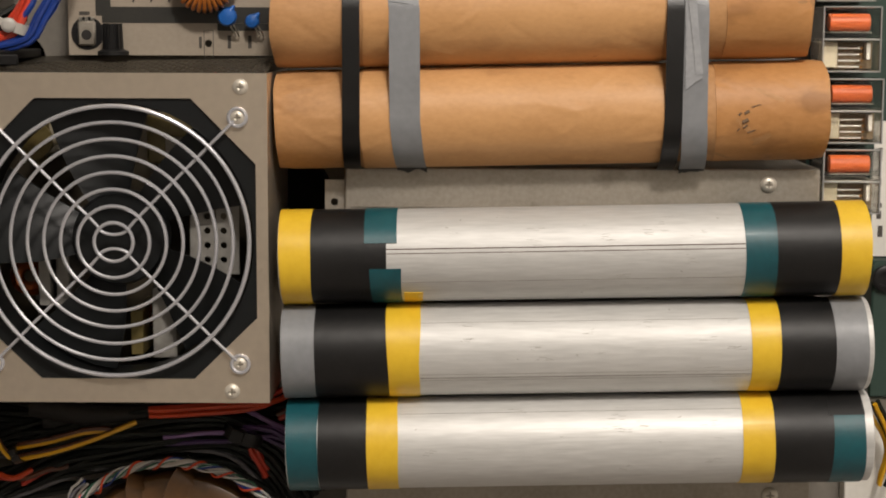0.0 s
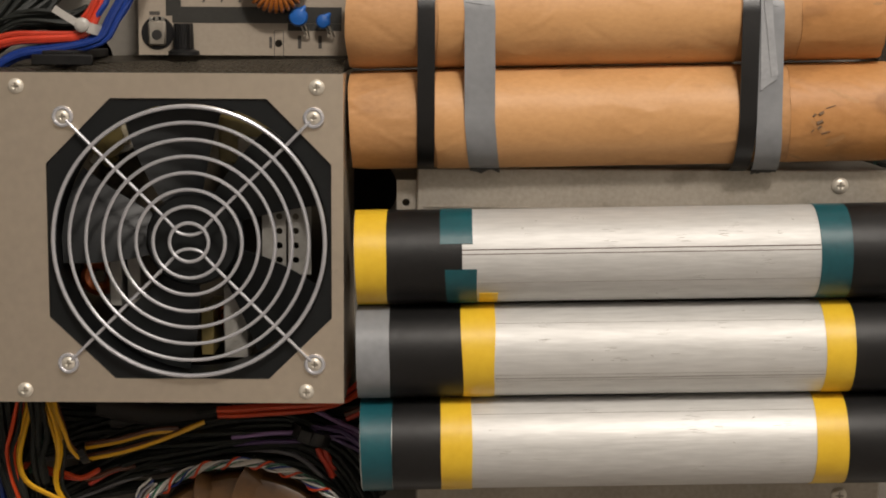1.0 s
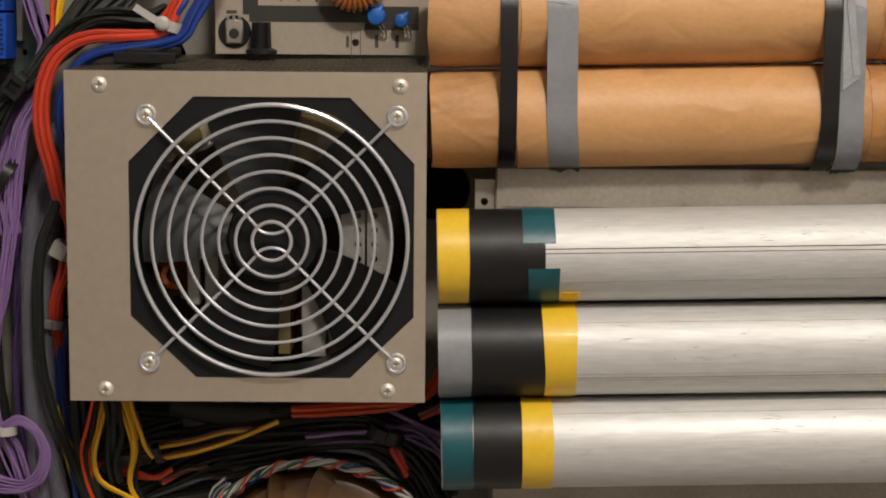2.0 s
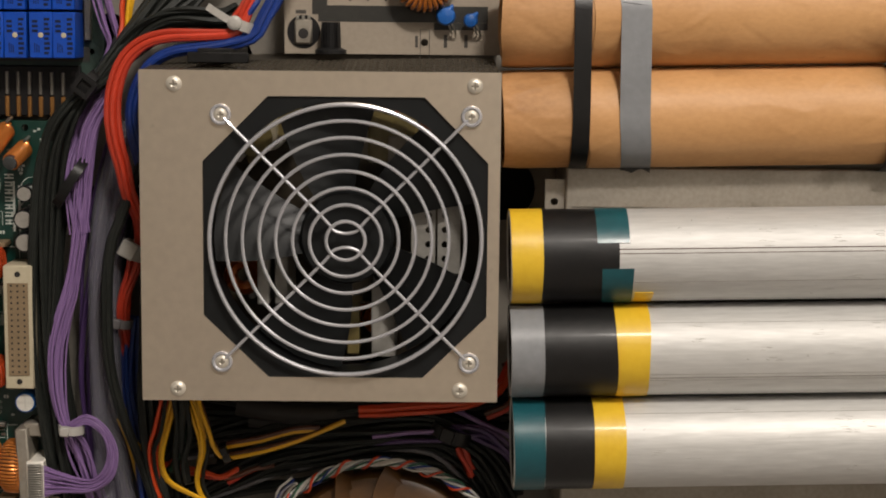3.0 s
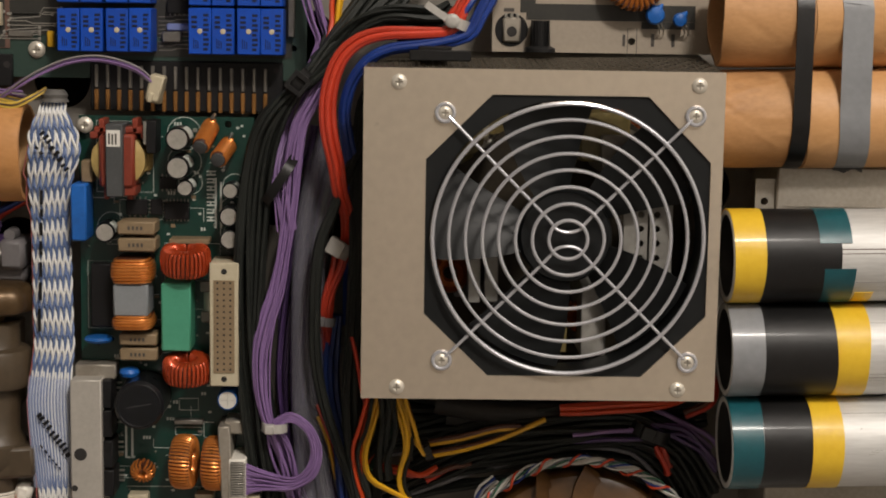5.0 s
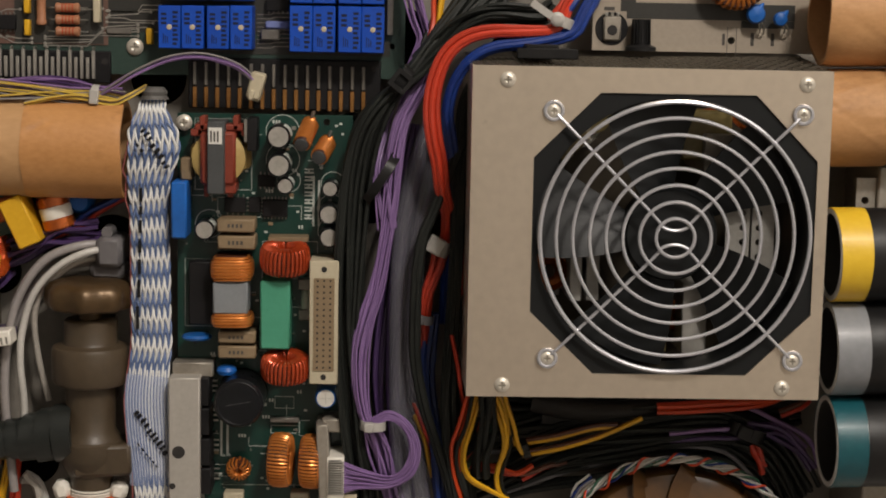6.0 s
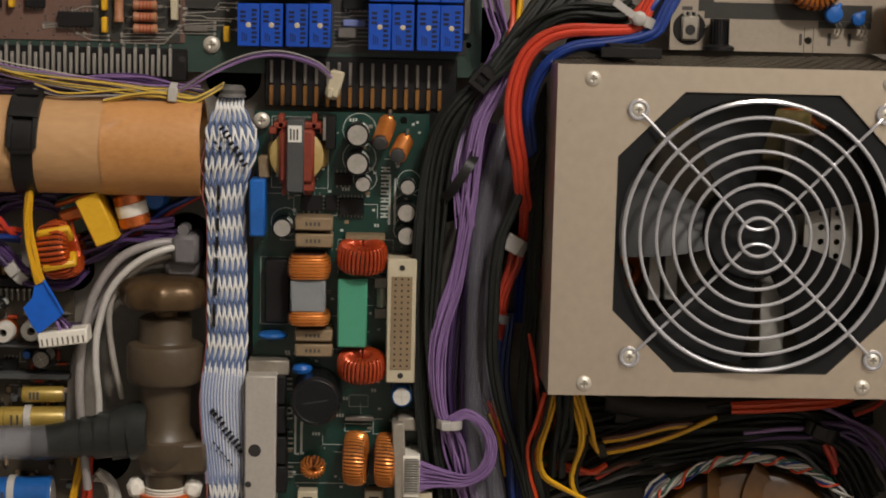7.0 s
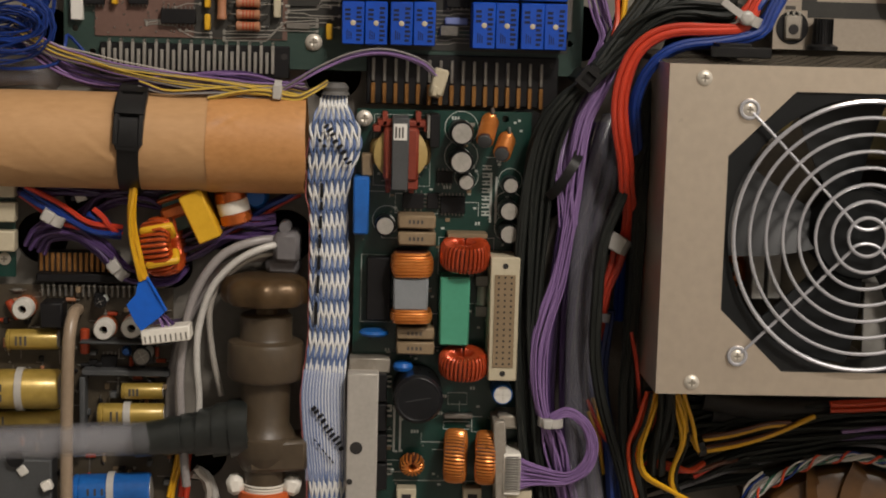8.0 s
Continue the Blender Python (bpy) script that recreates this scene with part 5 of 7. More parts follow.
def relay():
    r = thing("relay", 0, 0, 0, label="clear-cased relay with orange coil and silver contacts", category="relay", group="relays")
    w, h = 26.0, 29.0
    part("base", box(-w / 2, -h / 2, w / 2, h / 2, 0, 4, 0.5), "blackp", r)
    for bx in ((-w / 2, -h / 2, -w / 2 + 0.8, h / 2), (w / 2 - 0.8, -h / 2, w / 2, h / 2), (-w / 2 + 0.8, -h / 2, w / 2 - 0.8, -h / 2 + 0.8), (-w / 2 + 0.8, h / 2 - 0.8, w / 2 - 0.8, h / 2)):
        part("case_wall", box(*bx, 4, 29, 0.25), "clear", r, "clear plastic case wall").visible_shadow = False
    part("case_front", box(-w / 2 + 0.8, -h / 2 + 0.8, w / 2 - 0.8, h / 2 - 0.8, 28.2, 29, 0.2), "clear", r, "clear plastic case front").visible_shadow = False
    # thin rods on the case edges, whitened to stand for their glints
    for bx in ((-w / 2, -h / 2, -w / 2 + 0.7, h / 2), (w / 2 - 0.7, -h / 2, w / 2, h / 2), (-w / 2 + 0.7, -h / 2, w / 2 - 0.7, -h / 2 + 0.7), (-w / 2 + 0.7, h / 2 - 0.7, w / 2 - 0.7, h / 2), (-w / 2 + 0.7, -0.5, w / 2 - 0.7, 0.4)):
        part("case_edge", box(*bx, 29.0, 29.7, 0.25), "glint_edge", r)
    part("coil", lathe((-9, 7.4, 21), (9.3, 7.4, 21), [(0, 3.2), (0.02, 3.9), (0.98, 3.9), (1, 3.2)], 24), "coil_orange", r, "orange taped coil")
    part("frame", box(-11, -0.6, 11, 0.4, 5, 27, 0.2), "zinc", r)
    part("backing", box(-12, -13.2, 11.5, -1.2, 4, 19, 0.3), "film_tan", r)
    part("yoke", box(-11.5, -12.5, -5, -1, 5, 24, 0.4), "cream", r)
    for k in range(4):
        y = -4 - k * 2.7
        part("contact", box(-5, y - 0.35, 5.5 - (k % 2), y + 0.35, 24, 24.6, 0.1), "ceramic", r)
        part("contact_tip", lathe((5.3, y, 23.6), (5.3, y, 25), [(0, 0.8), (1, 0.6)], 10), "brass", r)
    part("spring", box(7.5, -9, 9.3, -1.5, 20, 25, 0.3), "whitep", r)
    part("core_plate", box(-9.5, 2.8, 9.5, 3.4, 15, 26, 0.2), "silver", r)
    return r


M["coil_orange"] = mat("orange_coil_tape", "cc6230", "b85424", 0.45, 0.0, 60, 400, 0.08)
first = relay()
spots = [(171.3, 85.2), (173.2, 53.6), (173.3, 22.2), (168.2, 116.2)]
first.matrix_basis = at(*spots[0], 14)
for u, v in spots[1:]:
    copy_thing(first, at(u, v, 14))
sheet = thing("printed_label", 209.3, 17.8, 14, label="white printed instruction label beside the relays", category="label")
O[0], O[1] = 209.3, 17.8
block(sheet, "paper", 190.1, -15.1, 231.8, 47.7, 0, 0.3, "paper", 0)
for q in ((191.5, 22.4, 192.9, 25.5), (191.7, 17.7, 193.9, 20.8), (191.9, 12.4, 193.5, 15.5), (192.3, 7.7, 194.5, 9.8), (192.2, 2.4, 194.4, 6.1), (193, -6, 195.3, -0.8), (191.2, 38, 192.6, 41.2), (192.2, 29.4, 193.9, 35.4)):
    block(sheet, "printed_bar", *q, 0.3, 0.38, "silkdark", 0)
wb = thing("terminal_housing", 219.4, -60.2, 0, label="grey metal housing beside the tube ends", category="housing")
O[0], O[1] = 219.4, -60.2
block(wb, "body", 189, -80.1, 247.7, -15.9, 0, 24, "pcb_teal", 1.0)
part("round_port", lathe((0, 0, 24), (0, 0, 27), [(0, 6), (0.8, 6), (1, 5), (1.0, 3.4), (0.3, 3.2)], 24), "blackp", wb, where=here(194.7, -24))
block(wb, "white_panel", 182.9, -164.7, 256.2, -83.5, 0, 10, "paper", 0.6)


# ---- wires ----
WIRE = {"red": ("c23d27", "ac321d"), "orange": ("c8461e", "b03a16"), "straw": ("c9ab4e", "b89a40"), "ash": ("8b8684", "7b7674"), "blue": ("17357e", "122b6a"), "black": ("1b1d1b", "262825"), "purple": ("8a6e9e", "785c8c"), "violet": ("4a3560", "3d2b50"),
        "yellow": ("d6a21c", "c29014"), "grey": ("6d6c70", "5d5c60"), "white": ("c2bfb9", "aeaba5"), "green": ("35604a", "2c5240"), "pale": ("a9a39a", "98928a"), "brown": ("5a3524", "4c2c1e"), "dkblue": ("16306e", "122860")}
for k, (a, b) in WIRE.items():
    M["w_" + k] = mat(k + "_wire_sheath", a, b, 0.52 if k == "black" else 0.38, 0.0, 60, 500, 0.06, vary=0.12, coat=0.0 if k == "black" else 0.1, spec=0.22 if k == "black" else 0.5)


def bundle(name, pts, colours, wire_r, spread, label, seed=1, flat=1.0, twist=0.6, seg=6, group="", category="cable", pinch=None):
    """Loose wires laid along one smooth line, each with its own wander; pinch: share of the spread at each point."""
    rnd = random.Random(seed)
    base = Vector((pts[0][0], pts[0][1], 0))
    ob = thing(name, base.x, base.y, 0, label=label, category=category, group=group)
    n = len(colours)
    line = spline(pts, 3)
    for k, colour in enumerate(colours):
        a0, rad = 2 * math.pi * k / n + rnd.uniform(-0.3, 0.3), spread * math.sqrt(rnd.uniform(0.1, 1)) if n > 1 else 0
        tw, ph = rnd.uniform(-twist, twist), rnd.uniform(0, 6.28)
        mine = []
        for i, p in enumerate(line):
            s = i / (len(line) - 1)
            d = (line[min(i + 1, len(line) - 1)] - line[max(i - 1, 0)]).normalized()
            side = d.cross(Vector((0, 0, 1)))
            side = side.normalized() if side.length > 0.1 else Vector((1, 0, 0))
            a = a0 + tw * s * 3 + 0.25 * math.sin(ph + s * 9)
            r = rad * (1 + 0.25 * math.sin(ph + s * 7))
            if pinch:
                x = s * (len(pinch) - 1)
                j = min(int(x), len(pinch) - 2)
                r *= pinch[j] + (pinch[j + 1] - pinch[j]) * (x - j)
            q = p + side * math.cos(a) * r + Vector((0, 0, 1)) * math.sin(a) * r * flat
            q.z = max(q.z, wire_r + 0.1)
            mine.append(q - base)
        part("wire", sweep(mine, wire_r, seg, 1, smooth=False), "w_" + colour, ob)
    return ob


def tie(u, v, h, w, r, rot, material="nylon", label="translucent nylon cable tie round a wire bundle", tail=0.0):
    """A cable tie: a loop round a bundle with a square head."""
    ob = thing("cable_tie", u, v, h, rot, label, "cable tie")
    part("loop", lathe((-w / 2, 0, 0), (w / 2, 0, 0), [(0, r), (0, r + 0.9), (1, r + 0.9), (1, r), (0, r)], 20, caps=False), material, ob)
    if not tail:
        part("head", box(-w * 0.55, r * 0.1 + 1.4 - w * 0.55, w * 0.55, r * 0.1 + 1.4 + w * 0.55, r * 0.7, r + 2.4, 0.6), material, ob)
    else:
        part("head", lathe((0, r * 0.1 + 2, r * 0.8), (0, r * 0.1 + 2, r + 3.0), [(0, w * 0.72), (0.75, w * 0.72), (0.95, w * 0.55), (1, w * 0.3)], 12), material, ob)
        part("tail", sweep([(0, r * 0.1 + 3, r + 1.5), (w * 0.3, r + tail * 0.5, r + 2.5), (w * 0.6, r + tail, r + 4)], 0, flat=(w * 0.7, 1.0)), material, ob)
    return ob


# beside the power supply: red and blue supply leads that bend round its corner
bundle("supply_lead", [(-184, 114, 50), (-190, 99, 53), (-196, 86.5, 56), (-212, 84.5, 58), (-225, 84, 58), (-235.5, 81, 58), (-243.5, 74, 58), (-248, 63, 58), (-249.5, 51, 58), (-248.5, 39, 58), (-246, 27, 56), (-244.5, 15, 52), (-241.5, 3, 44), (-242, -10, 38), (-245, -21, 34)], ["red"] * 4, 1.4, 3.1, "orange-red power leads bent round the power supply", 3, 0.45, 0.12, 8, pinch=[0.7, 0.6, 0.6, 0.9, 1, 1, 1, 1, 1, 1, 1, 1, 0.9, 0.8, 0.8])
bundle("supply_lead", [(-174, 112, 48), (-184, 93.5, 53), (-190, 84, 55), (-207.9, 79.8, 57), (-222.5, 77.8, 57), (-233, 72.5, 57), (-240, 62.5, 55), (-243, 50, 53), (-241.5, 36, 50), (-239.1, 17.3, 40), (-240.6, -22.7, 26), (-241, -50, 22)], ["blue", "blue", "blue", "blue"], 1.5, 3.0, "dark blue power leads bent round the power supply", 4, 0.6, 0.2, 8)
bundle("wire_bundle", [(-170, 120, 46), (-178, 104, 50), (-188, 88, 52)], ["blue", "blue", "blue"], 1.4, 2.6, "dark blue wires under a nylon tie", 9)
bundle("wire_bundle", [(-196, 95, 40), (-203, 91, 46), (-217.7, 91.5, 48), (-228, 90, 47), (-236, 86, 45), (-243, 79, 43), (-252, 70, 42), (-262, 61, 44)], ["black"] * 12, 1.25, 4.6, "black wires tied beside the power supply", 5, 0.8, 0.3)
bundle("wire_bundle", [(-206, 122, 20), (-216, 106, 24), (-226, 96, 30), (-236, 88, 34), (-246, 78, 36), (-255, 69, 38)], ["black"] * 12, 1.3, 6.0, "black wires behind the supply leads", 8, 0.7, 0.3, pinch=[1, 1, 1, 1, 0.9, 0.7])
bundle("wire_bundle", [(-187, 119.5, 48), (-190.2, 99.9, 52), (-196.2, 87.7, 53)], ["red", "red", "blue", "red"], 1.4, 3.0, "red and blue wires under a nylon tie", 6)
tie(-194.3, 89.2, 54, 4.5, 4.5, 70, tail=11)
block_pad = thing("adhesive_mount", -201.9, 76.1, 0, label="black plastic cable mount on the power supply", category="cable mount")
part("pad", box(-13, -3.0, 13, 1.6, 74, 76, 0.5), "blackp", block_pad)
part("saddle", box(-9, -1, 5, 3.2, 0, 74, 0.6), "blackp", block_pad)

# main trunk between the converter board and the power supply
bundle("wire_bundle", [(-230, 104, 32), (-243, 87, 37), (-252, 75, 41), (-262, 61, 44), (-269, 54, 44), (-276, 44, 43), (-280.5, 32, 41), (-283.5, 14, 40), (-285, -9, 40), (-285.5, -34, 40), (-285.5, -57, 40), (-283.5, -81, 39), (-281, -105, 37), (-276, -138, 34)], ["black"] * 12, 1.15, 6.2, "thick bundle of black wires with white print", 11, 0.6, 0.3, pinch=[0.9, 0.75, 0.6, 0.45, 0.75, 1, 1, 1, 1, 0.95, 0.9, 0.85, 0.8, 0.8])
bundle("wire_bundle", [(-281, 30, 24), (-283, 12, 26), (-284, -10, 26), (-283, -50, 26), (-281, -80, 26), (-274, -138, 24)], ["black"] * 9, 1.3, 6.5, "black wires deep in the trunk", 22, 0.6, 0.3)
bundle("wire_bundle", [(-262, 114, 28), (-259, 102, 30), (-255.5, 90, 31), (-252.5, 81, 32), (-255, 72, 32), (-259, 63, 30), (-265, 49, 32), (-269, 34, 36), (-271.5, 22, 40), (-269.5, 8, 42), (-268, -4, 42)], ["purple"] * 18, 0.46, 4.4, "purple wires running down the panel", 12, 0.7, 0.3)
bundle("wire_bundle", [(-251, 66, 37), (-256, 55, 39), (-262, 43, 41), (-265, 25, 43), (-266.5, 10, 43), (-268, -3, 43), (-270, -16, 43), (-273, -31, 43), (-277, -44, 43), (-280, -59, 43), (-280, -75, 43), (-278, -87, 43), (-275, -94, 43)], ["purple"] * 22, 0.45, 3.9, "purple wires running down the panel", 23, 0.7, 0.4, pinch=[0.7, 0.8, 0.9, 1, 1, 0.9, 0.9, 1, 1, 1, 0.9, 0.7, 0.5])
bundle("wire_bundle", [(-274.4, -93.4, 42), (-271, -106, 39), (-266, -124, 36), (-261, -142, 32)], ["purple"] * 14, 0.62, 4.4, "purple wires below a nylon tie", 13, 0.7, 0.3)
bundle("wire_bundle", [(-254, 41, 18), (-259, 15, 19), (-264, -11, 20), (-267, -37, 20), (-269, -64, 20), (-269, -86, 20), (-266, -113, 19), (-260, -142, 18)], ["violet"] * 11, 0.9, 6.0, "dark violet wires behind the clear hoses", 14, 0.6, 0.3)
bundle("wire_bundle", [(-246, 40, 12), (-252, 10, 13), (-258, -20, 14), (-260, -60, 14), (-259, -100, 14), (-252, -142, 12)], ["violet"] * 4 + ["black"] * 5 + ["blue", "violet"], 1.1, 6.5, "dark wires deep behind the clear hoses", 24, 0.6, 0.3)
hose_pts = [[(-249, 44, 26), (-255.5, 25, 33), (-260, 4, 34), (-262, -17, 34), (-262.5, -37, 34), (-262.5, -61, 34), (-262, -87, 34), (-261, -111, 34), (-258, -140, 34)], [(-242, 42, 26), (-248, 22, 33), (-252.5, 4, 34), (-255, -14, 34), (-256, -35, 34), (-256.5, -61, 33), (-255.5, -87, 33), (-253.5, -111, 32), (-249, -140, 32)]]
M["hose_grey"] = mat("smoky_hose", "84838d", "777680", 0.2, 0.0, 40, 400, 0.05, coat=0.5, alpha=0.38)
for p in hose_pts:
    solo("hose", sweep(p, 4.3, 16), "hose_grey", "smoky grey plastic hose along the wire trunk", "hose", "smoky hoses")
bundle("wire_bundle", [(-228, 66, 36), (-235, 53, 42), (-237, 33, 44), (-238, 13, 45), (-238, -10, 45), (-239, -33, 45), (-240, -56, 44), (-241, -77, 44), (-240, -98, 43), (-236, -119, 42), (-231, -140, 40)], ["black"] * 4, 1.7, 3.0, "black cables along the side of the power supply", 15, 0.7, 0.2)
bundle("wire_bundle", [(-232, 30, 30), (-234, -10, 32), (-235, -50, 30), (-234, -90, 28), (-228, -140, 24)], ["black"] * 5, 1.6, 5.0, "black cables behind the side of the power supply", 25, 0.7, 0.2)
bundle("wire_bundle", [(-231, 50, 36), (-237, 33, 46), (-244, 16, 50), (-249, 3, 50), (-253, -7, 50), (-255, -22, 50), (-255.5, -40, 49), (-255, -61, 47), (-251, -82, 45), (-245, -101, 43), (-239, -120, 41), (-234, -140, 38)], ["black", "black"], 1.7, 1.2, "black cables crossing the trunk", 16)
bundle("wire_bundle", [(-243, -9, 36), (-245, -21, 37), (-249, -32, 37), (-251.5, -42, 35), (-252, -54, 28), (-251, -66, 22)], ["red"] * 5, 1.35, 3.0, "red wires below a nylon tie", 17, 0.6)
bundle("wire_bundle", [(-234.5, 14, 38), (-233, -2, 40), (-235, -20, 38), (-236, -34, 34)], ["red"] * 3, 1.4, 2.0, "dark red wires beside the power supply", 26)
bundle("wire_bundle", [(-248, -44, 28), (-249.5, -63, 26), (-249.5, -79, 25), (-247, -95, 27), (-243, -108, 33), (-241.5, -120, 34), (-239.5, -142, 32)], ["dkblue"] * 4 + ["blue"] * 2, 1.5, 3.6, "dark blue wires beside the power supply", 18, 0.7)
bundle("wire_bundle", [(-239, -51, 46), (-236, -64, 46), (-234, -77, 44), (-231, -90, 30)], ["red"], 0.9, 0.1, "single red wire beside the power supply", 19)
bundle("wire_bundle", [(-254, -86, 28), (-248, -100, 32), (-244, -106, 33), (-238, -116, 26)], ["red", "yellow"], 0.95, 1.2, "thin red and yellow wires beside the power supply", 27)
tie(-245, -12, 38, 7, 4.5, 62)
tie(-251.5, -46, 34, 4, 4, 80, "clamp", "grey tape band round red wires")
bundle("wire_bundle", [(-244, 112, 30), (-246.5, 100, 32), (-247.5, 88, 34), (-252, 77, 36)], ["orange", "yellow", "yellow", "black", "black"], 1.2, 3.2, "orange, yellow and black wires entering the trunk", 20)
ct = thing("cable_clip", -263.2, 62, 0, -38, label="black cable clip holding the trunk", category="cable clip")
part("post", box(-3, -3, 3, 3, 0, 38, 0.6), "blackp", ct)
part("jaw", lathe((-2.4, 0, 44), (2.4, 0, 44), [(0, 6.0), (0, 7.2), (1, 7.2), (1, 6.0), (0, 6.0)], 24, caps=False), "blackp", ct)
part("buckle", plate(rect(-4.4, -4.4, 4.4, 4.4), [rect(-2.6, -2.4, 2.6, 2.4)], 50, 53), "blackp", ct)
solo("cable_tie", sweep([(-278, 9, 44), (-275, 13, 48), (-270.5, 20, 49.5), (-267, 25.5, 48), (-265, 29, 43)], 0, flat=(4.4, 1.0)), "blackp", "black cable tie tail across the purple wires", "cable tie")
# purple loop into the white header
hd = thing("pin_header", -290.2, -117.9, 0, label="white pin header with purple wires on a grey bracket", category="connector")
O[0], O[1] = -290.2, -117.9
block(hd, "bracket", -297.6, -161.4, -292.1, -93.7, 0, 43, "zinc", 0.6, 3)
block(hd, "bracket_top", -296.8, -98.5, -285.5, -92.1, 20, 38, "zinc", 0.8)
block(hd, "body", -294.2, -128, -286.4, -108.6, 20, 44, "whitep", 0.5)
block(hd, "lower_body", -292.5, -151.1, -280.5, -126.7, 0, 40, "cream", 0.5)
ha, hb = (-290.1, -110.6), (-289.6, -125.4)
for k in range(14):
    y = ha[1] + (hb[1] - ha[1]) * k / 13
    block(hd, "pin", ha[0] - 3.4, y - 0.3, ha[0] + 3.6, y + 0.3, 44, 45.0, "pin_light", 0.1)
    block(hd, "pin_slot", ha[0] - 3.2, y + 0.36, ha[0] + 2.6, y + 0.72, 44, 44.12, "cavity", 0)
loop = thing("wire_loop", -265.9, -108.2, 0, label="loop of purple wires from the header to a nylon tie", category="cable")
LU, LV = -265.9, -108.2
for k in range(14):
    s = k / 13
    o = (s - 0.5) * 2
    pts = [(-287.6, -118.4, 43), (-278.7, -119, 42), (-265.8, -120.1, 43), (-257.2, -114.2, 45), (-254.4, -103.9, 46), (-257.9, -93.9, 46), (-265.9, -88.6, 45), (-273.4, -92.1, 44)]
    start = (pts[0][0], ha[1] + (hb[1] - ha[1]) * s, 43)
    line = [start]
    for i, p in enumerate(pts[1:]):
        c = Vector((LU, LV, 40))
        d = Vector((p[0] - c.x, p[1] - c.y, 0)).normalized()
        w = (6.5 - i * 0.5) * (0.8 if i else 1.0) * 0.6
        line.append((p[0] + (d.x * o * w if i else 0), p[1] + (d.y * o * w if i else -o * 4.6), p[2] + 1.2 * math.sin(k * 2.3 + i)))
    part("wire", sweep([(a - LU, b - LV, c) for a, b, c in line], 0.5, 6), "w_purple", loop)
tie(-273.5, -93.4, 43, 4.0, 5.0, 88)


# ---- wiring under the power supply ----
def wires(pts, colours, r, spread, label, seed, **kw):
    return bundle("wire_bundle", pts, colours, r, spread, label, seed, **kw)


wires([(-208.2, -117.3, 22), (-184.1, -105.3, 26), (-160.4, -100, 30), (-131.6, -95.9, 32), (-105.4, -97, 30), (-86.7, -107.3, 26), (-71.4, -130, 22)], ["black"] * 14, 1.25, 9, "thick bundle of black wires under the power supply", 31, flat=0.6)
wires([(-219, -126.1, 20), (-189.6, -113.1, 22), (-163.1, -107.8, 26), (-136.8, -103.1, 28), (-107.9, -104.2, 28), (-89, -118.7, 24), (-77.9, -135.6, 22)], ["black"] * 10 + ["grey", "grey"], 1.2, 8, "black and grey wires under the power supply", 32, flat=0.6)
wires([(-227.4, -95.5, 14), (-195.5, -100.2, 14), (-163.5, -95.9, 14), (-131.6, -92.9, 14), (-94.2, -92.6, 14), (-72.9, -89.8, 14)], ["black"] * 12, 1.6, 10, "black cables deep under the power supply", 33, flat=0.6)
wires([(-232.6, -108.2, 16), (-205.8, -102, 18), (-173.9, -99.9, 20), (-142.1, -95.2, 22), (-113.1, -93.6, 22), (-78.3, -98.4, 18)], ["black"] * 12 + ["grey"], 1.3, 10, "more black wires under the power supply", 30, flat=0.6)
wires([(-227.7, -133.4, 14), (-200.7, -124.4, 16), (-168.6, -118.1, 18), (-136.7, -111.9, 20), (-104.8, -113, 20), (-72.2, -134.5, 16)], ["black"] * 12, 1.4, 10, "black wires behind the round transformer", 29, flat=0.6)
wires([(-136.8, -99.7, 34), (-121.2, -97.2, 35), (-105.6, -97.3, 34), (-87.2, -96.3, 32), (-72.3, -106.6, 28)], ["violet", "purple", "violet"], 1.0, 3, "purple wires among black ones", 34)
wires([(-100.3, -91.6, 30), (-87.1, -95.5, 30), (-75, -104, 28), (-68, -115.3, 26)], ["violet", "violet", "purple", "grey"], 1.2, 4.5, "purple and grey wires beside the tube ends", 35)
wires([(-143.4, -85.9, 36), (-121.4, -84.2, 36), (-95.4, -82.3, 34), (-79.6, -76.7, 30), (-73, -64.2, 26)], ["orange", "orange", "red"], 1.25, 2.2, "orange wires under the power supply edge", 36, flat=0.5)
wires([(-84.6, -89.6, 30), (-73, -83.3, 30), (-71.1, -74.4, 28), (-75.6, -64.2, 26)], ["red", "brown"], 1.4, 1.6, "red-brown wires beside the tube ends", 37)
wires([(-96.7, -103.6, 30), (-93.4, -110.3, 30), (-90.4, -118.1, 26)], ["red", "red"], 1.5, 1.8, "red wire ends beside black cables", 38)
for q, sd in (([(-206.1, -102.4, 38), (-188.4, -98.5, 40), (-173, -94.7, 40), (-161.5, -94.6, 36)], 41), ([(-204.6, -107.7, 38), (-187.1, -103.8, 40), (-170.4, -98.4, 40), (-149.9, -91, 34)], 42)):
    wires(q, ["yellow", "brown"], 1.15, 1.0, "yellow wire under the power supply", sd)
wires([(-215.6, -77.2, 50), (-212.9, -85.8, 52), (-210.1, -96.7, 50), (-206.1, -105.6, 44)], ["yellow", "yellow", "brown"], 0.95, 1.9, "yellow wires leaving the power supply", 43)
wires([(-218.4, -77.7, 48), (-213.7, -91.5, 50), (-212.9, -102.5, 48), (-216.1, -117.3, 42), (-211.9, -129, 38), (-194.1, -149, 34)], ["yellow", "yellow", "black", "yellow"], 0.95, 2.4, "yellow wires leaving the power supply", 44)
wires([(-225.5, -77.8, 48), (-229.6, -92.1, 48), (-232.5, -105.7, 46), (-229.8, -116.8, 44), (-219.3, -124.2, 42), (-206.8, -131.7, 38)], ["yellow", "yellow"], 1.05, 1.6, "yellow wires leaving the power supply", 45)
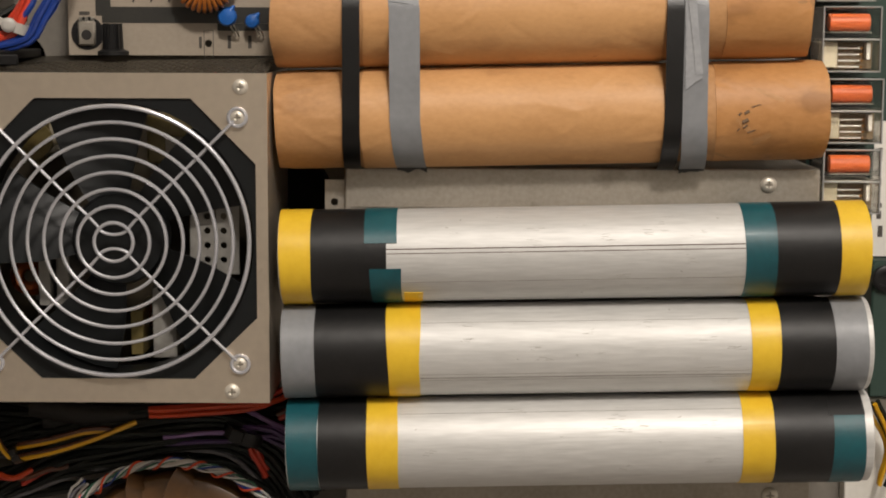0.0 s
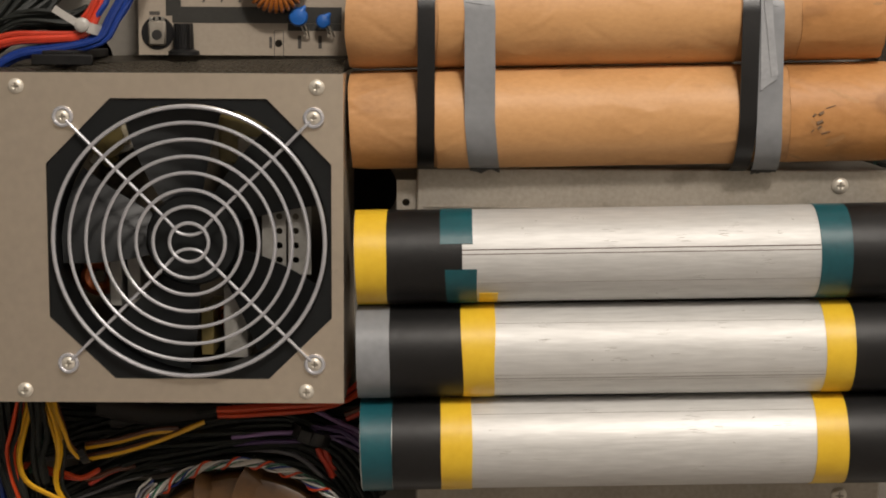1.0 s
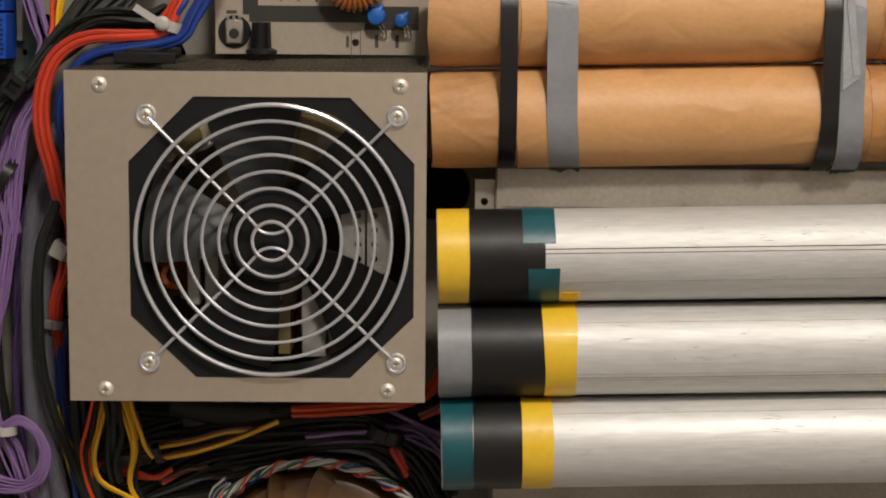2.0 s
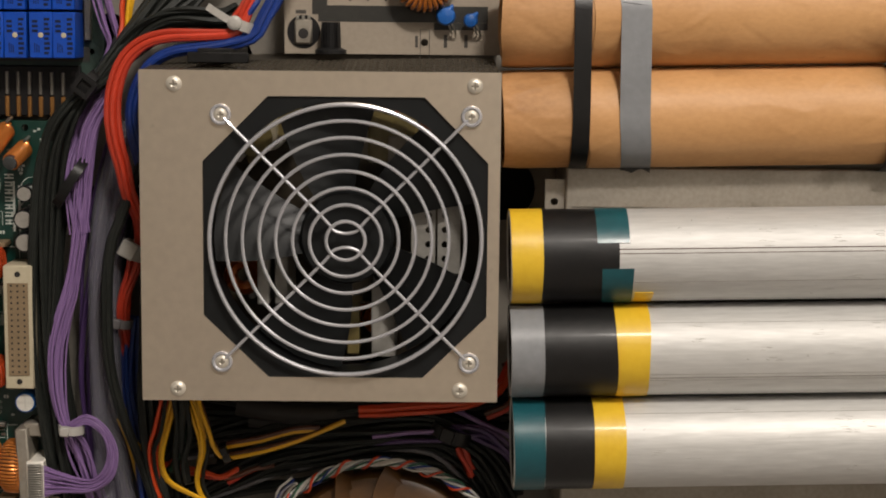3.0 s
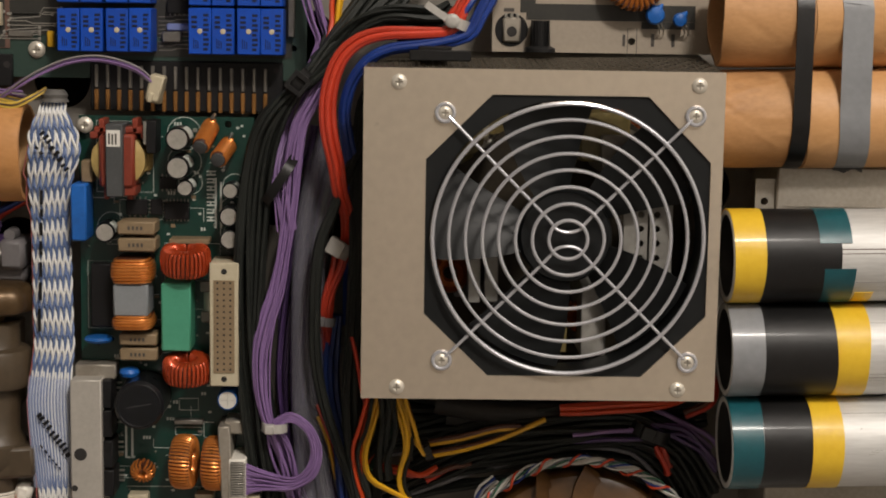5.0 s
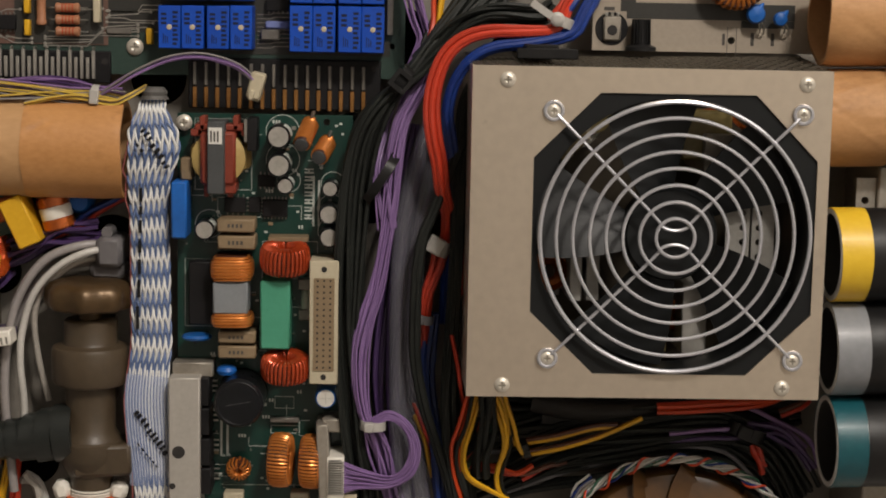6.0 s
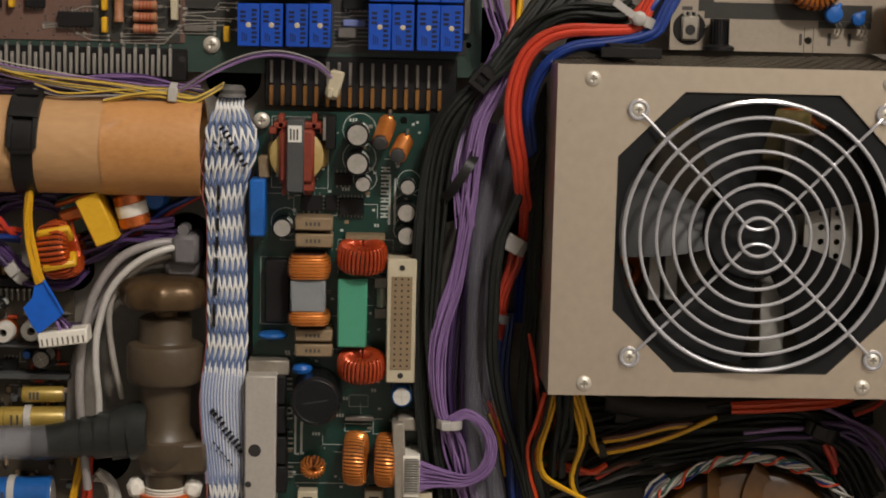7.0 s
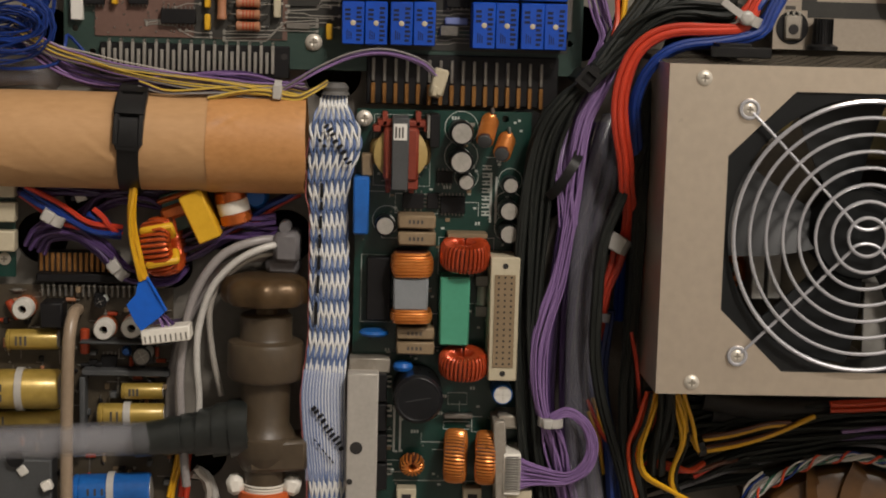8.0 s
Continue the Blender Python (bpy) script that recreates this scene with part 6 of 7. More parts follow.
wires([(-229.8, -77.4, 50), (-233.2, -92.1, 48), (-236.1, -103.1, 46), (-234.9, -116.9, 44), (-231.7, -128, 42)], ["orange", "black", "orange"], 0.95, 2.4, "orange and black wires leaving the power supply", 46)
wires([(-221.4, -78.6, 44), (-222.2, -93.5, 42), (-226, -105.1, 38), (-231, -114.2, 34)], ["black", "black", "green", "orange"], 1.4, 3.2, "black and green wires leaving the power supply", 47)
wires([(-223, -76.8, 52), (-222.8, -89, 50), (-224.3, -103.1, 46), (-223.3, -117.9, 40)], ["black"] * 4, 1.5, 4, "black wires leaving the power supply", 48)
wires([(-231, -114, 30), (-217.5, -115.5, 34), (-207.1, -118.1, 34), (-199.6, -115.1, 30)], ["red", "orange"], 1.3, 2, "short red wires bent under the supply", 49)
wires([(-204.8, -120.5, 30), (-194.3, -115.1, 30), (-184.1, -112, 26)], ["red", "brown", "black"], 1.2, 2, "short red and black wires", 50)
wires([(-262.3, -88.4, 20), (-252.9, -101.4, 22), (-245.1, -117.6, 22), (-240.3, -137.2, 20)], ["black"] * 6, 1.7, 6, "black cables beside the power supply", 51)
wires([(-254.2, -91.4, 30), (-249.1, -104.7, 30), (-245.7, -121.4, 28)], ["yellow", "red"], 0.9, 1.5, "thin yellow and red wires", 52)
M["tape_wrap"] = mat("black_cloth_tape", "1c1b1a", "282624", 0.6, 0.0, 60, 400, 0.3, 300)
for q in ([(-200, -86, 24), (-178.9, -89.1, 26), (-157.9, -90.3, 26), (-136.9, -88.7, 24)], [(-195.1, -93.3, 20), (-163.3, -96.3, 20), (-142.2, -95.1, 20)]):
    solo("taped_cable", sweep(q, 5.2, 12), "tape_wrap", "thick cable wrapped in black tape", "cable", "taped cables")
tie(-100.7, -96.9, 30, 6, 9, 70, "strap", "black cable tie round the wires")
tie(-203.9, -104.5, 40, 3.5, 4, 20, "strap", "black cable tie round yellow wires")

# big round transformer with a twisted wire ring
M["wood_brown"] = mat("brown_varnished_paper", "634526", "422c16", 0.35, 0.0, 18, 200, 1.0, 70, coat=0.4, dirt=("2c1f14", 40, 0.58, 0.6))
tf_u, tf_v = -132.2, -169
tf = thing("round_transformer", tf_u, tf_v, 0, label="round transformer in brown varnished paper", category="transformer")
part("core", lathe((0, 0, 0), (0, 0, 36), [(0, 52), (0.85, 53), (0.95, 51.5), (1, 48), (1.0, 20), (0.8, 18)], 48), "wood_brown", tf)
for k in range(4):
    a = radians(42 + k * 31 + 6 * (k % 2))
    part("paper_fold", sweep([(math.cos(a) * 53.3, math.sin(a) * 53.3, 8), (math.cos(a + 0.05) * 52.5, math.sin(a + 0.05) * 52.5, 33), (math.cos(a + 0.12) * 44, math.sin(a + 0.12) * 44, 36.3), (math.cos(a + 0.2) * 22, math.sin(a + 0.2) * 22, 36.3)], 0, flat=(16, 0.7)), "wood_brown", tf)
ring = thing("twisted_wires", tf_u, tf_v + 46, 0, label="twisted grey, white and green wires bound with red", category="cable")
def arc_wire(colour, r, n, ph, amp, a0=30, a1=150, R=58.0, H=38.0):
    pts = []
    for i in range(90):
        s = i / 89
        a = radians(a0 + (a1 - a0) * s)
        tw = n * 2 * math.pi * s + ph
        rad = R + amp * math.cos(tw) + 0.6 * math.sin(11 * s + ph * 3)
        pts.append((math.cos(a) * rad * 1.02, math.sin(a) * rad - 46, H + amp * math.sin(tw)))
    part("wire", sweep(pts, r, 6, 1, smooth=False), "w_" + colour, ring)
for k, colour in enumerate(("white", "pale", "green", "white", "grey", "pale", "white", "blue", "green", "white")):
    arc_wire(colour, 0.5, 5 + (k % 3), k * 0.7, 0.95 + 0.25 * (k % 4), 24, 148, 59.8)
arc_wire("orange", 0.6, 9, 0.4, 2.4, 24, 148, 59.5, 38.4)
lead = wires([(-172.9, -117.5, 40), (-179.5, -126.1, 38), (-183.6, -140.8, 34)], ["white", "grey", "pale", "blue"], 0.65, 2.2, "grey and white wire ends at the transformer", 55)

# ---- twisted ribbon cable beside the long tube ----
rib = thing("ribbon_cable", -375.7, -33.6, 0, label="blue and white twisted-pair ribbon cable", category="ribbon cable")
RU, RV = -375.7, -33.6
mid = spline([(-373.3, 55.7, 26), (-374.6, 47, 30), (-373.9, 37, 32), (-373.2, 28.4, 34), (-375.5, 15.6, 33), (-375.8, 2.7, 32), (-375.1, -20.4, 32), (-375, -43.7, 32), (-374.7, -59.3, 32), (-376, -72.2, 33), (-376.8, -85.1, 34), (-376, -100.9, 34), (-374.6, -119.5, 34), (-374.3, -138.2, 34), (-374, -154.3, 34)], 14)
wid = [7, 12, 22.5, 23.5, 19.5, 16.5, 17, 17.5, 17.8, 18.5, 19.5, 19.2, 17, 15.5, 15]
M["rb_white"] = mat("white_ribbon_wire", "deddd9", "cccccb", 0.4, 0.0, 60, 500, 0.05)
M["rb_blue"] = mat("blue_ribbon_wire", "64769c", "56688e", 0.4, 0.0, 60, 500, 0.05)
M["rb_red"] = mat("faded_red_ribbon_wire", "a8605c", "94524e", 0.4, 0.0, 60, 500, 0.05)
NP = 14
for k in range(NP):
    f = (k + 0.5) / NP - 0.5
    for c in (0, 1):
        pts = []
        run = 0.0
        for i, p in enumerate(mid):
            if i:
                run += (p - mid[i - 1]).length
            s = i / (len(mid) - 1) * (len(wid) - 1)
            j = min(int(s), len(wid) - 2)
            w = wid[j] + (wid[j + 1] - wid[j]) * (s - j)
            flatness = min(1.0, max(0.0, 1 - abs(s - 10.6) / 2.2) * 2.4)
            a = 2 * math.pi * run / 13.6 + c * math.pi + 0.14 * math.sin(k * 1.9) + 0.5 * f * math.sin(run / 26.0)
            amp = 0.54 * (1 - flatness)
            off = f * w + (c - 0.5) * 0.8 * flatness
            curl = -(f * 2) ** 2 * 2.0
            pts.append((p.x + off + amp * (1 if k % 2 else -1) * math.cos(a) - RU, p.y - RV, p.z + curl + amp * math.sin(a) * 1.3))
        part("wire", sweep(pts, 0.56 if c == 0 else 0.58, 6, 1, smooth=False), "rb_blue" if c == 0 else "rb_white", rib)
edge = [(p.x - (wid[min(int(i / (len(mid) - 1) * (len(wid) - 1)), len(wid) - 1)] / 2 + 0.7) - RU, p.y - RV, p.z - 2.2) for i, p in enumerate(mid) if i % 4 == 0][9:]
part("edge_wire", sweep(edge, 0.3, 5), "rb_red", rib, "red marker wire")
part("carrier_film", sweep([(p.x - RU, p.y - RV, p.z - 1.5) for p in mid[24:]], 0, flat=(15.0, 0.3), smooth=False), "rb_blue", rib, "blue-grey carrier film")
film_pts = [(p.x - RU, p.y - RV, p.z + 0.5) for i, p in enumerate(mid) if 128 <= i <= 172]
M["film"] = mat("pale_blue_film", "aab2c8", "98a2bc", 0.3, 0.0, 40, 400, 0.06, alpha=0.22, coat=0.2)
part("film", sweep(film_pts, 0, flat=(19.5, 0.2), smooth=False), "film", rib, "clear film over the flat stretch").visible_shadow = False
O[0], O[1] = RU, RV
def slant_bars(rows_):
    for u, v, z, w, h in rows_:
        n = max(1, round(w / 2.6))
        b = [(-w / 2 + w * k / n, -w / 2 + w * (k + 0.55) / n) for k in range(n)]
        for k, (x0, x1) in enumerate(b):
            part("printed_bar", box(x0, -h / 2, x1, h / 2 * (1 if k % 2 else 0.7), 0, 0.12, 0), "ic", rib, where=here(u, v, z, -52))
slant_bars([(*(-377.5, -94.7), 36.2, 8, 3.2), (*(-371.7, -103.3), 36.2, 12, 3.6), (*(-367.6, -109.9), 35.6, 3.5, 2.6), (*(-377.8, -108.4), 36.2, 9, 0.9), (*(-373.1, -114.1), 36.2, 7, 0.9), (*(-380.4, -91.3), 35.6, 3, 3),
            (*(-375.5, 35.5), 36.8, 7, 3.2), (*(-370.9, 28.1), 36.8, 9, 3.2), (*(-378.7, 29.4), 36.4, 6, 1.6), (*(-367.4, 22.1), 36.2, 4.5, 2.6)])
for q in ([(-378.9, 11.8, 34), (-379.1, 5.4, 34)], [(-379.1, 3.4, 34), (-379, -0.2, 34)], [(-379.2, -2.8, 34), (-379.4, -8.6, 34)], [(-379.6, -11.2, 34), (-379.5, -17.6, 34)], [(-379.7, -20.7, 34), (-379.8, -27.4, 34)], [(-380, -30, 34), (-380.1, -38.2, 34)], [(-380.6, -42.1, 34), (-380.9, -52.5, 34)]):
    (ua, va, _), (ub, vb, _) = q
    part("printed_bar", box(-0.7, -abs(va - vb) / 2, 0.7, abs(va - vb) / 2, 0, 0.12, 0), "ic", rib, where=here((ua + ub) / 2, (va + vb) / 2, 33.4))
part("gathering", lathe((0, 0, 0), (0, 5.5, 0), [(0, 6.6), (0.3, 5.6), (0.6, 6), (1, 4.4)], 14), "pale_tape", rib, where=here(-373.8, 51.1, 26))

# strap and buckle round the long tube
st = thing("buckle_strap", -463.6, 28.2, 0, -2, label="black webbing strap with plastic side buckle round the tube", category="strap")
O[0], O[1] = -466.2, 28.2
def shell(name, a0, a1, w0, w1, lift, thick, x=0.0):
    """A curved plate round the long tube; a0, a1: degrees round it, 90 facing out, 180 up; w0, w1: its widths."""
    b = bmesh.new()
    rows = []
    for i in range(9):
        a, w = radians(a0 + (a1 - a0) * i / 8), w0 + (w1 - w0) * i / 8
        lo, hi = 22.2 + lift, 22.2 + lift + thick
        rows.append([b.verts.new((x + p, -math.cos(a) * r, 24 + math.sin(a) * r)) for p, r in ((-w / 2, lo), (-w / 2, hi - 0.5), (-w / 2 + 0.6, hi), (w / 2 - 0.6, hi), (w / 2, hi - 0.5), (w / 2, lo))])
    for p, q in zip(rows, rows[1:]):
        for k in range(6):
            b.faces.new((p[k], p[(k + 1) % 6], q[(k + 1) % 6], q[k]))
    b.faces.new(rows[0])
    b.faces.new(rows[-1][::-1])
    return part(name, b, "blackp", st)


part("webbing", lathe((-4.7, 0, 24), (4.7, 0, 24), [(0, 21.9), (0, 22.9), (1, 22.9), (1, 21.9), (0, 21.9)], 48, caps=False), "strap", st)
part("webbing_fold", lathe((-4.5, 0.3, 24), (4.5, 0.3, 24), [(0, 22.6), (0, 23.6), (1, 23.6), (1, 22.6), (0, 22.6)], 48, caps=False), "strap", st)
shell("buckle_top", 151, 172, 13.2, 12.6, 0.4, 3.4)
shell("buckle_bar", 121, 145, 13.4, 13.4, 0.6, 3.6)
for s in (-1, 1):
    shell("buckle_arm", 90, 121, 2.2, 2.4, 0.5, 3.0, s * 5.4)
    shell("buckle_side", 145, 151, 2.2, 2.2, 0.4, 3.2, s * 5.6)
shell("buckle_tongue", 89, 114, 9.2, 8.6, 0.6, 2.8)
shell("buckle_end", 84, 91, 9.8, 12.2, 0.4, 2.4)

# ---- harness along the top of the long tube ----
wires([(-517, 77, 28), (-507, 72, 30), (-497, 67, 30), (-485, 64, 30), (-472, 61, 31), (-457, 58.5, 31), (-440, 56, 31), (-422, 54, 31), (-410, 52.5, 31), (-399, 52.5, 30), (-387, 50, 28)], ["straw", "ash", "purple", "straw", "ash", "straw", "purple", "straw", "ash", "pale", "straw", "pale", "purple", "ash", "straw", "ash"], 0.38, 3.8, "pale yellow, purple and grey wires along the cardboard tube", 61, flat=0.6, pinch=[1, 0.8, 0.8, 0.9, 1, 1.1, 1.1, 1, 0.9, 0.7, 0.9])
wires([(-518, 72, 22), (-508, 67, 23), (-496, 60, 24), (-483, 55.5, 25), (-468, 53.5, 25), (-448, 55, 24), (-428, 57, 24), (-413, 56.5, 25), (-400, 54, 26), (-388, 53, 24)], ["purple", "violet"] * 7, 0.46, 4.0, "purple wires behind the cardboard tube", 62, pinch=[1, 1, 1, 1, 0.7, 0.9, 1, 1, 0.8, 0.8])
wires([(-461, 54, 31), (-450, 51.2, 33), (-437, 51.6, 33), (-422, 52.6, 32), (-405, 54, 30)], ["ash", "straw", "violet"], 0.45, 1.4, "grey and yellow wires under the harness", 56)
wires([(-430, 48.6, 34), (-417, 51.4, 34), (-405, 51.8, 34), (-392, 49.4, 33), (-385, 52, 32), (-377, 57, 28)], ["straw", "straw", "ash", "straw"], 0.5, 1.4, "pale yellow wires over the tube end", 57)
wires([(-399.5, 51.6, 28), (-390, 57.5, 34), (-380, 63.5, 38), (-367, 69, 39), (-355, 71, 39), (-345, 70, 38), (-335, 66.6, 37), (-328.5, 61, 35)], ["purple", "purple", "ash", "purple", "ash"], 0.42, 1.3, "thin purple wires arching to a small plug", 63)
ht = thing("cable_tie", -399.5, 52.3, 26, -4, label="white nylon cable tie round the harness", category="cable tie")
part("loop", lathe((-1.6, 0, 3), (1.6, 0, 3), [(0, 4.2), (0, 5.0), (1, 5.0), (1, 4.2), (0, 4.2)], 20, caps=False), "nylon", ht)
part("head", box(-2.1, -3.6, 2.1, 3.0, 6.6, 9.4, 0.5), "nylon", ht)
pg = thing("small_plug", -327.8, 58.2, 12, -14, label="small cream plastic plug on thin purple wires", category="connector")
part("shell", box(-3.2, -6, 3.2, 6, 12, 24, 0.8), "cream", pg)
part("key", box(-2.0, -6.5, 0.5, -2, 22, 25.4, 0.5), "cream", pg)
part("stem", box(-2.4, -7.5, 2.4, -4, 0, 12, 0.5), "cream", pg)
wires([(-536.6, 83.9, 30), (-516.4, 86.9, 32), (-504.2, 81.1, 32), (-507.1, 73.6, 30), (-521.9, 70.7, 30), (-537.2, 71.5, 28)], ["blue"] * 14 + ["dkblue"] * 8, 0.55, 8.0, "untidy coil of thin blue wires", 65)
wires([(-537.6, 76.5, 26), (-517.8, 75.8, 26), (-503.7, 87.3, 28), (-502.4, 104.6, 28)], ["blue"] * 12, 0.55, 6.5, "untidy coil of thin blue wires", 66)
wires([(-532.8, 59.7, 26), (-512.5, 59.2, 28), (-497.6, 62.1, 28), (-494.2, 70.2, 26), (-494, 74.6, 20), (-487.7, 67.6, 16)], ["blue"], 0.8, 0.1, "single thin blue wire crossing the hose", 67)
solo("hose", sweep([(-544.2, 53.7, 20), (-524.2, 56.2, 20), (-509.1, 57.1, 20), (-500.2, 55.1, 14)], 5.5, 14), "hose_grey", "dark grey plastic hose end", "hose")
wires([(-518.1, 79.4, 12), (-513.9, 83.3, 14), (-512.2, 94.7, 16)], ["white", "yellow", "grey"], 0.9, 3, "white and yellow wires behind the blue coil", 68)

# ---- below the long tube ----
wires([(-521.2, 5.1, 12), (-500.4, 7, 14), (-479.9, 5.7, 14), (-459.6, 5.2, 12), (-441.8, 4.1, 10)], ["violet"] * 8, 1.1, 5, "dark purple wires under the cardboard tube", 71, flat=0.6)
wires([(-510.8, -23.1, 14), (-505.2, -15.4, 16), (-492.4, -14.1, 16), (-479.3, -21.9, 18), (-470.3, -31.6, 18), (-461.6, -35.4, 16), (-448.9, -35.5, 14), (-441.4, -29.8, 12)], ["violet"] * 9, 1.0, 5.5, "bundle of dark purple wires", 72)
wires([(-488, -8.5, 12), (-477.4, 1.1, 14), (-462, 2.7, 14), (-449.3, -1.1, 12)], ["violet"] * 6, 1.0, 5, "dark purple wires under the tube", 73)
wires([(-446.4, -23.1, 14), (-430.7, -17.2, 16), (-417.7, -11.5, 18), (-399.7, -9.3, 18)], ["violet"] * 9, 1.05, 6, "bundle of dark purple wires", 74)
wires([(-514.1, 4.2, 22), (-501.5, -3.8, 22), (-488.8, -9.9, 22), (-478.7, -12.3, 22), (-470.3, -14.4, 18)], ["red", "blue", "red", "blue", "dkblue"], 1.25, 4.2, "red and blue wire pair", 75, flat=0.6)
wires([(-482.2, -3.1, 24), (-476.1, -9.6, 22), (-471.1, -15.2, 18)], ["blue", "red", "dkblue"], 1.3, 2.6, "red and blue wire ends", 76)
wires([(-423.3, -13.7, 12), (-410.3, -6.6, 14), (-399.9, 0.4, 16), (-389.7, 5.9, 16)], ["red", "blue", "violet"], 1.3, 2.4, "red and blue wires behind the tube end", 77)
tie(-499.9, -7.3, 24, 5, 4.6, 60)
tie(-471.3, -30.6, 20, 5, 5, 40)
sq = thing("tie_mount", -489.4, 1.3, 0, 20, label="white square cable-tie mount", category="cable mount")
part("pad", box(-2.6, -2.4, 2.6, 2.4, 0, 15, 0.6), "whitep", sq)
part("saddle", box(-5, -1, 5, 1, 0, 13, 0.4), "pale_mount", sq)
wires([(-462.8, 8.6, 34), (-463.5, -3.9, 36), (-462.5, -16.5, 36), (-459.7, -26.4, 38), (-457.4, -32.7, 38)], ["yellow", "yellow", "yellow"], 1.2, 1.7, "yellow wires into blue tape", 78)
# blue tape flag and white multi-pin plug
fl = thing("tape_flag", -455.1, -44.5, 0, label="folded bright blue tape flag on wires", category="tape")
O[0], O[1] = -455.1, -44.5
M["tape_blue"] = mat("bright_blue_tape", "1560c8", "1254b4", 0.4, 0.0, 40, 300, 0.15)
pts_ = [(a - O[0], b - O[1]) for a, b, _ in ((-459.7, -32, 38), (-456.4, -31.4, 38), (-452.4, -37.7, 38), (-447.6, -46.6, 38), (-450.6, -49.8, 38), (-458.6, -56.1, 38), (-461.6, -52, 38), (-465.2, -44.4, 38), (-461.2, -39.7, 38))]
part("flag", plate(pts_, [], 37, 38.2), "tape_blue", fl)
part("fold", sweep([(pts_[1][0], pts_[1][1], 38.2), (pts_[2][0], pts_[2][1], 38.8), (pts_[3][0], pts_[3][1], 38.2)], 0.7, 6), "tape_blue", fl)
wires([(-455.1, -46.9, 34), (-450.3, -50.5, 34), (-447, -55.1, 34)], ["purple", "violet"] * 5, 0.45, 3.2, "thin purple wires into a white plug", 79)
wp = thing("white_plug", -447.7, -57.8, 0, 7.5, label="white multi-pin plug on thin wires", category="connector")
part("shell", box(-11, -3.4, 11, 3.4, 26, 39, 0.6), "whitep", wp)
for k in range(9):
    part("slot", box(-9.6 + k * 2.3, -2.6, -8.9 + k * 2.3, 0.6, 39, 39.12, 0), "pin", wp)
part("rear_wires", box(-9, -2, 9, 2, 8, 26, 0.6), "w_violet", wp)

# loose coils and parts under the tube end
lc = thing("toroid_coil", -450.9, -19.4, 0, 12, label="red and orange wound ring choke with yellow tape", category="coil")
O[0], O[1] = 0, 0
wound_ring(lc, 0, 0, 24, 9.0, 3.4, 12, 30, "copper_orange2", "u", 14, 0.85, 12)
for phi in (48, -30):
    part("tape_band", box(-7.7, -1.7, 7.7, 1.7, 4.8, 14.0, 1.0), "yellowp", lc, "yellow tape band", where=Matrix.Translation((0, 0, 0.024)) @ Matrix.Rotation(radians(-phi), 4, "X"))
part("stand", box(-5, -8, 5, 8, 0, 16, 0.6), "cavity", lc)
fc = thing("film_capacitor", -433.6, -4.9, 0, 25, label="yellow box film capacitor set at a slant", category="capacitor")
part("body", box(-5.4, -11.5, 5.4, 11.5, 12, 32, 0.7), "yellowp", fc)
part("base", box(-4, -9, 4, 9, 0, 12, 0.4), "cavity", fc)
gt = thing("small_transformer", -443.8, -3.2, 0, 20, label="green and copper small transformer", category="transformer")
part("core", box(-7, -9, 7, 9, 0, 22, 0.6), "pcb_green", gt)
part("winding", box(-8.5, -3, 8.5, 3.5, 6, 23.5, 1.5), "copper", gt)
part("winding", box(-8.5, 5, 8.5, 8, 6, 23, 1.2), "copper", gt)
wc = thing("small_coil", -419.4, -1.2, 0, 15, label="copper-wound coil with white sleeve", category="coil")
part("winding", lathe((0, -8, 20), (0, 8, 20), [(0, 6.5), (0.05, 7.4), (0.3, 7.4), (0.32, 6.8), (0.68, 6.8), (0.7, 7.4), (0.95, 7.4), (1, 6.5)], 26), "copper", wc)
part("sleeve", lathe((0, -2.8, 20), (0, 2.8, 20), [(0, 7.0), (0.1, 7.3), (0.9, 7.3), (1, 7.0)], 26), "whitep", wc)
part("stand", box(-4, -7, 4, 7, 0, 14, 0.5), "cavity", wc)
bd = thing("small_capacitor", -409.5, 3.2, 0, label="small blue disc capacitor", category="capacitor")
part("disc", lathe((0, 0, 0), (0, 0, 18), [(0, 5), (0.8, 6), (1, 4)], 20), "box_blue", bd)

# green strip with cream blocks
gs = board("terminal_strip", -561.5, -36.4, -519.1, 8, 14, "pcb_green", "green strip with cream terminal blocks", [])
for q in ((-539.3, 1, -517.7, 8.7), (-539.4, -10.3, -517.7, -1.5), (-539.5, -23.7, -517.8, -14.4)):
    block(gs, "terminal_block", *q, 14, 22, "cream", 0.6)
screw_parts(gs, -524.1 - O[0], -28.1 - O[1], 14, 2.9)

# ---- lower board with gold capacitors ----
lb = board("amplifier_board", -568.3, -176.8, -447.6, -40.6, 10, "pcb_olive", "olive brown amplifier board with gold capacitors", [])
Z = 10.0
block(lb, "edge_connector", -509.4, -38.3, -460, -34.3, Z - 8, 16, "ic", 0.5)
block(lb, "edge_connector", -510, -34.5, -472.8, -24.7, 3, 9, "cavity", 0.4)
ga, gb_ = (-508.2, -29.7), (-477.2, -29)
for k in range(13):
    x = ga[0] + (gb_[0] - ga[0]) * k / 12
    block(lb, "gilt_finger", x - 0.8, ga[1] - 4.4, x + 0.8, ga[1] + 4.4, 9, 10.4, "brass", 0.2)
ga, gb_ = (-507.4, -43.1), (-462.1, -42.7)
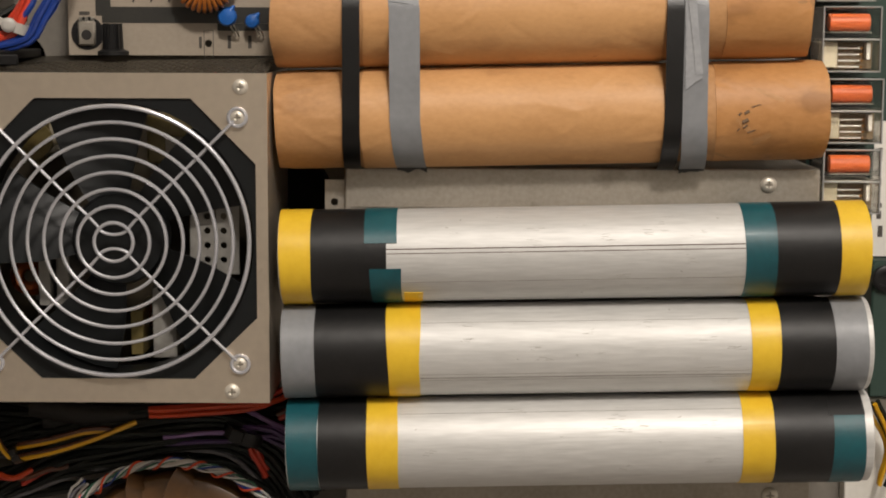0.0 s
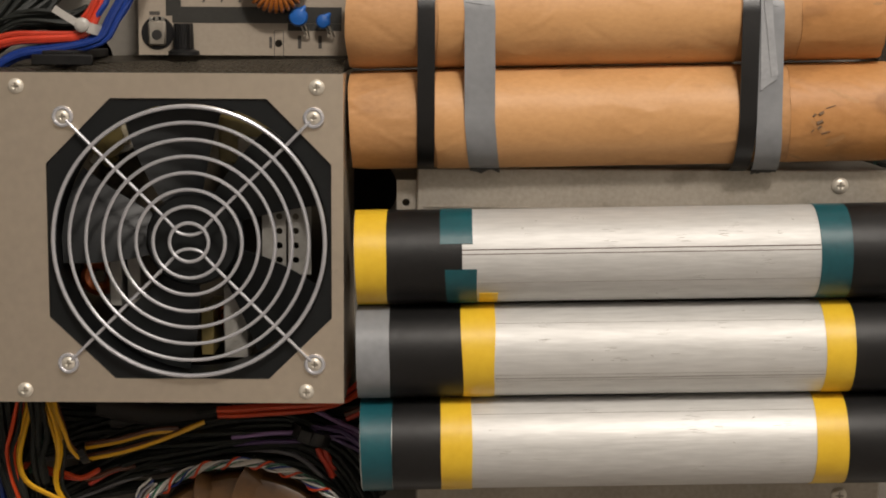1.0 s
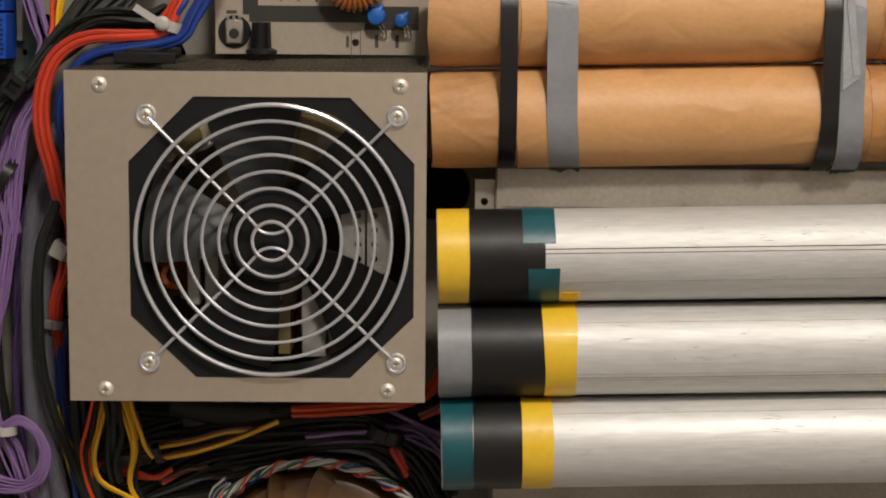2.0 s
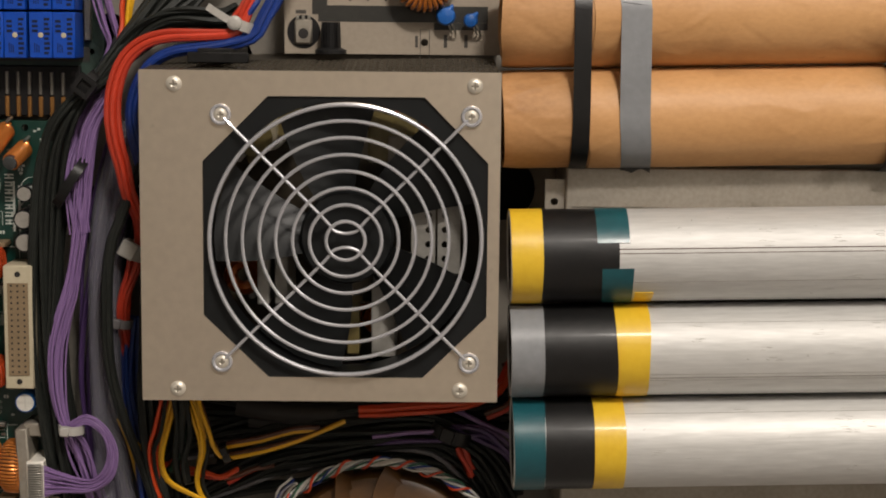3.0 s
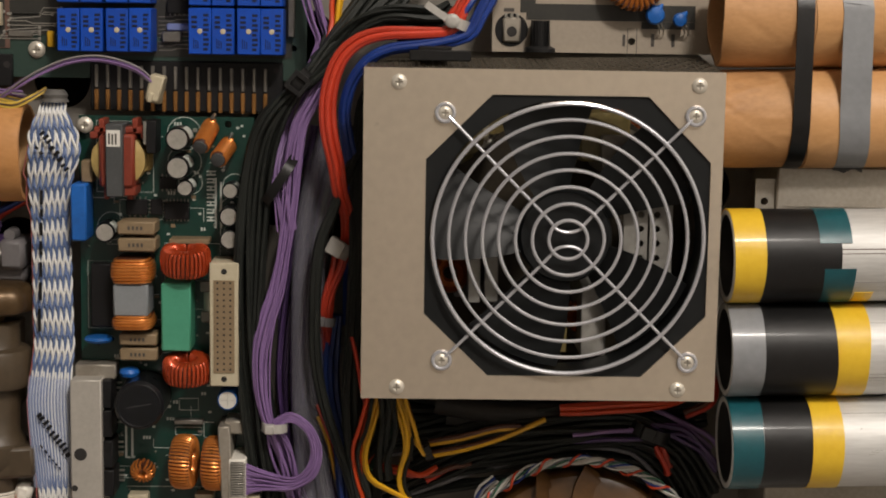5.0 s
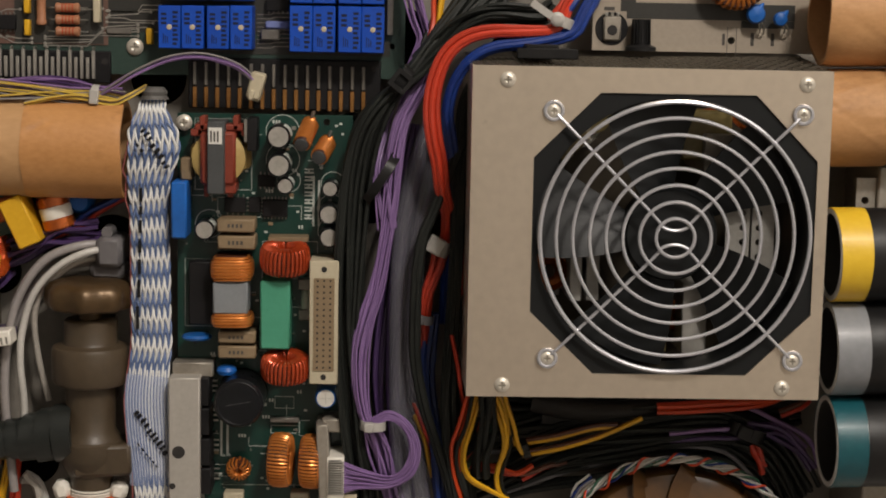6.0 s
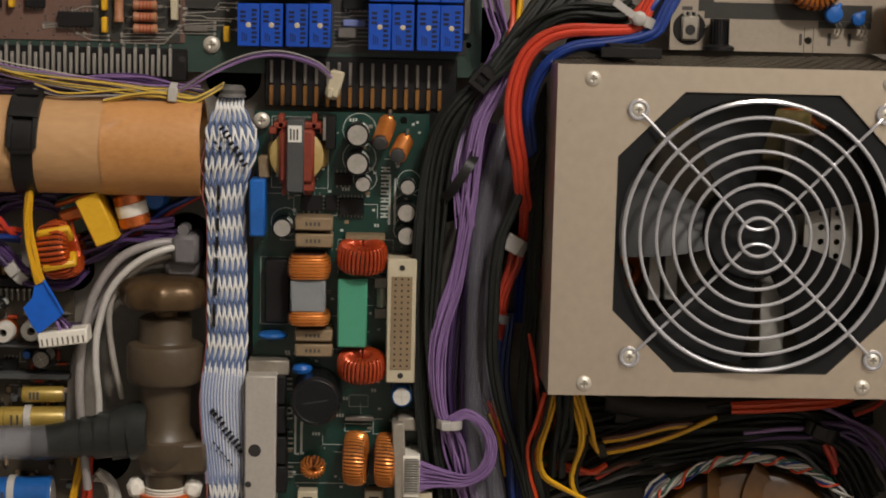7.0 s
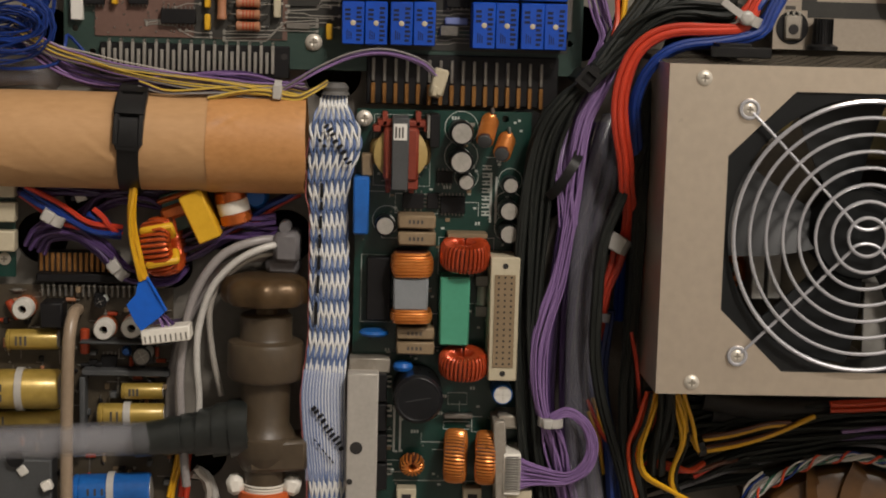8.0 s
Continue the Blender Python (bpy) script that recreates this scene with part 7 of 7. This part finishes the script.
for k in range(18):
    x = ga[0] + (gb_[0] - ga[0]) * k / 17
    block(lb, "pin", x - 0.5, ga[1] - 2.4, x + 0.5, ga[1] + 2.4, Z, 12.4, "pin", 0.2)
    block(lb, "solder_pad", x - 0.7, ga[1] + 2.2, x + 0.7, ga[1] + 3.4, Z, 13, "silver", 0.2)
for u, v in ((-515, -50.5), (-478.2, -59.3), (-465.4, -58.3)):
    c = part("ceramic_bead", lathe((0, 0, 0), (0, 0, 11), [(0, 4.9), (0.9, 4.9), (1, 4.2), (1.0, 1.9), (0.3, 1.8)], 26, caps=False), "ceramic", lb, where=here(u, v, Z))
    part("bore", lathe((0, 0, 3), (0, 0, 4), [(0, 1.9), (1, 1.9)], 14), "cavity", c)
    part("collar", lathe((0, 0, 0), (0, 0, 4), [(0, 5.4), (1, 5.2)], 20), "copper", c)
block(lb, "relay", -506.4, -58.4, -496.3, -46.6, Z, 24, "ic", 0.7)
lying_can(lb, "gold_capacitor", *(-523.1, -65.3), *(-499.4, -64.8), 16, 4.8, "sleeve_gold")
lying_can(lb, "gold_capacitor", *(-540.3, -88), *(-497.8, -87.3), 20, 9.2, "sleeve_gold", tie=0.58)
lying_can(lb, "gold_capacitor", *(-470.5, -88.7), *(-451.3, -88.4), 16, 3.8, "sleeve_gold")
lying_can(lb, "gold_capacitor", *(-481.4, -99.9), *(-450.7, -99.4), 16, 5.2, "sleeve_gold", tie=0.45)
lying_can(lb, "blue_capacitor", *(-492, -136.4), *(-456.1, -134.8), 20, 8.5, "sleeve_blue", tie=0.5)
lying_can(lb, "gold_capacitor", *(-542.4, -103.7), *(-498.2, -102.5), 14, 4.0, "sleeve_gold")
part("resistor", lathe((0, -6, 0), (0, 6, 0), [(0, 1.4), (0.05, 2.2), (0.95, 2.2), (1, 1.4)], 18), "orangeR", lb, where=here(-487.7, -65.9, 14))
part("resistor", lathe((0, -5, 0), (0, 5, 0), [(0, 1.2), (0.05, 1.9), (0.95, 1.9), (1, 1.2)], 18), "orangeR", lb, where=here(-520.4, -51.9, 13, 30))
capacitor(lb, -460.4, -70.8, Z, 4.4, 14, "sleeve_black", "pin")
capacitor(lb, -480, -46.5, Z, 3.0, 9, "sleeve_black", "ic")
part("disc_capacitor", lathe((0, 0, 0), (0, 0, 5), [(0, 1.8), (0.5, 2.4), (1, 1.6)], 16), "box_blue", lb, where=here(-468.5, -70.3, 11))
block(lb, "heat_sink", -489, -65.7, -447.8, -64.6, Z, 22, "ferrite", 0.4)
block(lb, "heat_sink", -488.3, -81, -448, -78.2, Z, 20, "ferrite", 0.5)
block(lb, "heat_sink", -489.3, -116.9, -486.8, -81.7, Z, 20, "ferrite", 0.5)
block(lb, "power_module", -539.7, -169.3, -501, -119.4, Z, 26, "ferrite", 0.8)
part("bolt", lathe((0, 0, 0), (0, 0, 3), [(0, 4), (1, 3.6)], 18), "ic", lb, where=here(-517.2, -118.7, 26))
block(lb, "ceramic_post", -505.2, -133.1, -500.1, -128.6, 26, 30, "whitep", 0.6, 25)
block(lb, "ceramic_post", -516.4, -126.9, -511.8, -122.2, 26, 27.5, "ceramic", 0.6, 35)
chip(lb, -480.5, -78.4, -473.2, -72.7, Z, 4, 3)
rnd = random.Random(8)
lu0, lv0, lu1, lv1 = -526.1, -140.8, -448.8, -39.8
for k in range(230):
    u, v = rnd.uniform(lu0, lu1), rnd.uniform(lv0, lv1)
    kind_ = k % 4
    if kind_ == 0:
        part("solder_joint", lathe((0, 0, 0), (0, 0, 0.6), [(0, 0.8), (1, 0.3)], 8), "silver", lb, where=here(u, v, Z))
    elif kind_ == 1:
        n = rnd.uniform(3, 10)
        track(lb, [(u, v), (u + n, v)] if rnd.random() < 0.5 else [(u, v), (u, v - n)], Z, 0.45, "pin")
    elif kind_ == 2:
        c = part("small_resistor", lathe((-2.4, 0, 0), (2.4, 0, 0), [(0, 0.5), (0.06, 1.0), (0.94, 1.0), (1, 0.5)], 10), rnd.choice(("resistor", "film_tan", "ic", "orangeR", "pin")), lb, where=here(u, v, Z + 1.1, rnd.choice((0, 90))))
        part("lead", sweep([(-4, 0, -0.8), (-3.2, 0, 0), (3.2, 0, 0), (4, 0, -0.8)], 0.25, 5, 1), "silver", c)
    else:
        block(lb, "small_capacitor", u, v, u + rnd.uniform(1.5, 4), v + rnd.uniform(1.5, 3), Z, Z + rnd.uniform(1, 6), rnd.choice(("ic", "film_tan", "ic", "ferrite")), 0.3)
# beige bent tube
M["beige_hose"] = mat("beige_silicone_tube", "94826e", "84735f", 0.3, 0.0, 40, 400, 0.05)
solo("bent_tube", sweep([(-490.8, -51.1, 14), (-491.1, -51.5, 24), (-491.9, -59.3, 30), (-492.3, -71.9, 32), (-493, -103.3, 32), (-493.1, -140.4, 32), (-493.5, -167.9, 30)], 2.9, 14), "beige_hose", "beige silicone tube bent down the board", "tube")

# ---- valve with taped hose ----
M["valve"] = mat("brown_valve_plastic", "4e4233", "41372a", 0.42, 0.0, 30, 300, 0.12, 400, dirt=("3a2c20", 50, 0.6, 0.4))
M["bronze"] = mat("bronze_handwheel", "5c4830", "4a3a26", 0.38, 0.45, 40, 300, 0.15, 500)
VU, VV = -403.6, -71.5
VH = 24.0
va = thing("valve", VU, VV, 0, label="brown plastic stop valve with bronze handwheel", category="valve")
O[0], O[1] = VU, VV
ys = {y: v for y, v in ((487, -31.4), (541, -45.5), (556, -49.4), (600, -61), (674, -80.5), (768, -105.5), (830, -122.1), (860, -130.1))}
def turned(name, ya, yb, prof, material, seg=32, label=""):
    return part(name, lathe((0, ys[ya] - VV, VH), (0, ys[yb] - VV, VH), prof, seg), material, va, label)
wheel = bmesh.new()
L_ = ys[487] - ys[541]
rings_ = []
for s, rr in ((0, 13), (0.1, 17.5), (0.3, 19.8), (0.7, 20.2), (0.9, 18.5), (1, 14)):
    rings_.append([wheel.verts.new((math.cos(a) * rr * (1 + 0.055 * math.cos(8 * a)), ys[487] - VV - s * L_, VH + math.sin(a) * rr * (1 + 0.055 * math.cos(8 * a)))) for a in (2 * math.pi * k / 64 for k in range(64))])
for p, q in zip(rings_, rings_[1:]):
    for k in range(64):
        wheel.faces.new((p[k], p[(k + 1) % 64], q[(k + 1) % 64], q[k]))
wheel.faces.new(rings_[0])
wheel.faces.new(rings_[-1][::-1])
part("handwheel", wheel, "bronze", va, "bronze fluted handwheel")
turned("stem", 541, 556, [(0, 5.2), (1, 5.2)], "bronze")
turned("bonnet", 556, 600, [(0, 10.8), (0.08, 12), (0.9, 12), (1, 12.6)], "valve")
turned("collar", 600, 674, [(0, 14), (0.06, 17), (0.14, 17.6), (0.85, 17.6), (0.94, 16.6), (1, 13)], "valve")
turned("body", 674, 768, [(0, 12), (0.1, 11.6), (0.8, 11.2), (0.95, 13.4), (1, 14)], "valve")
turned("union_nut", 768, 830, [(0, 13.8), (0.06, 15), (0.5, 15), (0.6, 14), (1, 10.8)], "valve", 6 * 6)
part("union_block", box(-7, ys[830] - VV + 1, 20, ys[768] - VV - 1, VH - 11, VH + 12, 1.6, rot=3), "valve", va)
turned("tail", 830, 860, [(0, 10), (1, 9.4)], "valve")
b = bmesh.new()
for k in range(6):
    y = ys[860] - VV + 1.6 - k * 1.5
    lathe((0, y, VH), (0, y - 1.5, VH), [(0, 9.0), (0.3, 10.0), (0.7, 10.0), (1, 9.0)], 30, b)
part("sealing_tape", b, "whitep", va, "white sealing tape wound on the thread")
for s in (-1, 1):
    part("wing", box(s * 9, ys[860] - VV - 4, s * 17, ys[860] - VV + 5, VH - 3, VH + 6, 2.2, rot=s * -14), "whitep", va)
part("outlet", lathe((0, ys[860] - VV - 2, VH), (0, ys[860] - VV - 30, VH), [(0, 12), (1, 13)], 28), "coil_orange", va, "orange outlet body")
part("side_port", lathe((-8, -102.7 - VV, VH), (-16, -102.7 - VV, VH), [(0, 12.0), (1, 11.5)], 28), "valve", va)
part("foot", box(-9, -20, 9, 20, 0, VH - 8, 0.6), "valve", va)
# taped hose
th = thing("taped_hose", -412.3, -102.7, 0, label="hose joint wrapped in stretched black rubber tape", category="hose")
TU, TV = -412.3, -102.7
ea, eb = (-411.3, -101.9), (-462.9, -109.1)
dv = eb[1] - ea[1]
du = eb[0] - ea[0]
prof = [(0, 11.8), (0.02, 12.9), (0.13, 13.1), (0.16, 12.2), (0.3, 11.2), (0.33, 10.6), (0.45, 9.5), (0.48, 9.0), (0.6, 8.5), (0.8, 8.2), (1.0, 7.9)]
part("tape_wrap", lathe((ea[0] - TU, ea[1] - TV, 26), (eb[0] - TU, eb[1] - TV, 28), prof, 40), "tape_wrap2", th)
for s, r_, w in ((0.07, 13.0, 4.6), (0.22, 11.9, 3.6), (0.36, 10.4, 4.0), (0.5, 9.0, 3.2), (0.66, 8.4, 3.6)):
    turn = band(-w, w, r_, 0, 360, 0.45, 1.6, 1.6 if w > 3.5 else -1.2, int(90 + s * 100), 40)
    part("tape_turn", turn, "tape_wrap2", th, where=local(ea[0] + du * s - TU, ea[1] + dv * s - TV, 26 + 2 * s, math.degrees(math.atan2(dv, du)) + 180))
M["clear_hose"] = mat("clear_pvc_hose", (0.30, 0.30, 0.32), (0.25, 0.25, 0.27), 0.08, 0.0, 40, 300, 0.03, alpha=0.26, coat=1.0, rvar=0.03, spec=0.9)
ch = bmesh.new()
hp = [(-456, -108.2, 28), (-477.5, -108, 30), (-497.6, -108.7, 32), (-523, -109.8, 32), (-548.4, -111, 32)]
sweep(hp, 7.9, 28, 4, ch)
sweep(hp, 6.2, 28, 4, ch)
solo("clear_hose", ch, "clear_hose", "clear plastic water hose over the board", "hose").visible_shadow = False
# grey-white cables bending past the valve
for pts, r in (([(-393, -17.7, 20), (-404.2, -18.7, 26), (-416.8, -24.9, 28), (-428.2, -37.6, 28), (-433.9, -55.9, 28), (-434.8, -71.7, 28), (-433.8, -87.9, 26), (-434.4, -104.3, 24)], 1.65), ([(-393.1, -15.4, 18), (-409.5, -16.5, 24), (-424.6, -23.5, 26), (-436, -40.7, 26), (-441, -61.7, 26), (-442.6, -82.8, 26), (-441.7, -104.5, 24), (-439.7, -131.8, 22)], 2.1), ([(-394.4, -21.7, 16), (-409.7, -24.1, 20), (-422.5, -33.5, 20), (-429.6, -46.8, 20), (-428.8, -68.3, 18), (-424.4, -90, 16)], 1.5), ([(-395.9, -23.6, 12), (-415.3, -26.4, 14), (-428.2, -34.5, 14), (-439.7, -53.3, 14), (-447.4, -80.1, 14), (-448.5, -107.1, 14)], 2.4)):
    solo("cable", sweep(pts, r, 10), "w_pale" if r < 1.6 else "w_white" if r < 2 else "w_ash", "off-white sheathed cable bending past the valve", "cable", "off-white cables")
cl = thing("cable_clamp", -394.8, -19.9, 0, label="grey plastic cable clamp", category="cable clamp")
part("body", box(-6, -6, 6, 8, 0, 26, 2), "clamp", cl)
part("ear", lathe((-1, 10, 14), (-1, 10, 24), [(0, 3), (1, 2.6)], 16), "clamp", cl)
part("lower_body", box(-10, -13, 6, -4, 0, 20, 2.5), "clamp", cl)
sc = thing("panel_screw", -360.6, 40.9, 0, label="plated cross-head screw on a spacer", category="screw")
part("spacer", lathe((0, 0, 0), (0, 0, 25), [(0, 3), (1, 3)], 6), "silver", sc)
screw_parts(sc, 0, 0, 25, 3.7)
wires([(-448.4, -139.7, 14), (-445.8, -128.7, 14), (-443.8, -117.8, 14)], ["yellow", "yellow"], 1.1, 1.4, "yellow wires under the hose", 81)
wires([(-442, -140.2, 12), (-441.3, -129.2, 12), (-440.8, -118.3, 12)], ["red", "red"], 1.4, 1.6, "red wires under the hose", 82)
wires([(-436.6, -125.9, 14), (-430, -131.2, 14), (-427.2, -144.9, 14)], ["pale", "pale", "white"], 1.8, 3, "off-white cables under the valve", 83)
# wires at the lower right corner
wires([(189.9, -81.7, 30), (195.7, -90.6, 26), (200.2, -105.9, 24), (197.4, -122.7, 22)], ["yellow", "yellow", "black", "black"], 1.1, 3, "yellow and black wires beside the tube ends", 84)
